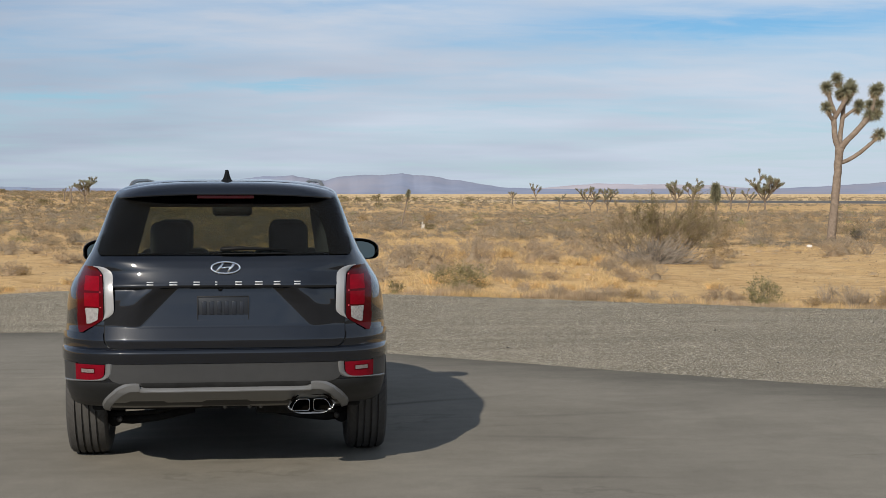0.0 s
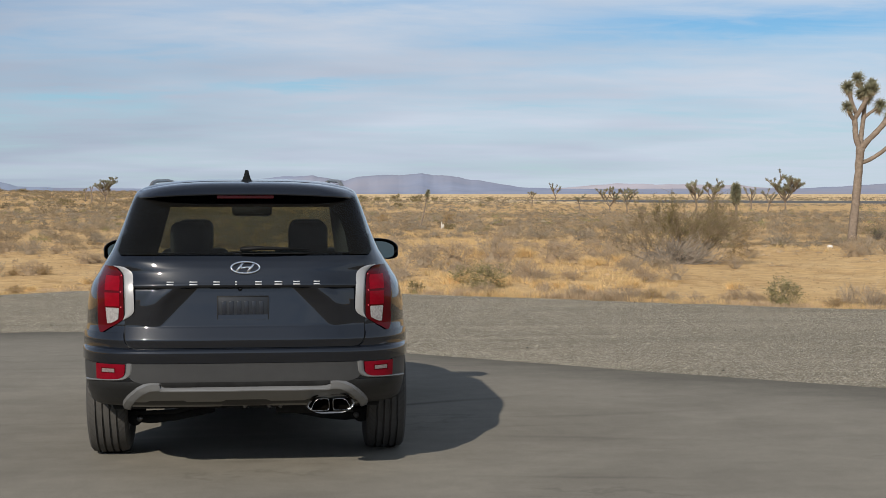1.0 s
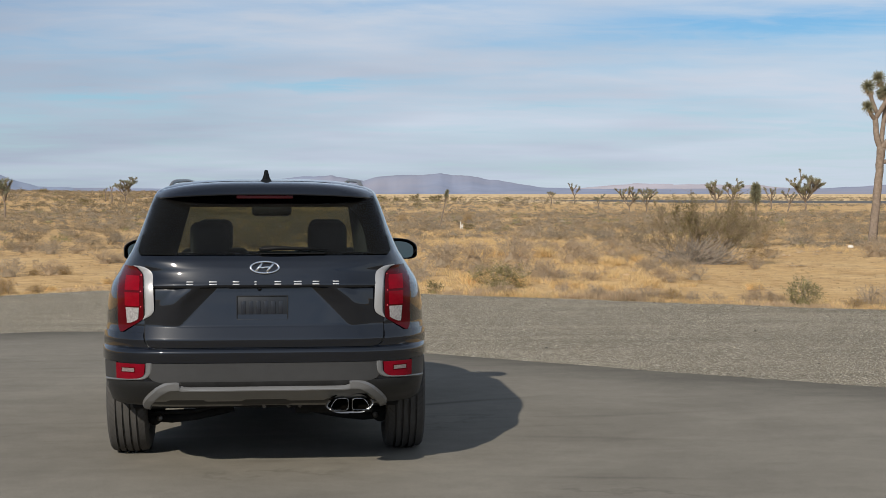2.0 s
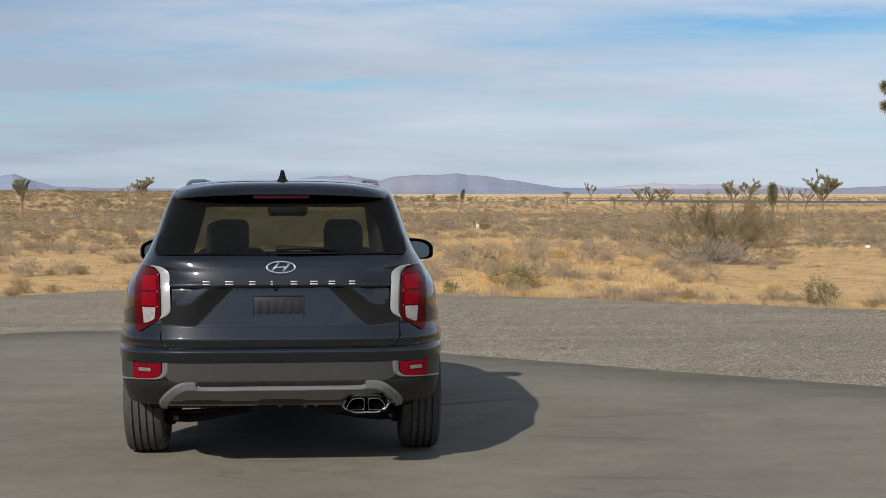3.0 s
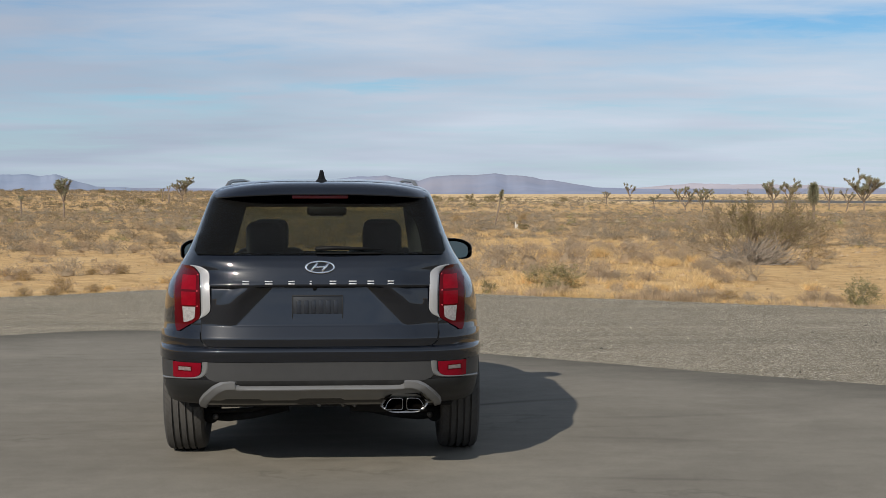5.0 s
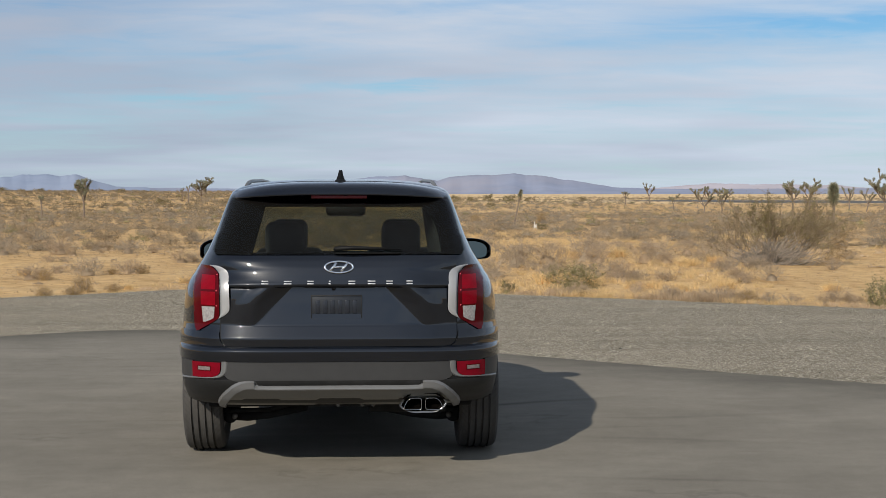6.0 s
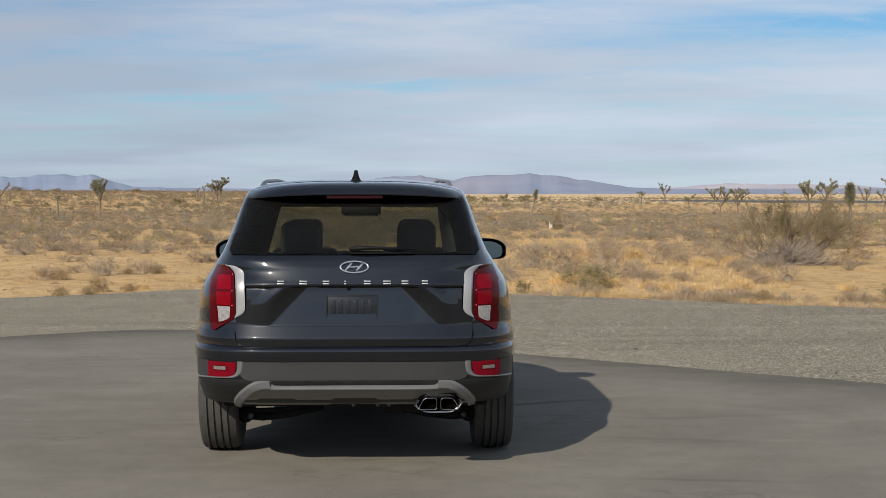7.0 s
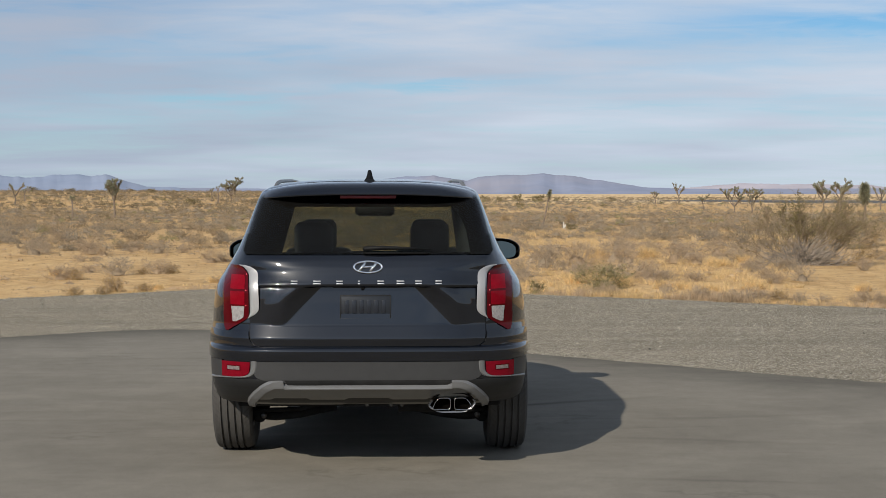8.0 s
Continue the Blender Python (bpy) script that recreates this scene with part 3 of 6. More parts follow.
def body_shell(parent):
    zs = [0.30, 0.34, 0.395, 0.408, 0.42, 0.435, 0.45, 0.47, 0.50, 0.53, 0.56, 0.60, 0.64, 0.672, 0.705, 0.734, 0.742, 0.750, 0.756, 0.78, 0.800, 0.806, 0.812, 0.84, 0.866, 0.872, 0.880, 0.905, 0.93, 0.955, 0.98, 1.005, 1.03, 1.055, 1.08, 1.098, 1.106, 1.13, 1.16, 1.20, 1.24, 1.285,
          1.33, 1.38, 1.43, 1.48, 1.53, 1.585, 1.60, 1.615, 1.632, 1.645, 1.66, 1.67, 1.68, 1.69, 1.698, 1.705, 1.71]
    us = [0, .1, .2, .3, .4, .5, .6, .7, .77, .80, .82, .84, .86, .88, .90, .92, .94, .953, .965, .975, .985, .991, .996]
    side = [0, .06, .14, .26, .38, .46, .50, .62, .74, .80, .86, .93, 1.0]
    vs = us[::-1]
    bm = bmesh.new()
    rings = []
    for z in zs:
        w, r, f, turn = lerp(z, WIDE), lerp(z, TAIL), lerp(z, NOSE), lerp(z, TURN_IN)
        p = lerp(z, POWER)
        half = [(u * w, r + min(turn, turn * (1 - (1 - u ** p) ** (1 / p)) + curl(u * w, z))) for u in us]
        y0, y1 = r + turn, f - 0.12 - 0.9 * turn
        half += [(w, y0 + (y1 - y0) * s) for s in side]
        half += [(u * w, f - 0.12 - 0.9 * turn * (1 - (1 - u ** 2.0) ** (1 / 2.0))) for u in vs]
        full = half + [(-x, y) for x, y in half[-2:0:-1]]
        rings.append([bm.verts.new((x, y, z)) for x, y in full])
    n = len(rings[0])
    nu, ns = len(us), len(side)
    for i in range(len(zs) - 1):
        zc = (zs[i] + zs[i + 1]) / 2
        for j in range(n):
            k = (j + 1) % n
            fc = bm.faces.new((rings[i][j], rings[i][k], rings[i + 1][k], rings[i + 1][j]))
            h = min(j, n - 1 - j)          # column counted from the middle of the tail on either side
            opening = False
            if 1.285 < zc < 1.585:
                rear = h < 9
                sides = nu + 0 <= h < nu + 5 or nu + 6 <= h < nu + 9 or nu + 10 <= h < nu + 12
                opening = rear or sides
            if 1.15 < zc < 1.60 and h > nu + ns + 4:
                opening = True
            if 0.80 < zc < 1.24 and h < (6 if zc < 0.9 else 7):
                opening = True      # behind the tailgate
            fc.material_index = 1 if opening else (2 if zc < 0.45 else 0)
    bm.faces.new(rings[0][::-1]).material_index = 2
    bm.faces.new(rings[-1])
    bmesh.ops.recalc_face_normals(bm, faces=bm.faces)
    raw = link("body", bm, [M_PAINT, M_GLASS, M_UNDER], parent)
    # wheel arches cut out of the solid body
    cut = bmesh.new()
    for yc in (1.135, 4.035):
        for sx in (-1, 1):
            bmesh.ops.create_cone(cut, cap_ends=True, segments=48, radius1=0.435, radius2=0.435, depth=0.9, matrix=pose(sx * 1.09, yc, 0.385, 0, 90, 0))
    for f in cut.faces:
        f.material_index = 2
    tool = link("wheel_arch_cutter", cut, [M_PAINT, M_GLASS, M_UNDER])
    mod = raw.modifiers.new("arches", "BOOLEAN")
    mod.operation, mod.object, mod.solver = "DIFFERENCE", tool, "EXACT"
    bpy.context.view_layer.update()
    made = bpy.data.meshes.new_from_object(raw.evaluated_get(bpy.context.evaluated_depsgraph_get()))
    raw.modifiers.clear()
    raw.data = made
    bpy.data.objects.remove(tool)
    bm = bmesh.new()
    bm.from_mesh(made)
    bmesh.ops.delete(bm, geom=[f for f in bm.faces if f.material_index == 1], context="FACES")
    for e in bm.edges:
        if len(e.link_faces) == 2 and e.calc_face_angle(0) > radians(38):
            e.smooth = False
    bm.to_mesh(made)
    bm.free()
    for p in made.polygons:
        p.use_smooth = True
    skin = raw.modifiers.new("skin", "SOLIDIFY")
    skin.thickness, skin.offset = 0.012, -1
    return raw


def rounded_bar(zlo, zhi, half, corner):
    """Border line of a panel whose lower corners are rounded."""
    def line(z):
        d = z - zlo
        if d >= corner:
            return half
        return half - corner + math.sqrt(max(0, corner ** 2 - (corner - d) ** 2))
    return line


def pressed(x, z):
    """The tailgate's pressing: a field about the plate that sinks towards the crease, between two slanted walls."""
    ax = abs(x)
    rim = lerp(z, [(0.86, 0.489), (0.93, 0.482), (1.00, 0.468), (1.05, 0.425), (1.105, 0.358)])
    sill = min(rim - 0.012, 0.256 + (1.105 - z) * 0.94)
    field = min(1.0, max(0.0, (rim - ax) / (rim - sill)))
    top = 1 - smooth01(1.0955, 1.1045, z)
    foot = max(0.0, (z - 0.866) / 0.235)
    lip = -0.003 * math.exp(-((z - 1.108) / 0.012) ** 2) * (1 - smooth01(0.45, 0.60, ax))
    wing = smooth01(0.015, 0.12, ax - rim) * (1 - smooth01(1.085, 1.104, z))      # outside the walls the sheet leans back again
    return (0.052 * field * top + 0.021 * wing) * foot + lip


def ribbon(name, outer, inner, rise, mat, parent, sx=1, label="", shape=None, both=False):
    """A moulding on the rear surface between two border paths of (x, z), with a rounded section."""
    def drawn(path):
        path = [np.array(p) for p in path]
        full = [path[0]] + path + [path[-1]]
        out = []
        for i in range(1, len(full) - 2):
            p0, p1, p2, p3 = full[i - 1:i + 3]
            for u in (0, 0.25, 0.5, 0.75):
                out.append(0.5 * (2 * p1 + (p2 - p0) * u + (2 * p0 - 5 * p1 + 4 * p2 - p3) * u * u + (3 * p1 - p0 - 3 * p2 + p3) * u ** 3))
        return out + [path[-1]]
    a, b = drawn(outer), drawn(inner)
    rows = [(sx * (p[0] + (q[0] - p[0]) * k / (len(rise) - 1)), p[1] + (q[1] - p[1]) * k / (len(rise) - 1), rise[k]) for p, q in zip(a, b) for k in range(len(rise))]
    m = len(rise)
    if both:
        rows += [(-x, z, o) for i in range(len(a) - 2, -1, -1) for x, z, o in rows[i * m:i * m + m]]
    bm = bmesh.new()
    vs = [bm.verts.new(rear_point(x, z, o, shape)) for x, z, o in rows]
    for i in range(len(rows) // m - 1):
        for k in range(m - 1):
            bm.faces.new((vs[i * m + k], vs[i * m + k + 1], vs[i * m + m + k + 1], vs[i * m + m + k]))
    bmesh.ops.recalc_face_normals(bm, faces=bm.faces)
    return auto_edges(link(name, bm, mat, parent, label), 30)


def wheel(parent, x, y, side):
    wh = part_empty("wheel", parent, (x, y, 0.377))
    bm = bmesh.new()
    # tyre section: across the tread with four grooves, shoulders and walls
    w = 0.1235
    sec = [(-0.100, 0.245), (-0.118, 0.29), (-0.1235, 0.325), (-0.117, 0.353), (-0.105, 0.366)]
    for g in (-0.062, -0.021, 0.021, 0.062):
        sec += [(g - 0.0065, 0.3755), (g - 0.005, 0.364), (g + 0.005, 0.364), (g + 0.0065, 0.3755)]
    sec += [(0.105, 0.366), (0.117, 0.353), (0.1235, 0.325), (0.118, 0.29), (0.100, 0.245)]
    seg = 72
    rings = [[bm.verts.new((a, r * math.cos(k * math.tau / seg), r * math.sin(k * math.tau / seg))) for a, r in sec] for k in range(seg)]
    for k in range(seg):
        r0, r1 = rings[k], rings[(k + 1) % seg]
        for i in range(len(sec) - 1):
            bm.faces.new((r0[i], r1[i], r1[i + 1], r0[i + 1]))
    bmesh.ops.recalc_face_normals(bm, faces=bm.faces)
    auto_edges(part("tyre", bm, M_TREAD, wh), 25)
    bm = bmesh.new()
    prof = [(0.098, 0.246), (0.104, 0.238), (0.098, 0.225), (0.02, 0.215), (-0.095, 0.225), (-0.1, 0.246)]
    rings = [[bm.verts.new((side * a, r * math.cos(k * math.tau / 48), r * math.sin(k * math.tau / 48))) for a, r in prof] for k in range(48)]
    for k in range(48):
        for i in range(len(prof) - 1):
            bm.faces.new((rings[k][i], rings[(k + 1) % 48][i], rings[(k + 1) % 48][i + 1], rings[k][i + 1]))
    for s in range(10):
        a = s * math.tau / 10
        d, t = Vector((0, math.cos(a), math.sin(a))), Vector((0, -math.sin(a), math.cos(a)))
        vs = []
        for r, hw, off in ((0.035, 0.02, 0.075), (0.22, 0.016, 0.09)):
            for s2 in (-1, 1):
                for dx in (0, -0.03):
                    vs.append(bm.verts.new(d * r + t * hw * s2 + Vector((side * (off + dx), 0, 0))))
        for q in ((0, 2, 6, 4), (1, 3, 7, 5), (0, 1, 5, 4), (2, 3, 7, 6)):
            bm.faces.new([vs[i] for i in q])
    bmesh.ops.create_cone(bm, cap_ends=True, segments=24, radius1=0.06, radius2=0.055, depth=0.05, matrix=pose(side * 0.065, 0, 0, 0, 90, 0))
    bmesh.ops.recalc_face_normals(bm, faces=bm.faces)
    part("rim", bm, M_STEEL, wh, smooth=False)
    bm = bmesh.new()
    bmesh.ops.create_cone(bm, cap_ends=True, segments=40, radius1=0.17, radius2=0.17, depth=0.028, matrix=pose(-side * 0.03, 0, 0, 0, 90, 0))
    part("brake_disc", bm, M_STEEL, wh, smooth=False)


def part_empty(name, parent, at):
    ob = new(name)
    ob.parent = parent
    ob.location = at
    ob.empty_display_size = 0.1
    return ob


def tread_material():
    m = material("tyre_tread", (0.048, 0.045, 0.041), 0.85, 0, 0.2, 30, 0.1, 250)
    t = m.node_tree
    p = t.nodes["Principled BSDF"]
    at = wire(t, "ShaderNodeTexCoord").outputs["Object"]
    sep = wire(t, "ShaderNodeSeparateXYZ", {0: at})
    ang = wire(t, "ShaderNodeMath", {0: sep.outputs[2], 1: sep.outputs[1]}, operation="ARCTAN2").outputs[0]
    across = wire(t, "ShaderNodeMath", {0: sep.outputs[0]}, operation="ABSOLUTE").outputs[0]
    skew = wire(t, "ShaderNodeMath", {0: across, 1: 3.0}, operation="MULTIPLY").outputs[0]
    centre = wire(t, "ShaderNodeMath", {0: across, 1: 0.070}, operation="LESS_THAN").outputs[0]
    a2 = wire(t, "ShaderNodeMath", {0: ang, 1: skew}, operation="ADD").outputs[0]
    a3 = wire(t, "ShaderNodeMath", {0: a2, 1: 62 / math.tau}, operation="MULTIPLY").outputs[0]
    fr = wire(t, "ShaderNodeMath", {0: a3}, operation="FRACT").outputs[0]
    slot = wire(t, "ShaderNodeMath", {0: fr, 1: 0.09}, operation="GREATER_THAN").outputs[0]
    gap = wire(t, "ShaderNodeMath", {0: slot, 1: centre}, operation="MAXIMUM").outputs[0]
    b = wire(t, "ShaderNodeBump", {"Height": gap, "Strength": 1.0, "Distance": 0.012})
    col = p.inputs["Base Color"].links[0].from_socket
    # shade in the shoulder slots is painted as near-black over the rubber
    deep = wire(t, "ShaderNodeMixRGB", {0: gap, 1: (0.012, 0.011, 0.010, 1), 2: col})
    t.links.new(deep.outputs[0], p.inputs["Base Color"])
    t.links.new(b.outputs[0], p.inputs["Normal"])
    return m


M_TREAD = tread_material()


def lamp_outline():
    """Inner and outer borders of a tail lamp, by height."""
    inner = lambda z: lerp(z, [(0.840, 0.796), (0.912, 0.682), (0.93, 0.674), (1.085, 0.675), (1.165, 0.684), (1.200, 0.716), (1.209, 0.735)])
    outer = lambda z: lerp(z, [(0.840, 0.812), (0.865, 0.823), (0.97, 0.829), (1.10, 0.833), (1.165, 0.824), (1.209, 0.797)])
    return inner, outer


def side_fns(sx, inner, outer):
    return ((inner, outer) if sx > 0 else (mirror_x(outer), mirror_x(inner)))


def build_car():
    car = thing("car", "dark blue-grey large sport utility car parked on the asphalt", "car", pose(CAR_X, CAR_Y, 0))
    body_shell(car)
    # tailgate
    line = rounded_bar(0.755, 1.265, 0.664, 0.070)
    patch("tailgate", zrange(0.755, 0.80, 7) + zrange(0.803, 0.814, 5) + zrange(0.822, 0.862, 6) + zrange(0.866, 0.882, 5) + zrange(0.89, 1.08, 24) + zrange(1.086, 1.116, 16) + zrange(1.122, 1.262, 16), mirror_x(line), line, M_PAINT, car, 0.010, 0.03, 128, pressed)
    seam = rounded_bar(0.749, 1.265, 0.671, 0.075)
    patch("tailgate_gap", zrange(0.749, 0.790, 8), mirror_x(seam), seam, M_UNDER, car, 0.003, 0.02, 40)
    for sx in (-1, 1):
        a, b = side_fns(sx, lambda z: line(z) - 0.03, seam)
        patch("tailgate_gap", zrange(0.762, 0.92, 12), a, b, M_UNDER, car, 0.003, 0.02, 4)
    # rear window
    gl = lambda z: lerp(z, [(1.268, 0.700), (1.277, 0.723), (1.43, 0.692), (1.575, 0.653), (1.602, 0.634)])
    patch("rear_window", zrange(1.268, 1.602, 14), mirror_x(gl), gl, M_GLASS, car, 0.010, 0.004, 40, label="dark tinted rear window")
    for sx in (-1, 1):
        inner = [(1.268, 0.492), (1.54, 0.430), (1.60, 0.420)] if sx < 0 else [(1.268, 0.585), (1.40, 0.565), (1.48, 0.535), (1.54, 0.482), (1.60, 0.45)]
        a, b = side_fns(sx, lambda z: lerp(z, inner), lambda z: gl(z) - 0.002)
        patch("window_border", zrange(1.269, 1.600, 14), a, b, M_BORE, car, 0.004, 0.004, 8)
    patch("window_border", zrange(1.540, 1.600, 4), lambda z: -0.45, lambda z: 0.50, M_BORE, car, 0.004, 0.004, 20)
    # roof spoiler: it follows the window's plan and ends in a thin lip, with the high brake lamp under it
    bm = bmesh.new()
    secs = []
    for i in range(49):
        x = -0.632 + 1.264 * i / 48
        k = abs(x) / 0.632
        yg = tail(x, 1.60)
        lip, top = 1.6215 - 0.024 * k ** 2.4, 1.6935 - 0.054 * k ** 3.2
        ye = yg - 0.012 - 0.113 * (1 - k ** 4)
        secs.append([bm.verts.new(c) for c in ((x, yg + 0.25, top), (x, yg + 0.10, top - 0.004), (x, ye + 0.115, lip + (top - lip) * 0.84), (x, ye + 0.062, lip + (top - lip) * 0.66), (x, ye + 0.028, lip + (top - lip) * 0.36), (x, ye + 0.006, lip + 0.0045),
                                                (x, ye, lip - 0.003), (x, ye + 0.002, lip - 0.009), (x, ye + 0.02, lip - 0.013), (x, yg + 0.03, lip - 0.020))])
    n = len(secs[0])
    for a, b2 in zip(secs, secs[1:]):
        for k in range(n):
            bm.faces.new((a[k], b2[k], b2[(k + 1) % n], a[(k + 1) % n]))
    bm.faces.new(secs[0])
    bm.faces.new(secs[-1][::-1])
    bmesh.ops.recalc_face_normals(bm, faces=bm.faces)
    spoiler = auto_edges(part("spoiler", bm, M_PAINT, car), 25)
    bm = bmesh.new()
    box(bm, -0.164, 0.160, 0.306, 0.36, 1.592, 1.606, 0.003)
    part("brake_lamp", bm, M_RED_DARK, spoiler, "dark red high brake lamp strip")
    bm = bmesh.new()
    tube(bm, [(x, tail(x, 1.60) + 0.252, 1.6925 - 0.054 * (abs(x) / 0.632) ** 3.2) for x in np.linspace(-0.60, 0.60, 41)], [0.0035] * 41, 6)
    part("roof_seam", bm, M_UNDER, car)
    # lamps
    inn, outl = lamp_outline()
    for sx in (-1, 1):
        a, b = side_fns(sx, inn, outl)
        lamp = patch("tail_lamp", zrange(0.840, 1.209, 30), a, b, M_RED, car, 0.007, 0.05, 16, label="dark red tail lamp wrapped round the corner")
        for za, zb in ((0.990, 1.064), (1.076, 1.152)):
            a, b = side_fns(sx, lambda z: lerp(z, [(0.97, 0.697), (1.13, 0.697), (1.155, 0.703)]), lambda z: lerp(z, [(0.97, 0.780), (1.15, 0.784)]))
            patch("reflector", zrange(za, zb, 6), a, b, M_RED_BRIGHT, lamp, 0.0085, 0.01, 8)
        a, b = side_fns(sx, lambda z: lerp(z, [(0.893, 0.752), (0.906, 0.722), (0.918, 0.704), (0.982, 0.699)]), lambda z: lerp(z, [(0.893, 0.768), (0.98, 0.775)]))
        patch("reversing_lamp", zrange(0.893, 0.981, 10), a, b, M_CLEAR_LAMP, lamp, 0.0095, 0.01, 6, label="clear reversing lamp")
        # small pale red dots down the lamp's inner side
        for z in (0.986, 1.070, 1.156):
            bm = bmesh.new()
            bmesh.ops.create_icosphere(bm, subdivisions=1, radius=0.0042, matrix=Matrix.Translation(rear_point(sx * 0.689, z, 0.0085)))
            part("led", bm, M_RED_DOT, lamp)
        ribbon("lamp_bracket", [(0.732, 1.213), (0.690, 1.210), (0.655, 1.200), (0.632, 1.184), (0.6205, 1.155), (0.617, 1.08), (0.614, 0.985), (0.618, 0.958), (0.634, 0.938), (0.655, 0.925), (0.678, 0.912)],
               [(0.729, 1.2075), (0.708, 1.200), (0.692, 1.180), (0.681, 1.163), (0.677, 1.145), (0.670, 1.08), (0.668, 0.985), (0.668, 0.958), (0.669, 0.942), (0.672, 0.930), (0.6785, 0.910)],
               (0.0098, 0.0128, 0.0138, 0.0138, 0.0126, 0.004), M_WHITE_TRIM, lamp, sx, "pale satin chrome bracket")
        # bumper lamp with a bright bracket under and beside it
        a, b = side_fns(sx, lambda z: lerp(z, [(0.584, 0.72), (0.594, 0.690), (0.603, 0.674), (0.618, 0.666), (0.672, 0.662)]), lambda z: lerp(z, [(0.584, 0.826), (0.672, 0.828)]))
        fog = patch("bumper_lamp", zrange(0.584, 0.671, 10), a, b, M_RED_LAMP, car, 0.010, 0.012, 12, label="red bumper lamp")
        ribbon("bumper_lamp_bracket", [(0.905, 0.557), (0.86, 0.566), (0.80, 0.573), (0.72, 0.578), (0.672, 0.582), (0.646, 0.594), (0.629, 0.612), (0.622, 0.640), (0.619, 0.680)],
               [(0.905, 0.572), (0.86, 0.580), (0.80, 0.585), (0.72, 0.590), (0.690, 0.596), (0.674, 0.605), (0.664, 0.618), (0.661, 0.640), (0.660, 0.680)],
               (0.002, 0.0105, 0.0115, 0.010, 0.004), M_BRACKET, fog, sx, "satin bright bracket round the lamp")
        a, b = side_fns(sx, lambda z: 0.716, lambda z: 0.796)
        patch("insert_rim", zrange(0.621, 0.651, 3), a, b, M_RED, fog, 0.0115, 0.006, 6)
        a, b = side_fns(sx, lambda z: 0.721, lambda z: 0.791)
        patch("clear_insert", zrange(0.626, 0.646, 3), a, b, M_INSERT, fog, 0.0125, 0.006, 6)
        a, b = side_fns(sx, lambda z: 0.829, lambda z: 0.915)
        patch("bumper_corner", zrange(0.572, 0.674, 6), a, b, M_GREY, car, 0.006, 0.01, 10, label="dark grey satin bumper corner")
    # bumper
    cap = lambda z: lerp(z, WIDE) - 0.022
    patch("bumper_cover", zrange(0.678, 0.730, 6) + zrange(0.733, 0.745, 6), mirror_x(cap), cap, M_PAINT, car, 0.0115, 0.02, 80)
    for sx in (-1, 1):
        a, b = side_fns(sx, lambda z: seam(max(z, 0.7495)) + 0.002, lambda z: lerp(z, [(0.745, 0.925), (0.82, 0.928), (0.836, 0.915)]))
        patch("bumper_shoulder", zrange(0.7455, 0.80, 8) + zrange(0.803, 0.815, 5) + zrange(0.820, 0.8375, 4), a, b, M_PAINT, car, 0.0108, 0.02, 32)
    band = lambda z: lerp(z, [(0.555, 0.500), (0.566, 0.585), (0.580, 0.625), (0.600, 0.643)])
    patch("bumper_band", zrange(0.555, 0.6755, 10), mirror_x(band), band, M_GREY, car, 0.006, 0.02, 40, label="dark grey satin bumper band")
    low = lambda z: lerp(z, [(0.412, 0.86), (0.425, 0.895), (0.455, 0.908), (0.52, 0.916), (0.572, 0.920)])
    patch("bumper_lower", zrange(0.412, 0.572, 12), mirror_x(low), low, M_BUMPER, car, 0.003, 0.02, 60, label="black lower bumper")
    field = lambda z: lerp(z, [(0.412, 0.655), (0.44, 0.638), (0.469, 0.615), (0.497, 0.588), (0.515, 0.565), (0.526, 0.538), (0.538, 0.48)])
    skid = patch("skid_plate", zrange(0.412, 0.54, 20), mirror_x(field), field, M_PLATE_GREY, car, 0.014, 0.03, 120, undercut, label="satin grey skid plate with a silver edge")
    slot = lambda z: lerp(z, [(0.545, 0.450), (0.571, 0.470)])
    patch("skid_slot", zrange(0.545, 0.570, 3), mirror_x(slot), slot, M_UNDER, skid, 0.0095, 0.004, 30)
    ribbon("skid_edge", [(0.700, 0.408), (0.690, 0.450), (0.662, 0.488), (0.634, 0.516), (0.603, 0.541), (0.571, 0.559), (0.535, 0.568), (0.475, 0.568), (0.452, 0.5475), (0.20, 0.5465), (0.0, 0.5465)],
           [(0.648, 0.408), (0.632, 0.440), (0.607, 0.469), (0.580, 0.497), (0.557, 0.515), (0.530, 0.526), (0.500, 0.5285), (0.470, 0.529), (0.448, 0.529), (0.20, 0.5285), (0.0, 0.5285)],
           (0.004, 0.0200, 0.0220, 0.0240, 0.0265, 0.0270, 0.004), M_SKID_EDGE, skid, 1, "silver arched upper edge", both=True)
    # wiper, badge, plate
    bm = bmesh.new()
    p0, p1 = rear_point(-0.010, 1.285, 0.03), rear_point(0.355, 1.283, 0.03)
    tube(bm, [p0 + Vector((-0.018, 0.004, 0)), p0 + Vector((-0.008, 0, 0.002)), p0 + Vector((0.09, -0.004, 0.008)), p0.lerp(p1, 0.55) + Vector((0, -0.004, 0.006)), p1], [0.008, 0.014, 0.0125, 0.009, 0.004], 12)
    wiper = part("wiper", bm, M_WIPER, car)
    bm = bmesh.new()
    box(bm, -0.02, 0.34, p0.y - 0.006, p0.y + 0.008, 1.278, 1.285, 0.001)
    part("blade", bm, M_WIPER, wiper)
    build_badge(car)
    build_plate(car)
    build_exhaust(car)
    build_under(car)
    build_cabin(car)
    build_roof(car)
    for sx in (-1, 1):
        build_mirror(car, sx)
        wheel(car, sx * 0.850, 1.135, sx)
        wheel(car, sx * 0.850, 4.035, sx)
    build_glazing(car)
    return car


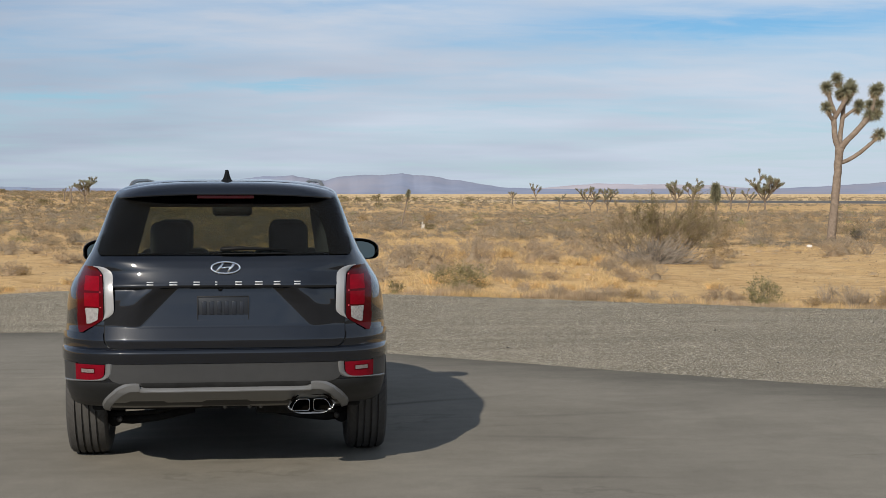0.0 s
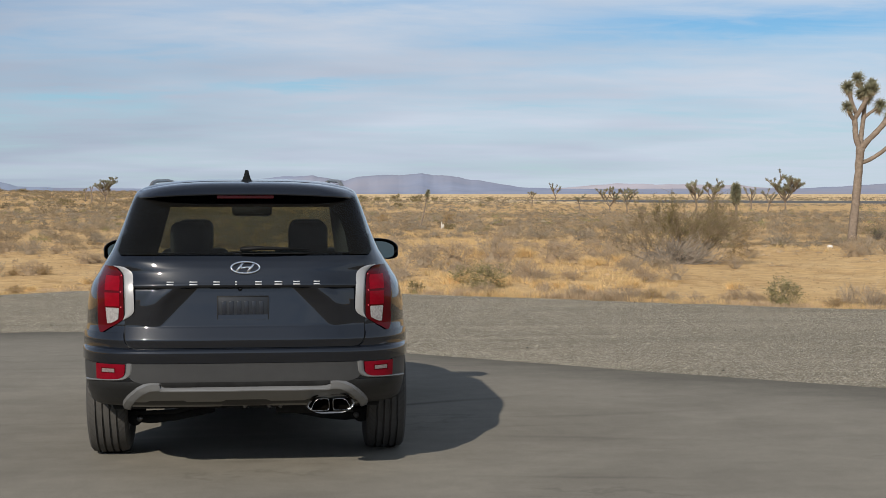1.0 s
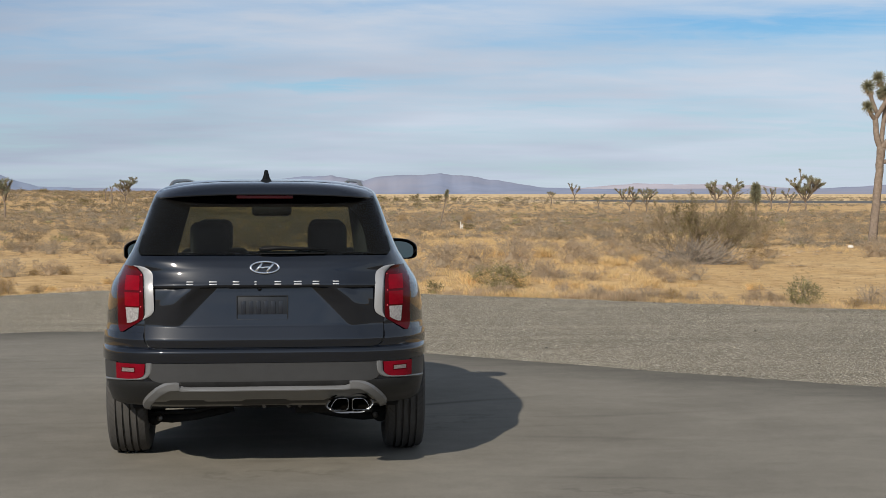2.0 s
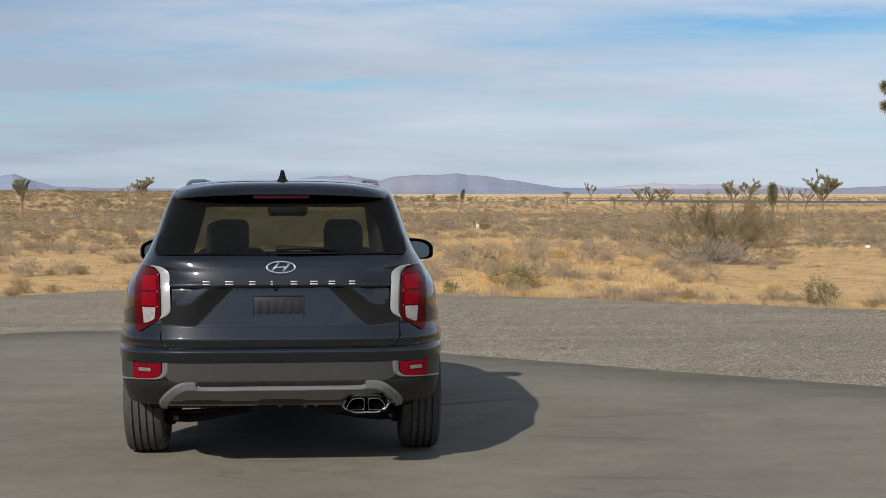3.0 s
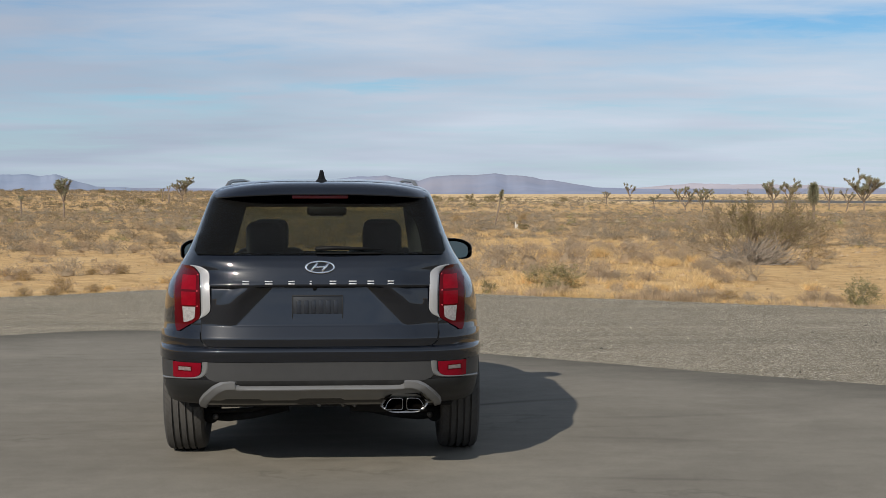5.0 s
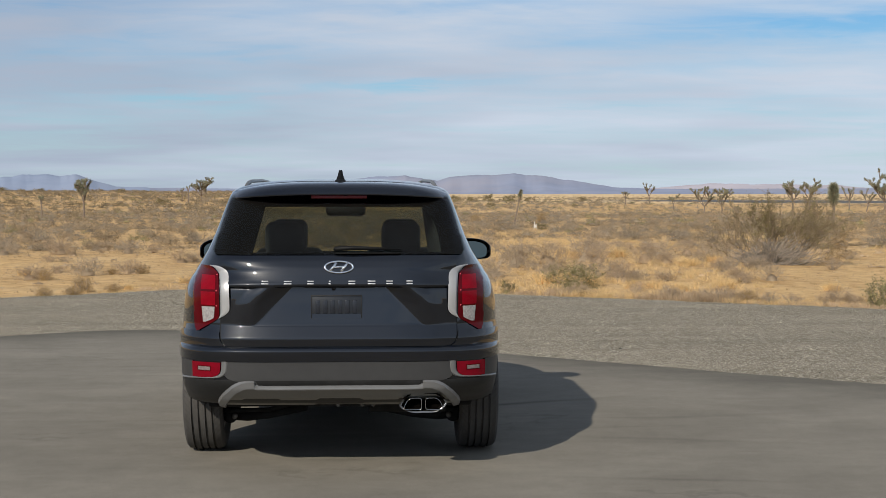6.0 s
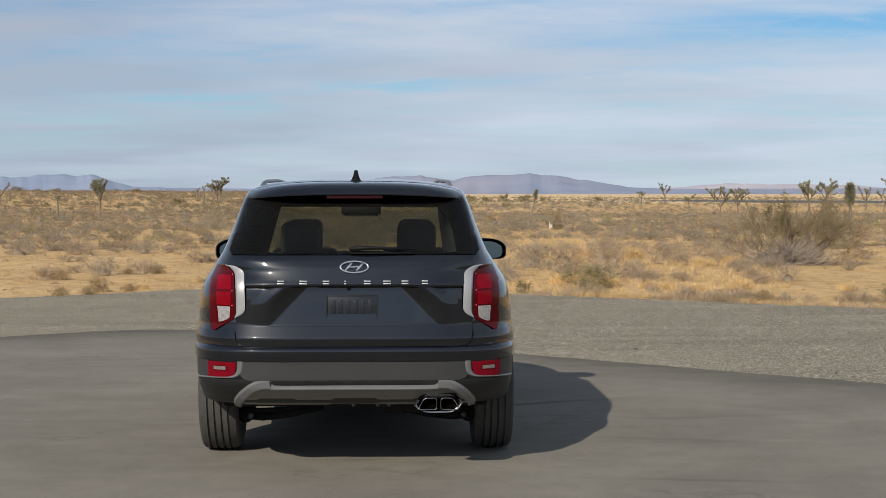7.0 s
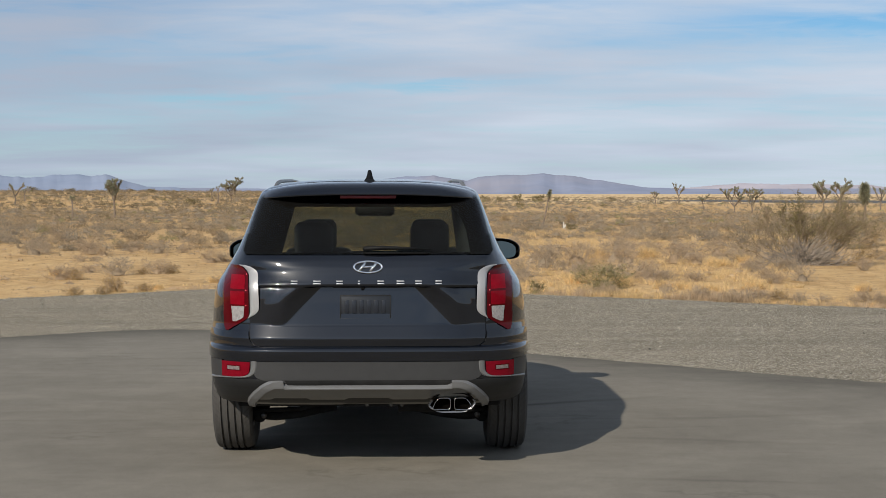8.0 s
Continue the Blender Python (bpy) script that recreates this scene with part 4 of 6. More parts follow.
def undercut(x, z):
    """The skid plate leans in below its bright edge, with a recess in the middle of its foot and a shallow one at each end."""
    ax = abs(x)
    lean = 0.30 * max(0.0, 0.530 - z)
    mid = smooth01(0.0, 0.012, lerp(z, [(0.41, 0.150), (0.468, 0.122)]) - ax) * smooth01(0.0, 0.008, 0.470 - z)
    side = smooth01(0.0, 0.02, ax - 0.33) * smooth01(0.0, 0.02, lerp(z, [(0.41, 0.60), (0.48, 0.54)]) - ax) * smooth01(0.0, 0.012, 0.478 - z)
    return lean + 0.020 * mid + 0.004 * side


M_RED_LAMP = material("red_bumper_lamp_lens", (0.135, 0.0018, 0.008), 0.14, 0, 0.15, 25, spec=0.15)
M_BRACKET = material("satin_bright_bracket", (0.155, 0.156, 0.155), 0.34, 0.4, 0.06, 10)
M_INSERT = material("smoky_clear_insert", (0.17, 0.14, 0.135), 0.2, 0.1, 0.35, 120, coat=0.5)
# shade inside the exhaust is put into this black; the window border shares it
M_BORE = material("void_black", (0.003, 0.0026, 0.0022), 1.0, 0, 0.2, 20, spec=0.0)
M_WIPER = material("dull_black_wiper", (0.006, 0.006, 0.006), 0.5, 0, 0.15, 20, spec=0.12)
M_TIP = material("dull_chrome", (0.46, 0.46, 0.46), 0.16, 1.0, 0.05, 10)
M_DARK_CHROME = material("dark_chrome", (0.20, 0.20, 0.20), 0.22, 0.9, 0.05, 10)
M_RED_DARK = material("unlit_dark_red_lens", (0.15, 0.003, 0.006), 0.3, 0, 0.1, 10)


def build_badge(car):
    bm = bmesh.new()
    c = rear_point(0.0, 1.200, 0.014)
    n = 48
    rings = []
    tilt = Matrix.Rotation(radians(-22), 4, "X")
    for k in range(n):
        a = k * math.tau / n
        mid = Vector((0.079 * math.cos(a), 0, 0.034 * math.sin(a)))
        d = Vector((math.cos(a), 0, math.sin(a)))
        rings.append([bm.verts.new(Vector(c) + tilt @ (mid + 0.0065 * math.cos(q) * d + Vector((0, 0.005 * math.sin(q), 0)))) for q in (0, 1.26, 2.51, 3.77, 5.03)])
    for k in range(n):
        for i in range(5):
            bm.faces.new((rings[k][i], rings[(k + 1) % n][i], rings[(k + 1) % n][(i + 1) % 5], rings[k][(i + 1) % 5]))
    # plain slanted strokes inside the ring
    for ax, bx, za, zb, r in ((-0.050, -0.012, -0.024, 0.026, 0.008), (0.012, 0.050, -0.026, 0.024, 0.008), (-0.026, 0.026, -0.003, 0.003, 0.006)):
        tube(bm, [Vector(c) + tilt @ Vector((ax, 0, za)), Vector(c) + tilt @ Vector((bx, 0, zb))], [r, r], 8)
    bmesh.ops.recalc_face_normals(bm, faces=bm.faces)
    part("badge", bm, M_CHROME, car, "chrome oval badge")
    # the model name, as plain bars: an upper and a lower stroke each
    for k in range(8):
        bm = bmesh.new()
        x = (-0.415, -0.287, -0.159, -0.051, 0.073, 0.184, 0.286, 0.399)[k]
        wd = (0.038, 0.044, 0.036, 0.012, 0.038, 0.044, 0.038, 0.036)[k] / 2
        for z in (1.1125, 1.1265):
            p = rear_point(x, z, 0.013, pressed)
            box(bm, x - wd, x + wd, p.y - 0.003, p.y + 0.012, z - 0.0032, z + 0.0032, 0.0012)
        part("letter_bar", bm, M_LETTER, car)


def build_plate(car):
    p = rear_point(0.0, 0.985, 0.012, pressed)
    bm = bmesh.new()
    box(bm, -0.158, 0.130, p.y - 0.006, p.y + 0.004, 0.909, 1.047, 0.004)
    plate = part("number_plate", bm, M_PLATE, car, "dark embossed number plate")
    bm = bmesh.new()
    for z0, z1 in ((0.909, 0.915), (1.041, 1.047)):
        box(bm, -0.158, 0.130, p.y - 0.011, p.y, z0, z1, 0.002)
    for x0, x1 in ((-0.158, -0.152), (0.124, 0.130)):
        box(bm, x0, x1, p.y - 0.0105, p.y, 0.909, 1.047, 0.002)
    part("plate_frame", bm, M_BLACK, plate)
    for k in range(6):
        bm = bmesh.new()
        x = -0.119 + k * 0.0415
        box(bm, x - 0.013, x + 0.013, p.y - 0.0085, p.y, 0.942, 1.018, 0.003)
        part("plate_bar", bm, M_PLATE_BAR, plate)
    # black bar added for the shaded gap under the crease, above the plate
    bm = bmesh.new()
    q = rear_point(0.0, 1.090, 0.012, pressed)
    box(bm, -0.20, 0.20, q.y - 0.004, q.y + 0.03, 1.086, 1.095, 0.003)
    part("crease_gap_bar", bm, M_GLOSS_BLACK, car)
    bm = bmesh.new()
    bmesh.ops.create_uvsphere(bm, u_segments=16, v_segments=10, radius=0.013, matrix=Matrix.Translation((-0.030, q.y - 0.008, 1.086)))
    part("reversing_camera", bm, M_GLOSS_BLACK, car)


M_PLATE = material("dark_plate", (0.009, 0.011, 0.015), 0.35, 0.0, 0.1, 20)
M_PLATE_BAR = material("dark_plate_bars", (0.012, 0.014, 0.019), 0.25, 0.0, 0.1, 20)


def rounded_poly(pts, r=0.012, steps=4):
    """A polygon with rounded corners."""
    out = []
    pts = [Vector((x, 0, z)) for x, z in pts]
    for i, p in enumerate(pts):
        a, b = pts[i - 1] - p, pts[(i + 1) % len(pts)] - p
        a, b = p + a.normalized() * min(r, a.length * 0.45), p + b.normalized() * min(r, b.length * 0.45)
        for k in range(steps + 1):
            u = k / steps
            out.append(a * (1 - u) ** 2 + p * 2 * u * (1 - u) + b * u ** 2)
    return out


def build_exhaust(car):
    """A bright surround let into the skid plate, painted black for the shade inside, with two pipe ends."""
    cx, cz, y = 0.4775, 0.427, 0.075
    rim = rounded_poly([(-0.146, -0.012), (-0.112, 0.030), (-0.075, 0.060), (0.085, 0.058), (0.128, 0.024), (0.142, 0.004), (0.118, -0.030), (0.07, -0.052), (-0.07, -0.054), (-0.118, -0.036)], 0.022)
    bm = bmesh.new()
    loops = []
    for k, dy in ((1.0, 0.018), (0.985, 0.000), (0.95, -0.008), (0.90, -0.004), (0.865, 0.03), (0.82, 0.06)):
        loops.append([bm.verts.new((cx + p.x * k, y + dy + (0.012 if p.z > 0.02 else 0.0), cz + (p.z * k if p.z > 0 else p.z * (k * 0.55 + 0.45 if k > 0.9 else k * 0.9)))) for p in rim])
    n = len(rim)
    for l0, l1 in zip(loops, loops[1:]):
        for k in range(n):
            bm.faces.new((l0[k], l0[(k + 1) % n], l1[(k + 1) % n], l1[k]))
    for f in bm.faces:
        f.material_index = 0 if f.calc_center_median().y < y + 0.022 and f.calc_center_median().z < cz + 0.022 else 1
    bm.faces.new(loops[-1]).material_index = 1
    bmesh.ops.recalc_face_normals(bm, faces=bm.faces)
    surround = auto_edges(part("exhaust_surround", bm, [M_DARK_CHROME, M_BORE], car, "bright oval exhaust surround"))
    for s in (-1, 1):
        shape = rounded_poly([(0.0095 * s, 0.034), (0.078 * s, 0.034), (0.100 * s, 0.008), (0.117 * s, -0.034), (0.0095 * s, -0.034)][::s], 0.016)
        mid = Vector((0.055 * s, 0, 0))
        bm = bmesh.new()
        loops = []
        for grow, yy in ((0.0, y + 0.03), (0.0, y - 0.016), (-0.03, y - 0.020), (-0.075, y - 0.018), (-0.10, y - 0.010), (-0.115, y + 0.07)):
            loops.append([bm.verts.new((cx + (mid + (p - mid) * (1 + grow)).x, yy, cz + p.z * (1 + grow * 1.25))) for p in shape])
        n = len(shape)
        for l0, l1 in zip(loops, loops[1:]):
            for k in range(n):
                bm.faces.new((l0[k], l0[(k + 1) % n], l1[(k + 1) % n], l1[k]))
        bmesh.ops.recalc_face_normals(bm, faces=bm.faces)
        for f in bm.faces:
            f.material_index = 1 if f.calc_center_median().y > y + 0.028 else 0
        part("exhaust_tip", bm, [M_TIP, M_BORE], surround, "chrome exhaust tip")
        bm = bmesh.new()
        bm.faces.new([bm.verts.new((cx + (mid + (p - mid) * 0.90).x, y + 0.045, cz + p.z * 0.88)) for p in shape])
        part("exhaust_bore", bm, M_BORE, surround, smooth=False)


def build_under(car):
    bm = bmesh.new()
    box(bm, -0.78, 0.78, 0.45, 1.0, 0.36, 0.44, 0.02)
    box(bm, -0.80, 0.80, 1.7, 4.3, 0.20, 0.34, 0.03)
    part("underbody", bm, M_UNDER, car)
    for s in (-1, 1):
        bm = bmesh.new()
        tube(bm, [(s * 0.76, 1.10, 0.225), (s * 0.60, 1.09, 0.208), (s * 0.45, 1.08, 0.222), (s * 0.22, 1.05, 0.275)], [0.034, 0.03, 0.026, 0.026], 10)
        tube(bm, [(s * 0.74, 0.97, 0.262), (s * 0.45, 0.95, 0.272), (s * 0.2, 0.95, 0.33)], [0.014, 0.014, 0.014], 8)
        bmesh.ops.create_cone(bm, cap_ends=True, segments=20, radius1=0.045, radius2=0.045, depth=0.06, matrix=pose(s * 0.70, 1.03, 0.225, 90, 0, 0))
        box(bm, s * 0.70 - 0.05, s * 0.70 + 0.05, 1.05, 1.2, 0.20, 0.44, 0.015)
        part("suspension_arm", bm, M_UNDER, car)
        bm = bmesh.new()
        bmesh.ops.create_cone(bm, cap_ends=True, segments=16, radius1=0.018, radius2=0.018, depth=0.02, matrix=pose(s * 0.672, 0.995, 0.225, 90, 0, 0))
        part("bolt", bm, M_STEEL, car)
    bm = bmesh.new()
    bmesh.ops.create_cone(bm, cap_ends=True, segments=24, radius1=0.085, radius2=0.085, depth=0.46, matrix=pose(0.40, 0.62, 0.385, 0, 90, 0))
    part("silencer", bm, M_UNDER, car)
    for x, tilt in ((0.115, 20), (0.205, -15), (-0.02, 10)):
        bm = bmesh.new()
        tube(bm, [(x, 0.36, 0.40), (x + 0.01 * tilt / 10, 0.35, 0.375)], [0.012, 0.010], 8)
        part("exhaust_hanger", bm, M_STEEL, car)


def build_cabin(car):
    cabin = new("cabin_trim")
    cabin.parent = car
    bm = bmesh.new()
    box(bm, -0.80, 0.80, 0.5, 3.6, 0.42, 0.50)
    part("cabin_floor", bm, M_LINER, cabin)
    bm = bmesh.new()
    box(bm, -0.62, 0.62, 0.24, 1.3, 1.14, 1.20, 0.02)
    part("parcel_cover", bm, M_LINER, cabin)
    bm = bmesh.new()
    box(bm, -0.72, 0.72, 3.1, 3.62, 0.9, 1.15, 0.05)
    part("dashboard", bm, M_LINER, cabin)
    bm = bmesh.new()
    box(bm, -0.52, 0.52, 0.75, 2.6, 1.625, 1.645, 0.008)
    part("headliner", bm, M_LINER, cabin)
    for row, y, xs, zt in (("rear", 1.55, (-0.385, 0.385), 1.30), ("front", 2.45, (-0.40, 0.40), 1.30)):
        for x in xs:
            seat = part_empty("seat", car, (x, y, 0))
            bm = bmesh.new()
            box(bm, -0.25, 0.25, -0.06, 0.10, 0.62, 1.23, 0.07)
            part("backrest", bm, M_SEAT, seat)
            bm = bmesh.new()
            box(bm, -0.25, 0.25, 0.0, 0.5, 0.50, 0.68, 0.06)
            part("cushion", bm, M_SEAT, seat)
            bm = bmesh.new()
            box(bm, -0.130, 0.130, -0.05, 0.06, 1.20, 1.435, 0.055)
            part("headrest", bm, M_SEAT, seat)
    for s in (-1, 1):
        bm = bmesh.new()
        lo, hi = [], []
        for k, z in enumerate((1.20, 1.35, 1.50, 1.63)):
            w = lerp(z, WIDE) - 0.03
            y = lerp(z, TAIL) + 0.10
            for a in (s * (0.60 - 0.16 * (z - 1.2)), ):
                lo.append([bm.verts.new((s * w * 0.93, y + 0.16, z)), bm.verts.new((a, y + 0.10, z)), bm.verts.new((s * (0.53 - 0.10 * (z - 1.2)), y + 0.34, z)), bm.verts.new((s * w * 0.99, y + 0.75, z))])
        for a, b in zip(lo, lo[1:]):
            for q in range(3):
                bm.faces.new((a[q], a[q + 1], b[q + 1], b[q]))
        part("pillar_trim", bm, M_LINER, cabin)
    bm = bmesh.new()
    box(bm, -0.15, 0.15, 2.90, 2.98, 1.450, 1.540, 0.034)
    tube(bm, [(0, 2.95, 1.53), (0, 2.92, 1.62)], [0.02, 0.03], 8)
    part("inside_mirror", bm, M_BLACK, car)


def build_roof(car):
    for s in (-1, 1):
        bm = bmesh.new()
        x = s * 0.535
        pts = [(x * 1.09, 0.80, 1.632), (x * 1.085, 0.84, 1.660), (x * 1.07, 0.91, 1.686), (x * 1.05, 1.02, 1.697), (x, 1.6, 1.706), (x, 2.3, 1.700), (x, 2.6, 1.65)]
        tube(bm, pts, [0.015, 0.013, 0.012, 0.011, 0.011, 0.011, 0.014], 12)
        part("roof_rail", bm, M_SKID_EDGE, car, "satin silver roof rail")
    # fin aerial
    bm = bmesh.new()
    lv = []
    for z, hw, y0, y1 in ((1.650, 0.036, 0.54, 0.80), (1.672, 0.046, 0.56, 0.80), (1.690, 0.038, 0.60, 0.80), (1.708, 0.024, 0.64, 0.79), (1.731, 0.016, 0.66, 0.75), (1.757, 0.011, 0.67, 0.71), (1.762, 0.007, 0.675, 0.70)):
        lv.append([bm.verts.new(c) for c in ((0, y0 - 0.006, z), (hw, y0 + 0.01, z), (hw, (y0 + y1) / 2, z), (0, y1, z), (-hw, (y0 + y1) / 2, z), (-hw, y0 + 0.01, z))])
    for a, b in zip(lv, lv[1:]):
        for k in range(6):
            bm.faces.new((a[k], a[(k + 1) % 6], b[(k + 1) % 6], b[k]))
    bm.faces.new(lv[-1])
    bm.faces.new(lv[0][::-1])
    bmesh.ops.recalc_face_normals(bm, faces=bm.faces)
    part("fin_aerial", bm, M_WIPER, car, "black fin aerial", smooth=False)


def rounding(v, a):
    """A squarish outline whose upper outer corner is fully rounded."""
    return math.copysign(abs(v) ** (0.85 if math.cos(a) > 0 and math.sin(a) > 0 else 0.48), v)


def build_mirror(car, s):
    hold = part_empty("door_mirror", car, (s * 0.942, 3.08, 1.188))
    hold.scale = (1.18, 1.0, 1.12)
    hold.rotation_euler = (radians(-3), 0, s * radians(-3))
    bm = bmesh.new()
    n = 28
    rings = []
    for y, k in ((-0.062, 0.94), (-0.055, 1.0), (0.0, 1.0), (0.07, 0.86), (0.12, 0.5)):
        ring = []
        for i in range(n):
            a = i * math.tau / n
            ring.append(bm.verts.new((s * (0.03 + k * 0.115 * rounding(math.cos(a), a)), y, k * (0.078 if math.sin(a) > 0 else 0.066) * rounding(math.sin(a), a) + k * 0.010 * math.cos(a) * min(0, -math.sin(a)))))
        rings.append(ring)
    for a, b in zip(rings, rings[1:]):
        for i in range(n):
            bm.faces.new((a[i], a[(i + 1) % n], b[(i + 1) % n], b[i]))
    bm.faces.new(rings[-1])
    bmesh.ops.recalc_face_normals(bm, faces=bm.faces)
    part("housing", bm, M_GLOSS_BLACK, hold)
    bm = bmesh.new()
    vs = []
    for i in range(n):
        a = i * math.tau / n
        vs.append(bm.verts.new((s * (0.026 + 0.092 * rounding(math.cos(a), a)), -0.0635, 0.057 * rounding(math.sin(a), a) + 0.008 * math.cos(a) * min(0, -math.sin(a)))))
    bm.faces.new(vs)
    part("mirror_glass", bm, M_MIRROR, hold, smooth=False)
    bm = bmesh.new()
    tube(bm, [(-s * 0.05, 0.02, -0.04), (-s * 0.15, 0.06, -0.055)], [0.03, 0.035], 10)
    part("mirror_arm", bm, M_BLACK, hold)


def build_glazing(car):
    """Side windows and windscreen, a little inside the body's skin."""
    for s in (-1, 1):
        bm = bmesh.new()
        g = []
        for z in zrange(1.275, 1.595, 6):
            w, r, f, turn = lerp(z, WIDE) - 0.014, lerp(z, TAIL), lerp(z, NOSE), lerp(z, TURN_IN)
            y0, y1 = r + turn, f - 0.9 * turn
            g.append([bm.verts.new((s * w, y0 + (y1 - y0) * q / 10, z)) for q in range(11)])
        for a, b in zip(g, g[1:]):
            for k in range(10):
                bm.faces.new((a[k], a[k + 1], b[k + 1], b[k]))
        part("side_window", bm, M_SIDE_GLASS, car)
    bm = bmesh.new()
    g = []
    for z in zrange(1.14, 1.605, 8):
        w, f, turn = lerp(z, WIDE) - 0.014, lerp(z, NOSE) - 0.014, lerp(z, TURN_IN)
        row = []
        for k in range(-12, 13):
            u = 0.94 * k / 12
            row.append(bm.verts.new((u * w, f - 0.12 - 0.9 * turn * (1 - (1 - abs(u) ** 2.0) ** (1 / 2.0)), z)))
        g.append(row)
    for a, b in zip(g, g[1:]):
        for k in range(24):
            bm.faces.new((a[k], a[k + 1], b[k + 1], b[k]))
    part("windscreen", bm, M_SIDE_GLASS, car)


build_car()


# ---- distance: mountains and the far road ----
# distance haze is painted into the rock colours, palest on the farthest range
M_RANGE = material("blue_haze_painted_rock", (0.250, 0.280, 0.365), 0.95, 0, 0.12, 0.006, second=(0.290, 0.292, 0.345), second_scale=0.002, spec=0.0)
M_FAR_RANGE = material("pale_haze_painted_rose_rock", (0.43, 0.400, 0.435), 0.95, 0, 0.10, 0.004, spec=0.0)
RANGE = [(-40, 14), (-32, 16), (-28, 22), (-24, 19.5), (-22, 13), (-20, 9), (-14, 8.5), (-11, 8.5), (-9.6, 11), (-7.9, 24), (-6.8, 31), (-5.6, 35), (-4.2, 32.5), (-3.3, 30.0), (-2.75, 22.5), (-2.2, 27),
         (-1.5, 31), (-0.4, 30), (0.8, 24), (2, 11), (4, 9), (6, 9), (8.3, 10), (9.5, 12), (10.2, 21), (10.95, 33), (12.0, 31.5), (12.95, 32.5), (13.8, 27), (14.8, 30), (18, 26), (24, 16), (40, 12)]
FAR_RANGE = [(-22, 6), (-19, 10), (-18, 14), (-16.6, 15.5), (-15, 16.5), (-13.9, 17), (-13.2, 18.2), (-12.6, 15), (-11.5, 11.5), (-10, 6)]


def ridge(name, table, r, mat, label, rough, seed):
    """A mountain range along an arc: foot, flanks with gullies, crest and far side. Heights are in thousandths of a 2.6 km reach."""
    azs = np.arange(table[0][0], table[-1][0], 0.07)
    verts, faces = [], []
    prof = [(-0.10, 0.0), (-0.075, 0.16), (-0.05, 0.38), (-0.03, 0.62), (-0.012, 0.86), (0.0, 1.0), (0.02, 0.8), (0.06, 0.3)]
    for a in azs:
        top = float(np.interp(a, [p[0] for p in table], [p[1] for p in table])) * r / 2613
        top *= 1 + rough * noise.fractal((a * 1.1, seed, 0), 0.8, 2.0, 6)
        for d, k in prof:
            gully = 1 + 0.07 * noise.fractal((a * 2.2, d * 40, seed + 3), 1.0, 2.0, 4) * (1 - abs(k - 0.5) * 2) if 0 < k < 1 else 1
            rr = r * (1 + d * (1 + 0.25 * noise.noise((a * 1.3, seed + 7, d * 9))))
            verts.append((-rr * math.sin(radians(a)), rr * math.cos(radians(a)), -2.0 + (top + 3.6) * k * gully))
    n = len(prof)
    for i in range(len(azs) - 1):
        for k in range(n - 1):
            faces.append((i * n + k, i * n + k + 1, (i + 1) * n + k + 1, (i + 1) * n + k))
    return tagged(mesh_np(name, verts, faces, mat, smooth=True), label, "mountains", kind="structure")


WEST = [(5, 3)] + [q for q in RANGE if q[0] > 8]
RANGE = [q for q in RANGE if q[0] < 9]
# the massif's blue is haze too, put into its base colour
M_WEST = material("blue_haze_painted_massif", (0.250, 0.300, 0.400), 0.95, 0, 0.10, 0.004, second=(0.270, 0.310, 0.395), second_scale=0.002, spec=0.0)
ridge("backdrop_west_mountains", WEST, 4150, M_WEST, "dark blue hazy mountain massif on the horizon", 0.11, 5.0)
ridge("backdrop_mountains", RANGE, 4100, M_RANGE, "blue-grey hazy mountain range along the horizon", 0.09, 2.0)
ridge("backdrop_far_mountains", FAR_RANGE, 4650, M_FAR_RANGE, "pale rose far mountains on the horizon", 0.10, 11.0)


ROAD = [(46, 294), (66, 252), (96, 212), (135, 165), (200, 90)]


def far_road():
    """A road on a low bank, crossing the plain far off."""
    verts, faces = [], []
    pts = ROAD
    pts = [((1 - u) * a[0] + u * b[0], (1 - u) * a[1] + u * b[1]) for a, b in zip(pts, pts[1:]) for u in (0, 0.25, 0.5, 0.75)] + [pts[-1]]
    for i, (x, y) in enumerate(pts):
        x2, y2 = pts[min(i + 1, len(pts) - 1)]
        x1, y1 = pts[max(i - 1, 0)]
        d = Vector((x2 - x1, y2 - y1, 0)).normalized()
        n = Vector((d.y, -d.x, 0))
        if n.y > 0:
            n = -n
        g = ground_height(x, y)
        rise = min(1.0, 0.15 + i / 5)
        for off, z in ((5.2, -0.2), (4.0, 0.34 * rise), (3.8, 0.36 * rise), (0, 0.42 * rise), (-3.8, 0.36 * rise), (-4.0, 0.34 * rise), (-6, -0.2)):
            verts.append((x + n.x * off, y + n.y * off, g + z))
    for i in range(len(pts) - 1):
        for k in range(6):
            faces.append((i * 7 + k, i * 7 + k + 1, (i + 1) * 7 + k + 1, (i + 1) * 7 + k))
    tagged(mesh_np("road", verts, faces, M_FAR_ROAD), "dark asphalt road on a low bank across the plain", "road", kind="structure")


M_FAR_ROAD = material("dark_road_asphalt", (0.085, 0.085, 0.086), 0.9, 0, 0.15, 0.1)
far_road()


# ---- plants: building blocks in numpy ----


def fast_mesh(name, v, tris, mat, parent=None):
    me = bpy.data.meshes.new(name)
    v, tris = np.asarray(v, np.float32), np.asarray(tris, np.int32)
    me.vertices.add(len(v))
    me.vertices.foreach_set("co", v.ravel())
    me.loops.add(len(tris) * 3)
    me.loops.foreach_set("vertex_index", tris.ravel())
    me.polygons.add(len(tris))
    me.polygons.foreach_set("loop_start", np.arange(0, len(tris) * 3, 3, dtype=np.int32))
    me.update(calc_edges=True)
    me.materials.append(mat)
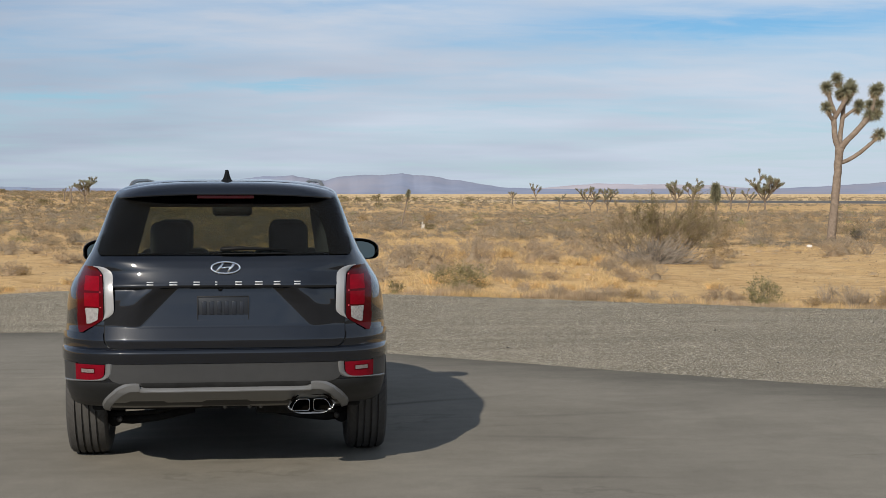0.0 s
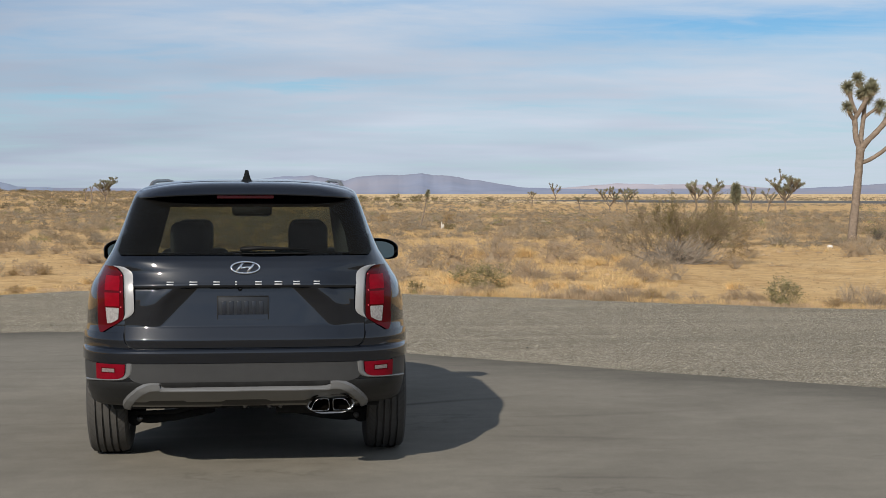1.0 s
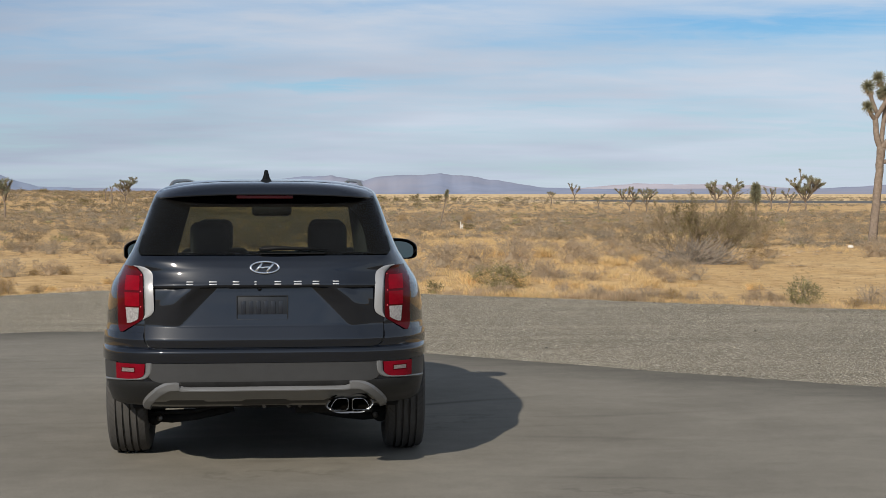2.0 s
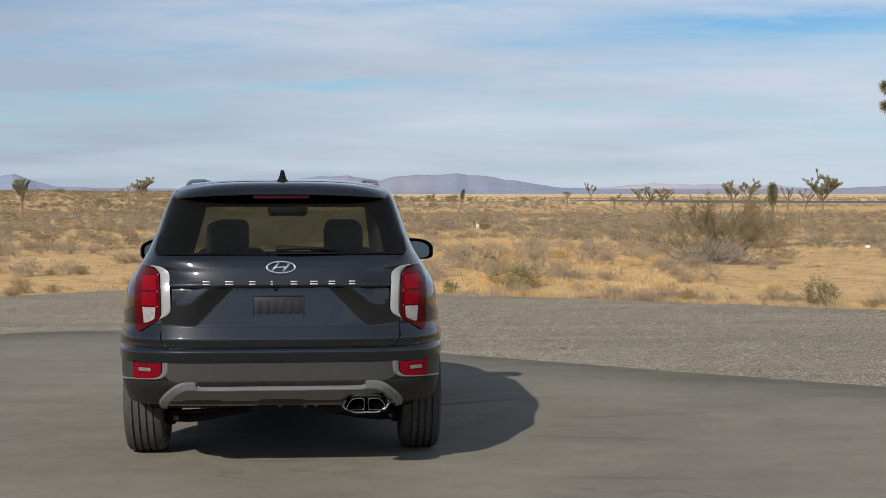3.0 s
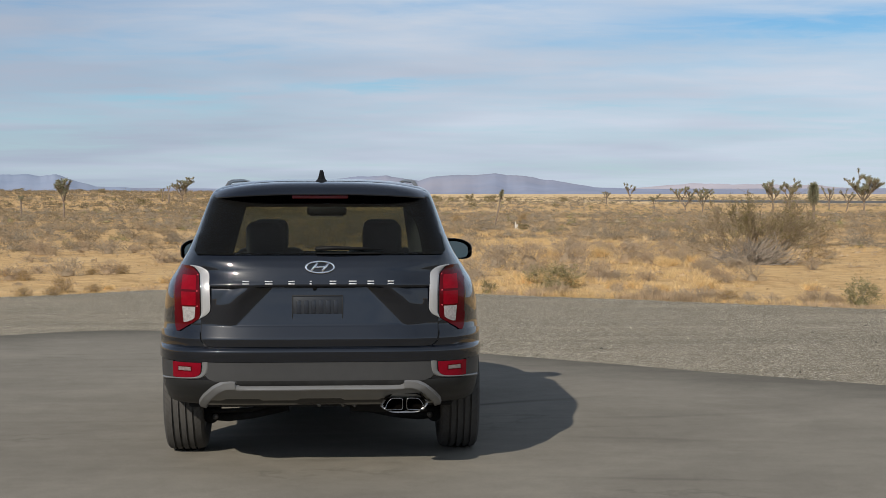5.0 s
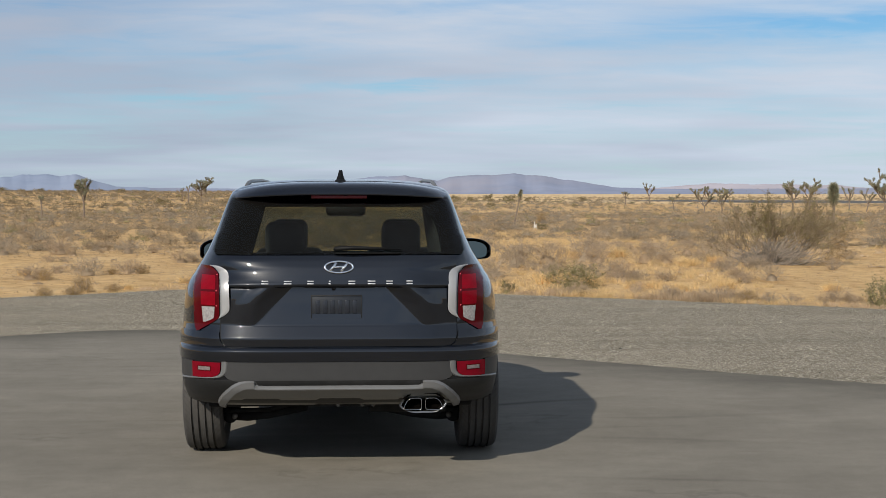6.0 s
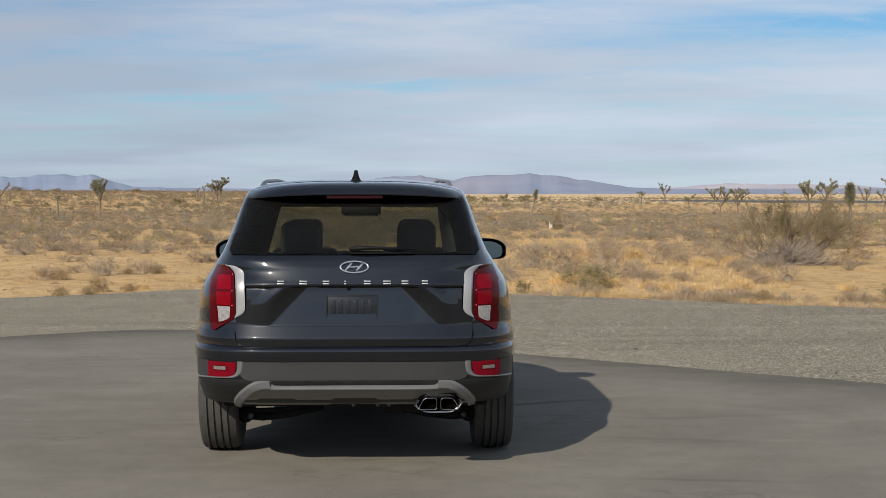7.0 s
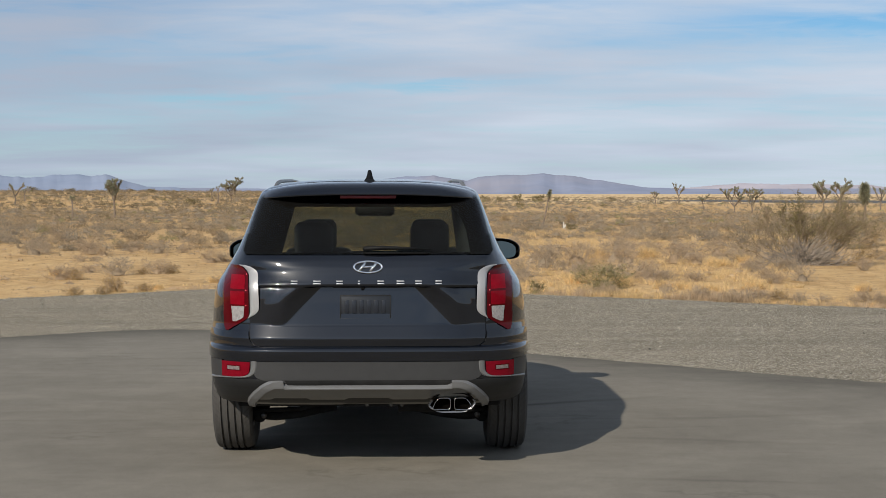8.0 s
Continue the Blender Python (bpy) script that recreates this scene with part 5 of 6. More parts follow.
    ob = new(name, me)
    if parent:
        ob.parent = parent
    return ob


def unit(v):
    return v / np.maximum(np.linalg.norm(v, axis=-1, keepdims=True), 1e-9)


def leaves_at(p, size, r, long=1.6, flat=0.0, facing=None):
    """Small folded leaf quads at the points p, each turned at random."""
    n = len(p)
    a = unit(r.normal(size=(n, 3)) * np.array([1, 1, 1 - flat]))
    if facing is not None:
        out = unit(facing) + r.normal(size=(n, 3)) * 0.5
        a = unit(np.cross(out, r.normal(size=(n, 3))))
        b = unit(np.cross(out, a))
    else:
        b = unit(np.cross(a, r.normal(size=(n, 3))))
    s = (size * r.uniform(0.6, 1.35, n))[:, None]
    c = np.cross(a, b)
    v = np.stack([p - a * s * long / 2, p + b * s * 0.5 + c * s * 0.15, p + a * s * long / 2, p - b * s * 0.5 + c * s * 0.15], 1).reshape(-1, 3)
    i = np.arange(n)[:, None] * 4
    t = np.concatenate([i + [[0, 1, 2]], i + [[0, 2, 3]]])
    return v, t


def twigs(p0, p1, r0, r1, sag=None):
    """Three-sided tapered twigs from p0 to p1."""
    n = len(p0)
    d = unit(p1 - p0)
    a = unit(np.cross(d, np.array([0.31, 0.52, 0.79])))
    b = np.cross(d, a)
    ang = np.array([0, 2.094, 4.189])
    ring = a[:, None] * np.cos(ang)[None, :, None] + b[:, None] * np.sin(ang)[None, :, None]
    v = np.concatenate([p0[:, None] + ring * np.reshape(r0, (-1, 1, 1)), p1[:, None] + ring * np.reshape(r1, (-1, 1, 1))], 1).reshape(-1, 3)
    i = np.arange(n)[:, None] * 6
    t = np.concatenate([i + [[k, (k + 1) % 3, 3 + k]] for k in range(3)] + [i + [[(k + 1) % 3, 3 + (k + 1) % 3, 3 + k]] for k in range(3)])
    return v, t


def join(parts):
    vs, ts, n = [], [], 0
    for v, t in parts:
        vs.append(v)
        ts.append(t + n)
        n += len(v)
    return np.concatenate(vs), np.concatenate(ts)


def blades(base, tip, width, r):
    """Grass blades: one bent sliver each."""
    d = unit(tip - base)
    s = unit(np.cross(d, r.normal(size=base.shape))) * np.reshape(width, (-1, 1))
    mid = (base + tip) / 2 + np.array([0, 0, 1]) * np.linalg.norm(tip - base, axis=1, keepdims=True) * 0.08
    v = np.stack([base - s, base + s, mid + s * 0.7, mid - s * 0.7, tip], 1).reshape(-1, 3)
    i = np.arange(len(base))[:, None] * 5
    return v, np.concatenate([i + [[0, 1, 2]], i + [[0, 2, 3]], i + [[3, 2, 4]]])


def shrub_form(r, wide, high, stems, leaves, leaf, twig=0.004, upright=0.6, low=0.1):
    """Stems that fan out from the ground with side twigs, and leaves about their outer parts."""
    az = r.uniform(0, math.tau, stems)
    out = np.sqrt(r.uniform(0.0, 1, stems))
    lump = 1 + 0.25 * np.sin(az * 2 + r.uniform(0, 6)) + 0.18 * np.sin(az * 3 + r.uniform(0, 6))
    tip = np.stack([np.cos(az) * out * wide / 2 * lump, np.sin(az) * out * wide / 2 * lump, high * (0.35 + 0.65 * np.sqrt(np.maximum(0, 1 - (out * 0.93) ** 2))) * r.uniform(0.65, 1.08, stems)], 1)
    base = np.stack([tip[:, 0] * 0.12, tip[:, 1] * 0.12, np.full(stems, -0.02)], 1) + r.normal(size=(stems, 3)) * np.array([0.03, 0.03, 0]) * wide
    mid = base * 0.45 + tip * 0.55 + r.normal(size=(stems, 3)) * 0.05 * wide
    wood = [twigs(base, mid, np.full(stems, twig * 1.5), np.full(stems, twig)), twigs(mid, tip, np.full(stems, twig), np.full(stems, twig * 0.35))]
    k = r.integers(0, stems, stems * 4)
    u = r.uniform(0.2, 1.0, (stems * 4, 1))
    s0 = mid[k] * (1 - u) + tip[k] * u
    s1 = s0 + unit(r.normal(size=s0.shape) + np.array([0, 0, upright]) + unit(tip[k] - base[k])) * r.uniform(0.06, 0.22, (len(k), 1)) * (wide + high) / 2
    s1[:, 2] = np.maximum(s1[:, 2], 0.01)
    wood.append(twigs(s0, s1, np.full(len(k), twig * 0.6), np.full(len(k), twig * 0.25)))
    k2 = r.integers(0, len(k), leaves)
    u2 = r.uniform(low, 1.05, (leaves, 1))
    at = s0[k2] * (1 - u2) + s1[k2] * u2 + r.normal(size=(leaves, 3)) * leaf * 0.8
    at[:, 2] = np.maximum(at[:, 2], leaf * 0.4)
    return join(wood), leaves_at(at, leaf, r)


def mound(r, wide, high, count, leaf, lumps=3):
    """Foliage of a low rounded bush: small leaves through a lumpy dome, thickest near its skin."""
    d = unit(r.normal(size=(count, 3)))
    d[:, 2] = np.abs(d[:, 2])
    rad = r.uniform(0.25, 1.0, count) ** 0.5
    lump = 1.0
    for k in range(lumps):
        c = unit(r.normal(size=3) + np.array([0, 0, 0.5]))
        lump = lump + 0.30 * np.maximum(0, d @ c) ** 4 - 0.12 * np.maximum(0, d @ -c) ** 2
    p = d * (rad * lump * r.uniform(0.85, 1.12, count))[:, None] * np.array([wide / 2, wide / 2, high])
    p[:, 2] += leaf * 0.3
    return p


def slivers(p, out, long, wide, r, up=0.55, loose=0.5):
    """Fine dry stalks at the points p, one narrow triangle each, that stand outward and up."""
    d = unit(unit(out) + np.array([0, 0, up]) + r.normal(size=p.shape) * loose)
    side = unit(np.cross(d, r.normal(size=p.shape))) * (wide * r.uniform(0.6, 1.3, len(p)))[:, None] / 2
    half = d * (long * r.uniform(0.6, 1.3, len(p)))[:, None] / 2
    v = np.stack([p - half - side, p - half + side, p + half], 1).reshape(-1, 3)
    v[:, 2] = np.maximum(v[:, 2], -0.01)
    return v, np.arange(len(v)).reshape(-1, 3)


def dome(r, wide, high, finer=1, shrink=0.8):
    """The dense heart of a bush: a lumpy dome."""
    bm = bmesh.new()
    bmesh.ops.create_icosphere(bm, subdivisions=finer + 1, radius=1.0)
    bmesh.ops.delete(bm, geom=[v for v in bm.verts if v.co.z < -0.25], context="VERTS")
    off = Vector(r.uniform(0, 50, 3))
    for v in bm.verts:
        v.co *= shrink * (1 + 0.34 * noise.noise(v.co * 1.9 + off) + 0.20 * noise.noise(v.co * 5.0 + off))
        v.co = Vector((v.co.x * wide / 2, v.co.y * wide / 2, max(-0.02, v.co.z * high)))
    bm.verts.index_update()
    bmesh.ops.triangulate(bm, faces=bm.faces)
    v = np.array([tuple(q.co) for q in bm.verts])
    t = np.array([[q.index for q in f.verts] for f in bm.faces])
    bm.free()
    return v, t


M_RISE = leafy(material("dark_brown_brush", (0.265, 0.205, 0.125), 0.9, 0, 0.30, 0.05, 0.7, 6, by_piece=0.3, spec=0.1))
M_BRUSH_GREY = leafy(material("ashen_brush", (0.310, 0.256, 0.187), 0.9, 0, 0.30, 0.6, 0.7, 16, by_piece=0.25, spec=0.1))
M_BRUSH_BROWN = leafy(material("dull_brown_brush", (0.350, 0.268, 0.171), 0.9, 0, 0.30, 0.7, 0.7, 16, by_piece=0.25, spec=0.1))
M_TWIG = leafy(material("grey_dry_twigs", (0.43, 0.345, 0.255), 0.9, 0, 0.2, 5, by_piece=0.25, spec=0.1), 0.15)
M_SAGE_BROWN = leafy(material("grey_brown_brush_stalks", (0.480, 0.362, 0.238), 0.9, 0, 0.30, 0.7, 0.7, 22, by_piece=0.22, spec=0.1))
M_SAGE_GREY = leafy(material("grey_sage_stalks", (0.425, 0.340, 0.240), 0.9, 0, 0.30, 0.6, 0.7, 22, by_piece=0.22, spec=0.1))
M_SAGE_GREEN = leafy(material("pale_green_sage_leaves", (0.292, 0.254, 0.128), 0.85, 0, 0.15, 3, by_piece=0.28, spec=0.1))
M_CREOSOTE = leafy(material("olive_creosote_leaves", (0.225, 0.188, 0.088), 0.8, 0, 0.2, 3, by_piece=0.3, spec=0.08))
M_RUSTY = leafy(material("rusty_dry_leaves", (0.41, 0.285, 0.14), 0.9, 0, 0.2, 3, by_piece=0.3, spec=0.1))
M_STRAW = leafy(material("golden_dry_grass", (0.70, 0.50, 0.245), 0.85, 0, 0.2, 2, by_piece=0.3, spec=0.1))
M_STRAW_PALE = leafy(material("pale_straw_grass", (0.66, 0.482, 0.250), 0.85, 0, 0.2, 2, by_piece=0.25, spec=0.1))
M_STUBBLE = leafy(material("sand_brown_stubble", (0.36, 0.26, 0.145), 0.9, 0, 0.2, 2, by_piece=0.25, spec=0.1))
M_BARK = material("grey_brown_fibrous_bark", (0.20, 0.157, 0.122), 0.95, 0, 0.3, 9, 0.9, 30, spec=0.1)
M_SPIKE = material("olive_green_spiky_leaves", (0.205, 0.20, 0.128), 0.6, 0, 0.2, 3, by_piece=0.4, spec=0.25)
M_DEAD_SPIKE = material("tan_dead_spiky_leaves", (0.25, 0.195, 0.12), 0.85, 0, 0.2, 3, by_piece=0.35, spec=0.1)


def on_ground(x, y):
    return (x, y, ground_height(x, y))


SHRUBS = {}


def shrub_model(key, name, label, mat, wide, high, stems, leaves, leaf, twig=0.004, twig_mat=None, fine_leaf=False):
    r = np.random.default_rng(sum(ord(c) for c in key) * 31 + stems)
    wood, green = shrub_form(r, wide, high, stems, leaves, leaf, twig)
    bare = key.startswith("bare")
    if not bare:
        q = mound(r, wide * 0.95, high * 0.92, int(leaves * (1 if fine_leaf else 1.5)), leaf)
        out = q / np.array([wide ** 2 / 4, wide ** 2 / 4, high ** 2])
        fill = leaves_at(q, leaf, r, facing=out) if fine_leaf else slivers(q, out, 0.10, leaf * 0.40, r)
        green = join([green, fill, dome(r, wide, high, 1, 0.36)])
    SHRUBS[key] = (name, label, fast_mesh("branchwork", *wood, twig_mat or M_TWIG), fast_mesh("foliage", *green, mat))
    for ob in SHRUBS[key][2:]:
        scene.collection.objects.unlink(ob)


def plant(key, x, y, size=1.0, tall=1.0, turn=0.0, label="", group=""):
    name, lab, wood, green = SHRUBS[key]
    root = thing(name, label or lab, "shrub", group=group)
    root.matrix_basis = Matrix.LocRotScale(on_ground(x, y), Euler((0, 0, turn)), (size, size, size * tall))
    for src in (wood, green):
        ob = new(src.name.split(".")[0], src.data)
        ob.parent = root
    return root


for i in range(4):
    shrub_model(f"brown{i}", "brush_shrub", "grey-brown dry brush shrub on the sand", M_SAGE_BROWN, 1.0, 0.55 + 0.08 * i, 30, 620, 0.021, 0.0048)
    shrub_model(f"grey{i}", "sagebrush", "grey sagebrush with fine dry twigs on the sand", M_SAGE_GREY, 1.0, 0.6 + 0.06 * i, 30, 620, 0.020, 0.0052)
for i in range(2):
    shrub_model(f"green{i}", "sage_shrub", "rounded pale green sage shrub at the gravel's edge", M_SAGE_GREEN, 1.0, 0.72, 50, 1700, 0.020, 0.004, fine_leaf=True)
    shrub_model(f"olive{i}", "creosote_shrub", "dark olive creosote shrub far out on the plain", M_CREOSOTE, 1.0, 0.62, 24, 260, 0.05, 0.008)
    shrub_model(f"rusty{i}", "dry_weed", "rusty brown dry weed on the sand", M_RUSTY, 1.0, 0.6, 46, 820, 0.020, 0.0045)
    shrub_model(f"bare{i}", "dry_weed", "bare twiggy dry weed on the sand", M_SAGE_BROWN, 1.0, 0.75, 60, 260, 0.016, 0.006)


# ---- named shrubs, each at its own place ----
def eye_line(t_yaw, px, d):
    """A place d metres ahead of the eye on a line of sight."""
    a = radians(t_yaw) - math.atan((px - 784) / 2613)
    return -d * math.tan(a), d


plant("green0", 7.44, 20.95, 0.62, 0.98, 0.4)
plant("grey1", 6.05, 21.75, 0.34, 0.9, 2.0)
plant("green1", 3.57, 25.3, 1.0, 0.62, 1.3, "low olive green shrub among dry grass")
plant("olive0", 2.32, 24.3, 0.30, 1.15, 0.2, "small dark olive twiggy weed at the gravel's edge")
plant("rusty0", 3.32, 23.95, 0.46, 0.50, 0.9, "low dark rusty weed at the gravel's edge")
for key, x, y, s, tl, a in (
        ("rusty1", -4.75, 24.95, 0.50, 0.95, 0.4), ("rusty0", -4.22, 24.85, 0.36, 0.80, 2.1), ("rusty0", -5.18, 23.95, 0.36, 0.8, 1.2), ("rusty1", -4.74, 24.15, 0.38, 0.7, 0.2),
        ("rusty0", -6.12, 28.4, 0.36, 1.1, 0.7), ("rusty1", -4.52, 30.0, 0.36, 0.9, 2.7), ("rusty0", -5.05, 29.6, 0.28, 0.8, 1.7), ("grey0", -9.45, 38.9, 0.92, 0.80, 0.5), ("grey3", -6.38, 40.0, 0.70, 0.72, 2.9),
        ("brown2", -7.95, 38.9, 0.72, 0.78, 1.8), ("brown3", -7.55, 38.4, 0.55, 0.55, 4.4), ("grey2", -4.2, 36.6, 0.8, 0.45, 1.1), ("brown0", -3.6, 35.2, 0.8, 0.5, 3.1),
        ("grey1", 15.15, 36.6, 1.15, 0.72, 0.6), ("brown3", 14.6, 35.9, 0.9, 0.55, 2.2), ("bare0", 16.1, 37.2, 0.8, 0.6, 3.9), ("grey0", 12.15, 36.6, 0.55, 0.8, 1.9),
        ("brown1", 7.6, 31.3, 0.55, 0.8, 0.9), ("grey2", 8.25, 31.2, 0.6, 0.7, 2.9), ("bare1", 9.9, 30.9, 0.5, 0.8, 1.5), ("brown2", 7.0, 27.9, 0.4, 0.5, 0.5),
        ("grey3", 4.4, 28.2, 0.75, 0.70, 4.0), ("grey1", 5.0, 27.6, 0.6, 0.6, 1.0), ("brown0", 5.55, 27.2, 0.6, 0.62, 2.5), ("grey0", 2.55, 29.6, 0.9, 0.75, 0.1),
        ("grey2", 3.4, 33.2, 1.1, 0.80, 1.6), ("brown1", 4.2, 34.0, 1.0, 0.85, 3.3), ("grey3", 5.3, 35.4, 1.15, 0.75, 5.0), ("brown3", 6.6, 34.6, 1.0, 0.72, 0.3),
        ("grey1", 2.2, 36.0, 1.1, 0.9, 2.2), ("brown2", 6.0, 38.8, 1.1, 0.8, 4.1), ("grey0", 7.6, 38.0, 1.0, 0.8, 5.6), ("brown0", 3.9, 30.4, 0.7, 0.7, 2.0)):
    plant(key, x, y, s, tl, a)


def scattered_shrubs():
    """More shrubs among the dry grass, and weeds along the gravel's edge."""
    r = np.random.default_rng(63)
    kinds = ["grey0", "grey1", "grey2", "grey3", "brown0", "brown1", "brown2", "brown3"]
    n = 0
    while n < 52:
        y = float(r.uniform(26.5, 46))
        x = float(r.uniform(0.03, 0.36)) * y
        if math.hypot(x - 9.3, y - 32.9) < 1.6 or (x > 0.27 * y and r.uniform() < 0.75) or noise.noise((x * 0.25, y * 0.25, 3)) < -0.15:
            continue
        plant(kinds[int(r.integers(0, 8))], x, y, float(r.uniform(0.3, 0.72)), float(r.uniform(0.55, 0.9)), float(r.uniform(0, 6.28)), group="brush among the dry grass")
        n += 1
    for k in range(34):
        x = float(r.uniform(3.2, 10.5))
        y = gravel_edge(x) + float(r.uniform(0.15, 0.8))
        plant(("rusty0", "rusty1", "bare0", "bare1", "brown1")[int(r.integers(0, 5))], x, y, float(r.uniform(0.22, 0.48)), float(r.uniform(0.6, 1.0)), float(r.uniform(0, 6.28)), group="weeds along the gravel")
    for k in range(26):
        y = float(r.uniform(26, 60))
        x = -float(r.uniform(0.07, 0.26)) * y
        plant(kinds[int(r.integers(0, 8))], x, y, float(r.uniform(0.3, 0.8)), float(r.uniform(0.5, 0.8)), float(r.uniform(0, 6.28)), group="brush on the open sand")


scattered_shrubs()
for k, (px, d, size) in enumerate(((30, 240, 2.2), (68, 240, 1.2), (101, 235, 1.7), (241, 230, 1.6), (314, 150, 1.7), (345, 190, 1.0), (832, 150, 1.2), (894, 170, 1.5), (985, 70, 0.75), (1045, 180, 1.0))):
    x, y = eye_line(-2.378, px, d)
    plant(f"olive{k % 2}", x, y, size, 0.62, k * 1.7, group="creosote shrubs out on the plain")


def creosote():
    """The large open creosote bush: grey twigs fanned low over the sand, olive sprays above, a drooping spray to the open side."""
    r = np.random.default_rng(23)
    root = thing("creosote_bush", "large open creosote bush with grey lower twigs and olive leaves", "bush", pose(*on_ground(9.12, 32.9)) @ Matrix.Diagonal((1.34, 1.15, 1.08, 1)))
    # centre and spread of each spray, its stems and leaves
    sprays = (((-0.10, 0.0, 1.34), (0.12, 0.2, 0.26), 10, 2300), ((0.05, 0.1, 1.02), (0.34, 0.4, 0.22), 14, 1700), ((0.50, -0.1, 1.10), (0.30, 0.35, 0.24), 15, 2000), ((0.98, 0.0, 0.90), (0.28, 0.3, 0.24), 15, 2200),
              ((1.20, -0.1, 0.40), (0.14, 0.2, 0.20), 9, 1400), ((-0.62, 0.1, 1.05), (0.32, 0.3, 0.24), 14, 900), ((-0.98, 0.0, 0.72), (0.26, 0.3, 0.24), 13, 420), ((0.86, 0.1, 1.32), (0.20, 0.2, 0.14), 8, 700), ((0.3, 0.4, 0.7), (0.6, 0.3, 0.3), 12, 700))
    wood, bare, leaf, rusty = [], [], [], []
    for c, sp, stems, count in sprays:
        base = r.normal(size=(stems, 3)) * np.array([0.27, 0.16, 0.0]) + np.array([0.05, 0, -0.02])
        tip = np.array(c) + r.normal(size=(stems, 3)) * np.array(sp) * 0.75
        tip[:, 2] = np.clip(tip[:, 2], 0.12, 1.5)
        pts = [base]
        for k in range(1, 7):
            u = k / 6
            flare = u ** 0.72
            p = base + (tip - base) * np.array([flare, flare, u ** 1.12]) + r.normal(size=(stems, 3)) * 0.046
            p[:, 2] = np.maximum(p[:, 2], 0.02)
            pts.append(p)
        for k in range(6):
            (bare if k < 3 else wood).append(twigs(pts[k], pts[k + 1], np.full(stems, 0.0095 - 0.0013 * k), np.full(stems, 0.0082 - 0.0013 * k)))
        a, b = np.concatenate(pts[3:6]), np.concatenate(pts[4:7])
        m = stems * 18
        i = r.integers(0, len(a), m)
        u = r.uniform(0, 1, (m, 1))
        b0 = a[i] * (1 - u) + b[i] * u
        b1 = b0 + unit(unit(b[i] - a[i]) * 0.8 + r.normal(size=(m, 3)) * 0.6 + np.array([0, 0, 0.35 if c[2] > 0.5 else -0.3])) * r.uniform(0.10, 0.34, (m, 1))
        b1[:, 2] = np.clip(b1[:, 2], 0.02, 1.60)
        wood.append(twigs(b0, b1, np.full(m, 0.0032), np.full(m, 0.0014)))
        count = int(count * 0.9)
        i = r.integers(0, m // 2, count) * 2
        u = r.uniform(0.3, 1.12, (count, 1))
        lp = b0[i] * (1 - u) + b1[i] * u + r.normal(size=(count, 3)) * 0.02
        lp[:, 2] = np.maximum(lp[:, 2], 0.02)
        lp = lp[lp[:, 2] < 1.58]
        (rusty if c[2] < 0.5 else leaf).append(leaves_at(lp, 0.0150, r))
    fast_mesh("branchwork", *join(wood), M_BROWN_TWIG, root)
    fast_mesh("stem_fan", *join(bare), M_GREY_TWIG, root)
    # bare grey twigs fanned low about the foot
    q = 480
    az = r.uniform(0, math.tau, q)
    s0 = np.stack([np.cos(az) * 0.62, np.sin(az) * 0.4, np.zeros(q)], 1) * r.uniform(0.0, 0.9, (q, 1)) + np.stack([np.full(q, 0.05), np.zeros(q), r.uniform(0, 0.26, q)], 1)
    s1 = s0 + unit(np.stack([np.cos(az) * 1.2, np.sin(az), np.full(q, 0.45)], 1) + r.normal(size=(q, 3)) * 0.5) * r.uniform(0.15, 0.52, (q, 1))
    s1[:, 2] = np.maximum(s1[:, 2], 0.01)
    fast_mesh("dry_skirt", *twigs(s0, s1, np.full(q, 0.0055), np.full(q, 0.002)), M_GREY_TWIG, root)
    fast_mesh("foliage", *join(leaf), M_CREOSOTE, root)
    fast_mesh("low_spray", *join(rusty), M_RUSTY, root)


M_BROWN_TWIG = leafy(material("brown_fine_twigs", (0.27, 0.205, 0.135), 0.9, 0, 0.2, 5, by_piece=0.3, spec=0.1), 0.1)
M_GREY_TWIG = leafy(material("ashen_dead_twigs", (0.33, 0.280, 0.230), 0.9, 0, 0.2, 5, by_piece=0.3, spec=0.1), 0.1)
creosote()


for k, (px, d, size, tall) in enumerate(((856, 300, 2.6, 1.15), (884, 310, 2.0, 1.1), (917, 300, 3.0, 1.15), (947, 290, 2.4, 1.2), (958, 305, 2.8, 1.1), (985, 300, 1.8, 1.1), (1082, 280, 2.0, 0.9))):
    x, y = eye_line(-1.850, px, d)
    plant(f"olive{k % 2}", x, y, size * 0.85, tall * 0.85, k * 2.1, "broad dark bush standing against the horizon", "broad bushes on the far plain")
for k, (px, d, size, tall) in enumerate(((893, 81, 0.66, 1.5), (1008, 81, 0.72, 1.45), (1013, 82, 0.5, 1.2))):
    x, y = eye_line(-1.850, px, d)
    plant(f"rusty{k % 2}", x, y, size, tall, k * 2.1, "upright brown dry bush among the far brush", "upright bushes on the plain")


# ---- Joshua trees ----
def rosette(r, size, count, up=0.35):
    """A ball of stiff narrow leaves."""
    d = unit(r.normal(size=(count, 3)) + np.array([0, 0, up]))
    base = d * size * 0.12
    tip = d * (size * r.uniform(0.72, 1.05, count))[:, None]
    return blades(base, tip, np.full(count, size * (0.045 if count < 300 else 0.032)), r)


ROSETTES = []
for i in range(3):
    rr = np.random.default_rng(90 + i)
    g = fast_mesh("leaf_rosette", *rosette(rr, 0.25, 340), M_SPIKE)
    dd = fast_mesh("dead_leaves", *rosette(rr, 0.21, 110, -1.2), M_DEAD_SPIKE)
    ROSETTES.append((g.data, dd.data))
    bpy.data.objects.remove(g)
    bpy.data.objects.remove(dd)


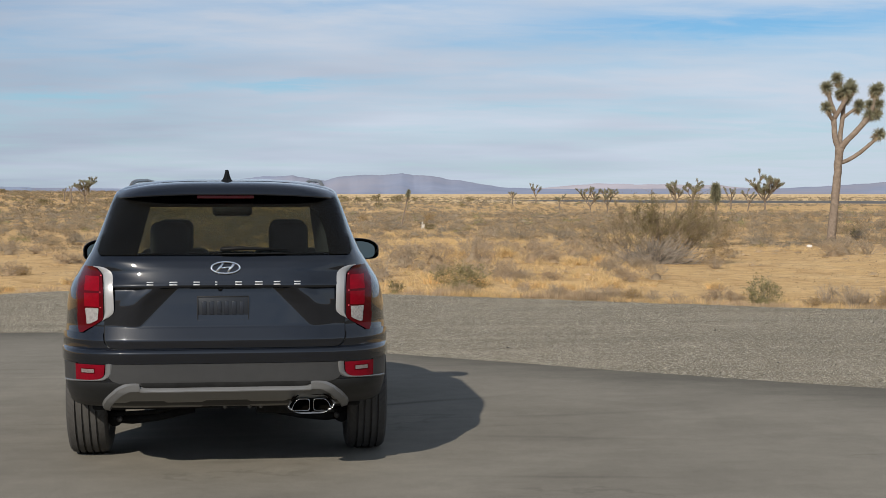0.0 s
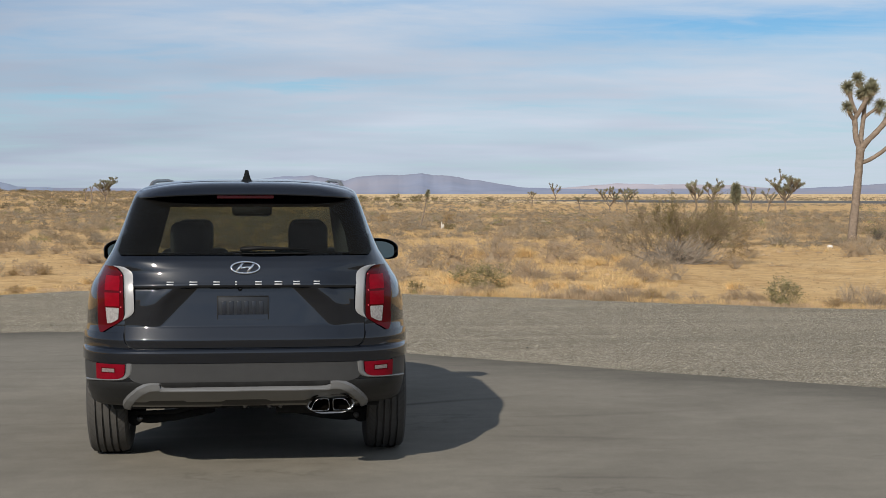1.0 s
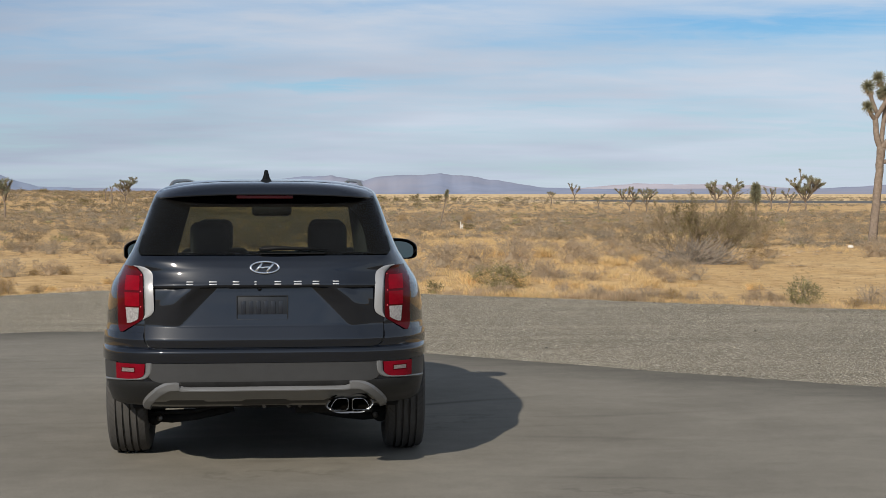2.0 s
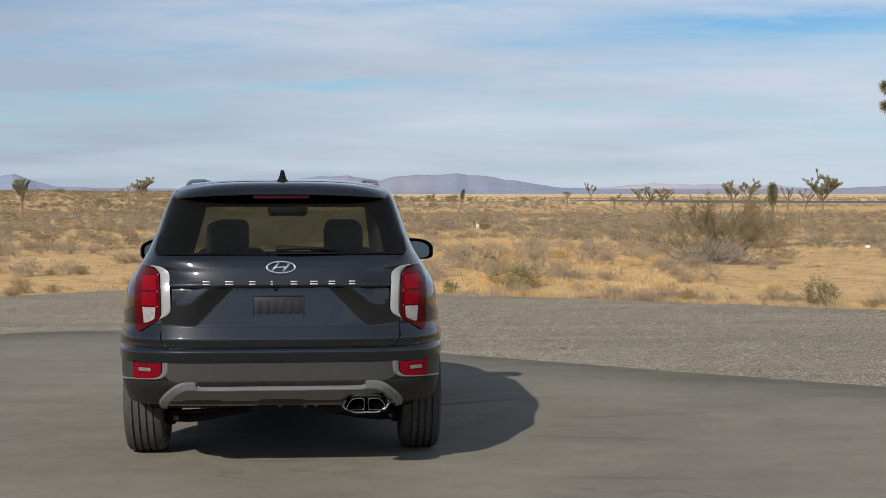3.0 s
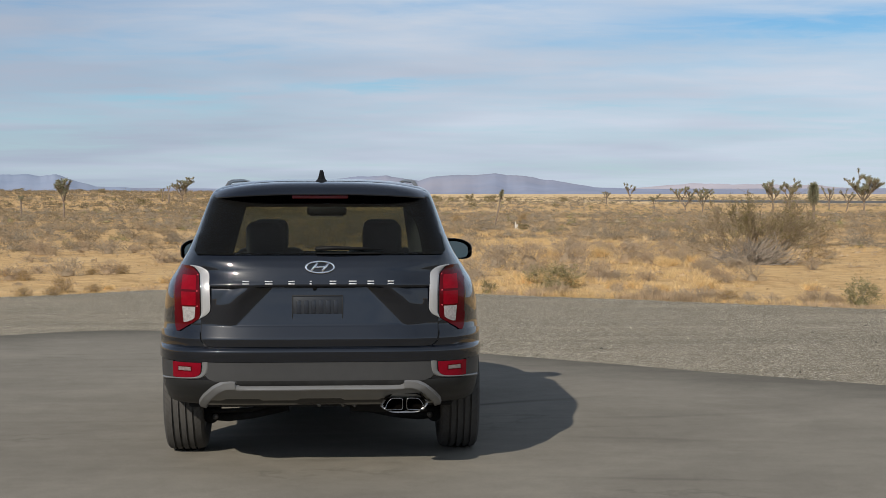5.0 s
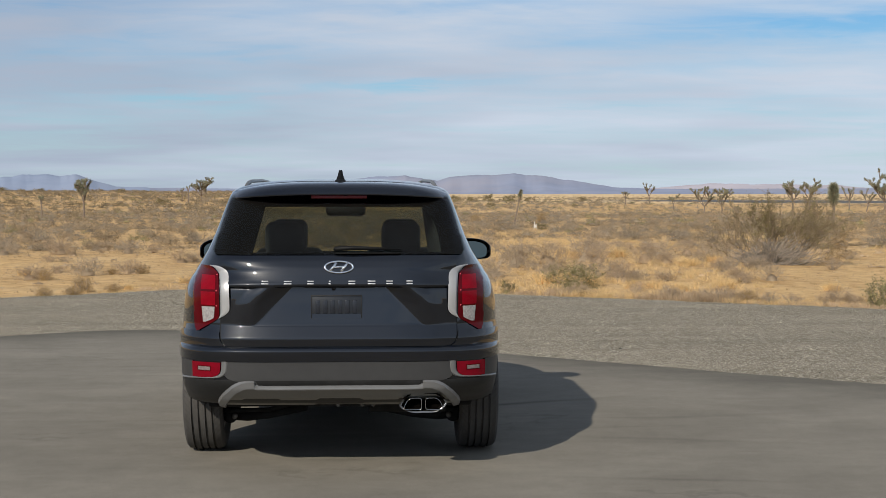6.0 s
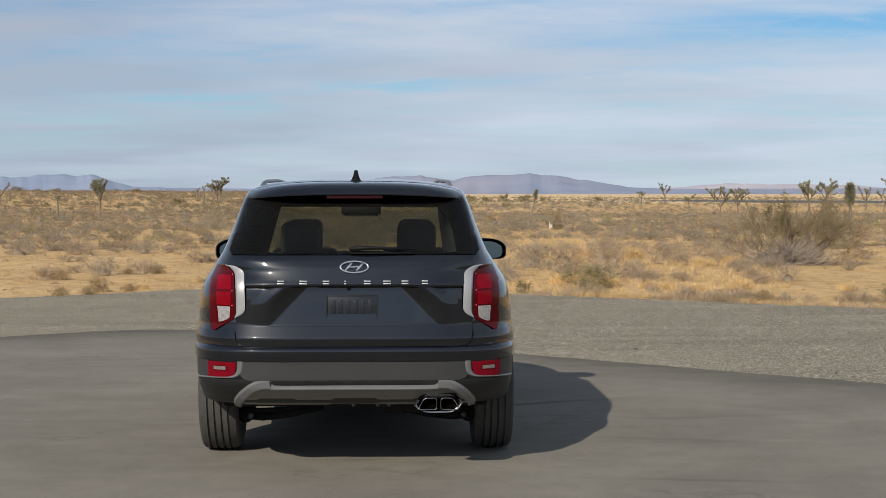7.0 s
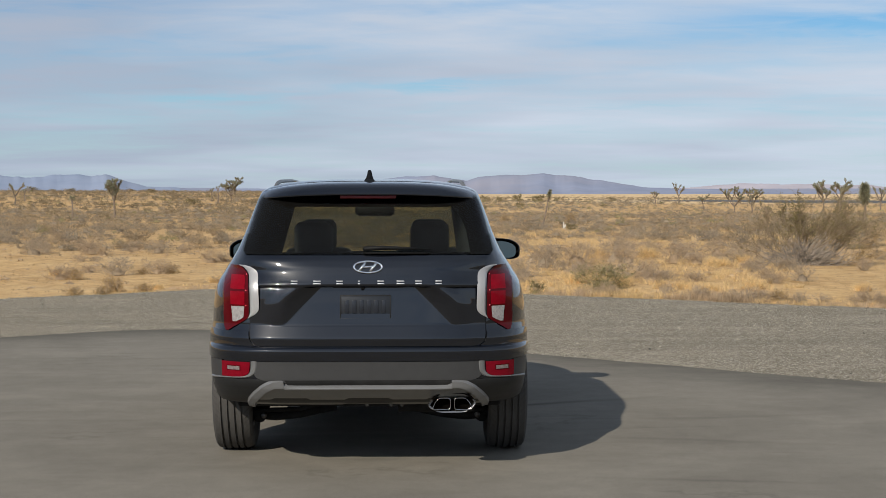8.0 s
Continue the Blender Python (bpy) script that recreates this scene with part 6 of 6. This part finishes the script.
FAR_ROSETTES = []
for i in range(3):
    rr = np.random.default_rng(190 + i)
    v, t = rosette(rr, 0.25, 56, 0.25)
    g = fast_mesh("leaf_rosette", v, t, M_SPIKE)
    dd = fast_mesh("dead_leaves", *rosette(rr, 0.22, 22, -1.2), M_DEAD_SPIKE)
    FAR_ROSETTES.append((g.data, dd.data))
    bpy.data.objects.remove(g)
    bpy.data.objects.remove(dd)


def limb_mesh(name, path, radii, parent, label=""):
    """A limb with a shaggy, uneven skin."""
    bm = bmesh.new()
    fine, rad = [], []
    path = [Vector(p) for p in path]
    for i in range(len(path) - 1):
        for u in (0, 0.25, 0.5, 0.75):
            fine.append(path[i].lerp(path[i + 1], u))
            rad.append(radii[i] * (1 - u) + radii[i + 1] * u)
    fine.append(path[-1])
    rad.append(radii[-1])
    # soften the corners
    for _ in range(2):
        fine = [fine[0]] + [(fine[i - 1] + fine[i] * 2 + fine[i + 1]) / 4 for i in range(1, len(fine) - 1)] + [fine[-1]]
    tube(bm, fine, rad, 12)
    for v in bm.verts:
        n = noise.noise(v.co * 5.0) * 0.16 + noise.noise(v.co * 19) * 0.12
        k = min(range(len(fine)), key=lambda q: (fine[q] - v.co).length)
        v.co += (v.co - fine[k]) * n
    return link(name, bm, M_BARK, parent, label)


def tuft(parent, at, size, r, lean=(0, 0, 1), store=ROSETTES):
    g, dd = store[int(r.integers(0, 3))]
    q = Vector((0, 0, 1)).rotation_difference(Vector(lean).normalized())
    turn = q.to_matrix().to_4x4() @ Matrix.Rotation(float(r.uniform(0, 6.28)), 4, "Z")
    a = new("leaf_rosette", g)
    b = new("dead_leaves", dd)
    for ob, off in ((a, 0.0), (b, -0.09)):
        ob.parent = parent
        ob.matrix_basis = Matrix.Translation(Vector(at) + Vector(lean).normalized() * off * size) @ turn @ Matrix.Scale(size, 4)


def tall_joshua():
    r = np.random.default_rng(5)
    x, y = 19.0, 46.9
    tree = thing("joshua_tree", "tall Joshua tree with a bare trunk and forked crown", "tree", pose(*on_ground(x, y)))
    limb_mesh("trunk", [(-0.02, 0, -0.1), (0.03, 0, 0.5), (0.15, 0.02, 1.6), (0.22, 0, 2.6), (0.26, 0, 3.12)], [0.165, 0.145, 0.135, 0.13, 0.15], tree)
    limbs = [
        ([(0.26, 0, 3.05), (0.12, 0.05, 3.45), (0.09, 0.08, 3.95), (0.10, 0.1, 4.12)], [0.13, 0.105, 0.10, 0.095]),
        ([(0.10, 0.1, 4.05), (-0.05, 0.02, 4.15), (-0.17, -0.05, 4.32)], [0.09, 0.07, 0.055]),
        ([(0.10, 0.1, 4.10), (0.28, 0.0, 4.42), (0.46, -0.05, 4.78)], [0.095, 0.085, 0.08]),
        ([(0.16, 0.12, 4.25), (0.02, 0.2, 4.62), (-0.06, 0.2, 4.98)], [0.085, 0.08, 0.07]),
        ([(0.27, 0, 3.1), (0.36, 0.2, 3.6), (0.46, 0.25, 4.1), (0.50, 0.25, 4.6), (0.42, 0.25, 5.15)], [0.12, 0.09, 0.085, 0.075, 0.06]),
        ([(0.47, 0.25, 4.12), (0.68, 0.22, 4.3), (0.92, 0.2, 4.45)], [0.065, 0.055, 0.05]),
        ([(0.28, 0, 3.1), (0.50, -0.15, 3.42), (0.82, -0.2, 3.72), (1.08, -0.2, 4.05)], [0.13, 0.11, 0.10, 0.11]),
        ([(1.06, -0.2, 4.0), (1.28, -0.2, 4.32), (1.40, -0.15, 4.75)], [0.10, 0.08, 0.06]),
        ([(0.24, 0, 2.62), (0.60, 0.1, 2.72), (1.05, 0.15, 2.98), (1.40, 0.2, 3.26), (1.62, 0.2, 3.44)], [0.085, 0.075, 0.075, 0.07, 0.06]),
    ]
    for path, rad in limbs:
        limb_mesh("limb", path, [q * 0.88 for q in rad], tree)
    for at, s, ln in (((-0.22, -0.06, 4.45), 0.88, (-0.6, 0, 1)), ((-0.12, 0.2, 5.12), 0.95, (-0.3, 0, 1)), ((0.26, 0.25, 5.40), 1.0, (-0.2, 0, 1)), ((0.42, -0.02, 5.0), 1.0, (0, 0, 1)),
                      ((0.66, 0, 5.05), 0.95, (0.5, 0, 1)), ((0.70, 0.2, 5.22), 0.85, (0.4, 0, 1)), ((0.55, 0.1, 4.78), 0.8, (0.2, -0.3, 1)), ((1.00, 0.2, 4.52), 0.95, (0.4, 0, 1)), ((1.18, -0.2, 4.2), 0.85, (0.2, -0.4, 0.6)),
                      ((1.45, -0.15, 4.22), 0.9, (0.7, 0, 0.4)), ((1.50, -0.15, 4.55), 0.95, (0.5, 0, 0.8)), ((1.42, -0.12, 5.0), 1.0, (0.1, 0, 1)), ((1.56, -0.1, 5.08), 0.85, (0.4, 0, 1)), ((1.25, -0.1, 4.55), 0.75, (0, -0.4, 1)),
                      ((1.72, 0.2, 3.58), 0.95, (0.8, 0, 0.6)), ((0.30, 0.2, 4.9), 0.7, (-0.2, 0, 1))):
        tuft(tree, at, s * 1.32, r, ln)


tall_joshua()


def joshua(x, y, high, spread, forks, seed, lean=0.0, bare=0.45, thick=0.062, plume=0.0, label="far Joshua tree with a branched spiky crown"):
    """A Joshua tree grown by forking: each fork carries shorter arms, each arm ends in a rosette."""
    r = np.random.default_rng(seed)
    tree = thing("joshua_tree", label, "tree", pose(*on_ground(x, y)), group="far Joshua trees")
    if forks > 2:
        bare, spread, thick = bare * 0.72, spread * 1.25, thick * 0.85
    fork = Vector((lean * high * bare, 0, high * bare))
    limb_mesh("trunk", [(0, 0, -0.1), fork * 0.5 + Vector((0.02 * high, 0, 0)), fork], [thick * high * 0.6, thick * high * 0.5, thick * high * 0.45], tree)
    scale = min(1.45, max(0.95, high / 2.4))

    def arm(p, d, ln, level):
        q = p + d * ln * 0.5 + Vector((0, 0, 0.06 * ln))
        e = q + (d + Vector((0, 0, 0.5))).normalized() * ln * 0.5
        limb_mesh("limb", [p, q, e], [thick * high * (0.40 - 0.07 * level), thick * high * (0.34 - 0.06 * level), thick * high * (0.28 - 0.05 * level)], tree)
        if level < (2 if forks > 3 else 1) and forks > 2:
            for s in range((3 if forks > 4 else 2) + (int(r.integers(0, 2)) if level == 0 else 0)):
                a = r.uniform(0, math.tau)
                nd = (d * 0.75 + Vector((math.cos(a), math.sin(a), 0.22)) * 1.0).normalized()
                arm(p.lerp(e, float(r.uniform(0.65, 1.0))), nd, ln * float(r.uniform(0.45, 0.85)), level + 1)
        tuft(tree, e, scale * float(r.uniform(0.65, 1.0)), r, d + Vector((0, 0, 0.4)), FAR_ROSETTES)
        tuft(tree, e - d * ln * 0.2, scale * float(r.uniform(0.5, 0.75)), r, d, FAR_ROSETTES)

    if forks == 0:
        for k in range(3 if plume == 0 else 8):
            tuft(tree, fork.normalized() * high * (0.86 + 0.06 * k if plume == 0 else 0.66 + 0.045 * k), scale * (0.78 - 0.1 * k if plume == 0 else plume), r)
        limb_mesh("limb", [fork, fork.normalized() * high * 0.95], [thick * high * 0.42, thick * high * 0.3], tree)
        return
    for k in range(forks):
        a = k * math.tau / forks + r.uniform(-0.5, 0.5)
        d = Vector((math.cos(a) * spread, math.sin(a) * spread, 1.0)).normalized()
        arm(fork, d, high * (1 - bare) * float(r.uniform(0.36, 0.68 if forks > 2 else 0.8)), 0)


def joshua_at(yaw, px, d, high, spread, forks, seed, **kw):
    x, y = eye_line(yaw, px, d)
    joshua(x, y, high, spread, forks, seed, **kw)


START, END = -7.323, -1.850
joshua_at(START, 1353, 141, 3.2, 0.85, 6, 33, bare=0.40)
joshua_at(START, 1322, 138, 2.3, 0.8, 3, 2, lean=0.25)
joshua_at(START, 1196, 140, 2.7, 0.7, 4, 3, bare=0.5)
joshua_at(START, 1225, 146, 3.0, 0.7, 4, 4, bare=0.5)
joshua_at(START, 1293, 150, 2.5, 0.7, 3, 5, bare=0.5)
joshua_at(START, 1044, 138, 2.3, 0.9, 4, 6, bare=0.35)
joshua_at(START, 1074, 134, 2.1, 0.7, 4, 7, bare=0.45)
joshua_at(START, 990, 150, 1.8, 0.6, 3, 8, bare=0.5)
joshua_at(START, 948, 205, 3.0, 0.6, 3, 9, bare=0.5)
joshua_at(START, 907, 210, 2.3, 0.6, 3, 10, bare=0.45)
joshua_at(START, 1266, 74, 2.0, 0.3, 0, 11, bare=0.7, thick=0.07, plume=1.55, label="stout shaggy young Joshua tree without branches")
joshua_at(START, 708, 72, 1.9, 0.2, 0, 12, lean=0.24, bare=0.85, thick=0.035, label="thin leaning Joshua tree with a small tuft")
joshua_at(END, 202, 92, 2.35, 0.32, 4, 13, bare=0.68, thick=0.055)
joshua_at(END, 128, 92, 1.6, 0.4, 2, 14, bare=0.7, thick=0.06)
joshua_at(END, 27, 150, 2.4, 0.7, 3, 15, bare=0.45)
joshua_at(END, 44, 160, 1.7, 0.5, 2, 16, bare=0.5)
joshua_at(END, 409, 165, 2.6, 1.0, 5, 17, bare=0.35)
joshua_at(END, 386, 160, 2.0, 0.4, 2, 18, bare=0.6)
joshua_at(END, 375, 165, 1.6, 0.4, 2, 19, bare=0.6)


# ---- far brush, grass and gravel: more than anyone could count ----
def wedge_points(r, n, y0, y1, a0=-27.0, a1=19.0, power=1.0):
    """Places spread over the part of the plain before the eye."""
    u = r.uniform(0, 1, n) ** power
    d = np.sqrt(y0 ** 2 + (y1 ** 2 - y0 ** 2) * u)
    a = np.radians(r.uniform(a0, a1, n))
    return -d * np.tan(a), d


def scatter(name, label, category, forms, mat, x, y, size, tall, r):
    parts = []
    turn = r.uniform(0, math.tau, len(x))
    pick = r.integers(0, len(forms), len(x))
    for i in range(len(x)):
        v, t = forms[pick[i]]
        c, s = math.cos(turn[i]), math.sin(turn[i])
        w = np.stack([(v[:, 0] * c - v[:, 1] * s) * size[i] + x[i], (v[:, 0] * s + v[:, 1] * c) * size[i] + y[i], v[:, 2] * size[i] * tall[i] + ground_height(x[i], y[i])], 1)
        parts.append((w, t))
    return tagged(fast_mesh(name, *join(parts), mat), label, category, kind="stuff")


def patchy(x, y, seed, scale=0.06):
    return np.array([noise.noise((a * scale, b * scale, seed)) + 0.5 * noise.noise((a * scale * 3, b * scale * 3, seed + 4)) for a, b in zip(x, y)])


def build_brush():
    r = np.random.default_rng(31)

    def forms(k, stems, leaves, leaf, long, high, seed, core):
        out = []
        for i in range(k):
            q = np.random.default_rng(seed + i)
            wood, _ = shrub_form(q, 1.05, high * 1.05, stems, 1, leaf, 0.006)
            p = mound(q, 1.0, high, leaves, leaf)
            hair = slivers(p, p / np.array([0.25, 0.25, high ** 2]) + np.array([0, 0, 0.02]), long, leaf, q)
            out.append(join([wood, hair, dome(q, 1.0, high, 0, core)]))
        return out

    mid_ = forms(8, 3, 220, 0.026, 0.13, 0.50, 200, 0.58)
    mid_b = forms(8, 1, 62, 0.046, 0.14, 0.46, 250, 0.66)
    far_ = forms(8, 1, 26, 0.075, 0.18, 0.42, 300, 0.62)
    tiny_ = forms(5, 1, 12, 0.10, 0.2, 0.44, 340, 0.62)
    sets = (("brush_grey", M_BRUSH_GREY, "grey sagebrush scattered over the desert plain", 1), ("brush_brown", M_BRUSH_BROWN, "grey-brown dry brush scattered over the desert plain", 2),
            ("brush_olive", M_SAGE_GREEN, "olive green brush scattered over the desert plain", 3))
    for k, (name, mat, label, seed) in enumerate(sets):
        n = (3300, 2600, 330)[k]
        x, y = wedge_points(r, n, 42, 120)
        keep = (patchy(x, y, seed * 7.0, 0.10) > -0.18 - 0.30 * (y > 60)) & (y > 44 + 6 * np.sin(x * 0.3))
        keep &= (np.abs(x - 0.1147 * y) > 0.8) | (y > 70.6) | (y < 58)      # a gap before the marker stake
        x, y = x[keep], y[keep]
        size = 0.32 + 0.55 * r.uniform(size=len(x)) ** 1.6
        near = y < 72
        tall = r.uniform(0.65, 1.1, len(x))
        scatter(name, label, "brush", mid_, mat, x[near], y[near], size[near], tall[near], r)
        scatter(name + "_mid", label, "brush", mid_b, mat, x[~near], y[~near], size[~near], tall[~near], r)
        n = (5000, 4000, 900)[k]
        x, y = wedge_points(r, n, 120, 340)
        keep = (patchy(x, y, seed * 5.0, 0.03) > -0.25) & ((y < 225) | (x < -0.02 * y) | (r.uniform(size=len(x)) < 0.4))
        bank = np.interp(x, [p[0] for p in ROAD], [p[1] for p in ROAD])
        keep &= (x < 44) | (y < bank - 55) | (y > bank + 7)
        x, y = x[keep], y[keep]
        size = r.uniform(0.45, 1.05, len(x))
        scatter(name + "_far", label, "brush", far_, mat, x, y, size, r.uniform(0.55, 0.95, len(x)), r)
    # the sandy rise is thickly dotted with darker bushes
    x, y = wedge_points(r, 2000, 95, 260, 1.5, 19.0)
    scatter("brush_rise", "dark brown brush dotting the sandy rise", "brush", far_, M_RISE, x, y, r.uniform(0.45, 1.25, len(x)), r.uniform(0.55, 0.95, len(x)), r)
    x, y = wedge_points(r, 1900, 230, 520, -27.0, 2.0)
    scatter("brush_flat", "dark brown brush dotting the pale flat", "brush", tiny_, M_RISE, x, y, r.uniform(0.7, 1.5, len(x)), r.uniform(0.5, 0.8, len(x)), r)
    # a low dark line of litter and weeds along an old wheel track
    x = r.uniform(13.6, 22.5, 260)
    scatter("track_litter", "low dark line of dead weeds along a track", "weeds", tiny_, M_RISE, x, 46.0 + 0.12 * (x - 14) + r.normal(size=260) * 0.25, r.uniform(0.15, 0.42, 260), r.uniform(0.3, 0.55, 260), r)
    x, y = wedge_points(r, 1100, 300, 1100)
    scatter("brush_distant", "distant brush dotting the plain", "brush", tiny_, M_SAGE_BROWN, x, y, r.uniform(0.9, 2.0, len(x)), r.uniform(0.6, 0.9, len(x)), r)
    # small weeds over the nearer sand
    x, y = wedge_points(r, 900, 26, 60)
    keep = patchy(x, y, 3.3, 0.15) > 0.0
    x, y = x[keep], y[keep]
    scatter("low_weeds", "small dry weeds dotting the sand", "weeds", tiny_, M_SAGE_BROWN, x, y, r.uniform(0.12, 0.35, len(x)), r.uniform(0.5, 0.9, len(x)), r)


build_brush()


def build_grass():
    r = np.random.default_rng(57)

    def tufts(x, y, high, count, name, label, mat, wide=0.004):
        n = len(x)
        z = np.array([ground_height(a, b) for a, b in zip(x, y)])
        base = np.repeat(np.stack([x, y, z], 1), count, 0)
        h = np.repeat(high * r.uniform(0.6, 1.25, n), count)
        base[:, :2] += r.normal(size=(n * count, 2)) * 0.035
        d = unit(r.normal(size=(n * count, 3)) * np.array([0.5, 0.5, 0.0]) + np.array([0, 0, 1.0]))
        tip = base + d * (h * r.uniform(0.6, 1.15, n * count))[:, None]
        tagged(fast_mesh(name, *blades(base, tip, np.full(n * count, wide), r), mat), label, "grass", kind="stuff")

    # a fringe along the gravel
    x = r.uniform(-9, 13, 5200)
    off = np.abs(r.normal(size=len(x))) * 0.55
    y = np.array([gravel_edge(a) for a in x]) + off - 0.05
    lush = np.array([max(noise.noise((a * 0.5, 1.5, 0)), -0.3) for a in x]) + np.where(x > 3.0, 0.70, np.where(x < -2.4, -0.40, 0.05))
    keep = lush > r.uniform(-0.5, 0.5, len(x)) * 0.9
    x, y = x[keep], y[keep]
    rich = np.array([(0.72 if a > 3.0 else 0.5) + 0.9 * max(0, noise.noise((a * 0.9, 7.5, 0)) + 0.25) for a in x])
    dull = (np.array([noise.noise((a * 0.8, b * 0.8, 4.5)) for a, b in zip(x, y)]) + r.uniform(-0.25, 0.25, len(x))) > np.where(x > 3.0, 0.04, 0.1)
    tufts(x[~dull], y[~dull], 0.12 * rich[~dull], 16, "grass_fringe", "golden dry grass along the gravel's edge", M_STRAW_PALE, 0.003)
    tufts(x[dull], y[dull], 0.11 * rich[dull], 14, "weed_fringe", "dull grey-brown weeds along the gravel's edge", M_SAGE_BROWN, 0.0035)
    x, y = wedge_points(r, 8000, 24, 62)
    keep = (patchy(x, y, 12.0, 0.12) + np.where((x > 1.0) & (x < 0.28 * y), 0.22, -0.48) > 0.02) & (y > np.array([gravel_edge(a) for a in x]) + 0.2)
    tufts(x[keep], y[keep], 0.135, 22, "grass_clumps", "pale dry grass in clumps over the sand", M_STRAW_PALE, 0.0035)
    # small stubble that roughens the sand
    x, y = wedge_points(r, 4500, 21, 48)
    keep = y > np.array([gravel_edge(a) for a in x]) + 0.1
    tufts(x[keep], y[keep], 0.028, 5, "stubble", "sparse dry stubble on the sand", M_STUBBLE, 0.006)


build_grass()


def bunchgrass():
    """Rounded golden clumps that stand out among the brush."""
    kinds = []
    for i in range(2):
        r = np.random.default_rng(400 + i)
        n = 420
        base = r.normal(size=(n, 3)) * np.array([0.10, 0.10, 0.0])
        d = unit(r.normal(size=(n, 3)) * np.array([0.55, 0.55, 0.0]) + np.array([0, 0, 1.0]))
        v, t = blades(base, base + d * r.uniform(0.14, 0.40, (n, 1)), np.full(n, 0.0040), r)
        ob = fast_mesh("bunchgrass", v, t, M_STRAW)
        kinds.append(ob.data)
        bpy.data.objects.remove(ob)
    for k, (x, y, s) in enumerate(((8.48, 35.6, 1.0), (5.15, 37.0, 1.5), (5.75, 37.6, 1.2), (6.47, 37.8, 1.3), (3.38, 27.0, 1.1), (3.75, 27.3, 1.2), (4.66, 25.4, 0.8), (5.34, 24.9, 0.7), (4.9, 25.2, 0.8), (3.97, 26.1, 1.0),
                                   (9.6, 37.5, 1.2), (7.3, 33.4, 1.0), (6.2, 25.3, 0.8), (7.9, 24.6, 0.7), (-4.1, 25.6, 0.5), (-6.9, 30.2, 0.6), (-3.3, 27.4, 0.7), (2.1, 31.5, 1.1))):
        ob = new("bunchgrass", kinds[k % 2])
        ob.matrix_basis = Matrix.LocRotScale(on_ground(x, y), Euler((0, 0, k * 1.3)), (s, s, s * 0.72))
        tagged(ob, "rounded golden bunchgrass clump on the sand", "grass", group="golden bunchgrass")


bunchgrass()


def build_stones():
    """Loose stones of the gravel strip, and pebbles on the sand."""
    r = np.random.default_rng(77)
    oct_v = np.array([(1, 0, 0), (-1, 0, 0), (0, 1, 0), (0, -1, 0), (0, 0, 1), (0, 0, -1)], float)
    oct_t = np.array([(0, 2, 4), (2, 1, 4), (1, 3, 4), (3, 0, 4)])

    def stones(name, label, x, y, z, s, mat):
        n = len(x)
        v = oct_v[None] * r.uniform(0.65, 1.25, (n, 6, 1)) + r.normal(size=(n, 6, 3)) * 0.12
        a = r.uniform(0, math.tau, n)
        c, sn = np.cos(a)[:, None], np.sin(a)[:, None]
        vx, vy = v[:, :, 0] * c - v[:, :, 1] * sn, v[:, :, 0] * sn + v[:, :, 1] * c
        w = np.stack([vx * s[:, None] + x[:, None], vy * s[:, None] + y[:, None], v[:, :, 2] * s[:, None] * 1.0 + z[:, None]], 2).reshape(-1, 3)
        t = (oct_t[None] + (np.arange(n) * 6)[:, None, None]).reshape(-1, 3)
        tagged(fast_mesh(name, w, t, mat), label, "gravel", kind="stuff")

    n = 46000
    x = r.uniform(-11, 12, n)
    near, far = np.array([asphalt_edge(a) for a in x]), np.array([gravel_edge(a) for a in x])
    y = near - 0.03 + (far - near + 0.25) * r.uniform(0, 1, n) ** 0.92
    s = r.lognormal(math.log(0.0060), 0.38, n)
    stones("gravel_stones", "loose grey and tan gravel stones", x, y, np.full(n, -0.016), s, M_STONE)
    x, y = wedge_points(r, 9000, 20, 45)
    keep = y > np.array([gravel_edge(a) for a in x])
    x, y = x[keep], y[keep]
    stones("sand_pebbles", "tan pebbles on the sand", x, y, np.array([ground_height(a, b) for a, b in zip(x, y)]), r.lognormal(math.log(0.012), 0.36, len(x)), M_PEBBLE)


M_STONE = material("grey_gravel_stones", (0.250, 0.224, 0.170), 0.9, 0, 0.15, 1.5, by_piece=0.85, spec=0.2)
M_PEBBLE = material("tan_pebbles", (0.40, 0.29, 0.17), 0.9, 0, 0.15, 1.5, by_piece=0.4, spec=0.2)
build_stones()


def small_finds():
    """A white marker stake and two pale rocks out on the sand."""
    x, y = 8.05, 70.2
    stake = thing("marker_stake", "short white two-post marker standing among brush", "stake", pose(*on_ground(x, y), 0, 4, 20))
    bm = bmesh.new()
    box(bm, -0.075, -0.040, -0.012, 0.012, -0.05, 0.36, 0.005)
    link("post", bm, M_WHITE, stake)
    bm = bmesh.new()
    box(bm, 0.035, 0.075, -0.012, 0.012, -0.05, 0.24, 0.005)
    link("post", bm, M_WHITE, stake)
    bm = bmesh.new()
    box(bm, -0.038, 0.033, -0.010, 0.010, 0.06, 0.22, 0.005)
    link("board", bm, M_WHITE, stake)
    for x, y, s in ((16.75, 43.0, 0.10), (15.4, 47.3, 0.065)):
        bm = bmesh.new()
        bmesh.ops.create_icosphere(bm, subdivisions=2, radius=s)
        for v in bm.verts:
            v.co *= 1 + 0.5 * noise.noise(v.co * 9 + Vector((x, y, 0)))
            v.co.z *= 0.65
        ob = link("rock", bm, M_WHITE, smooth=False)
        ob.matrix_basis = pose(*on_ground(x, y))
        tagged(ob, "small pale rock lying on the sand", "rock")


M_WHITE = material("weathered_white", (0.62, 0.58, 0.52), 0.8, 0, 0.15, 9)
small_finds()
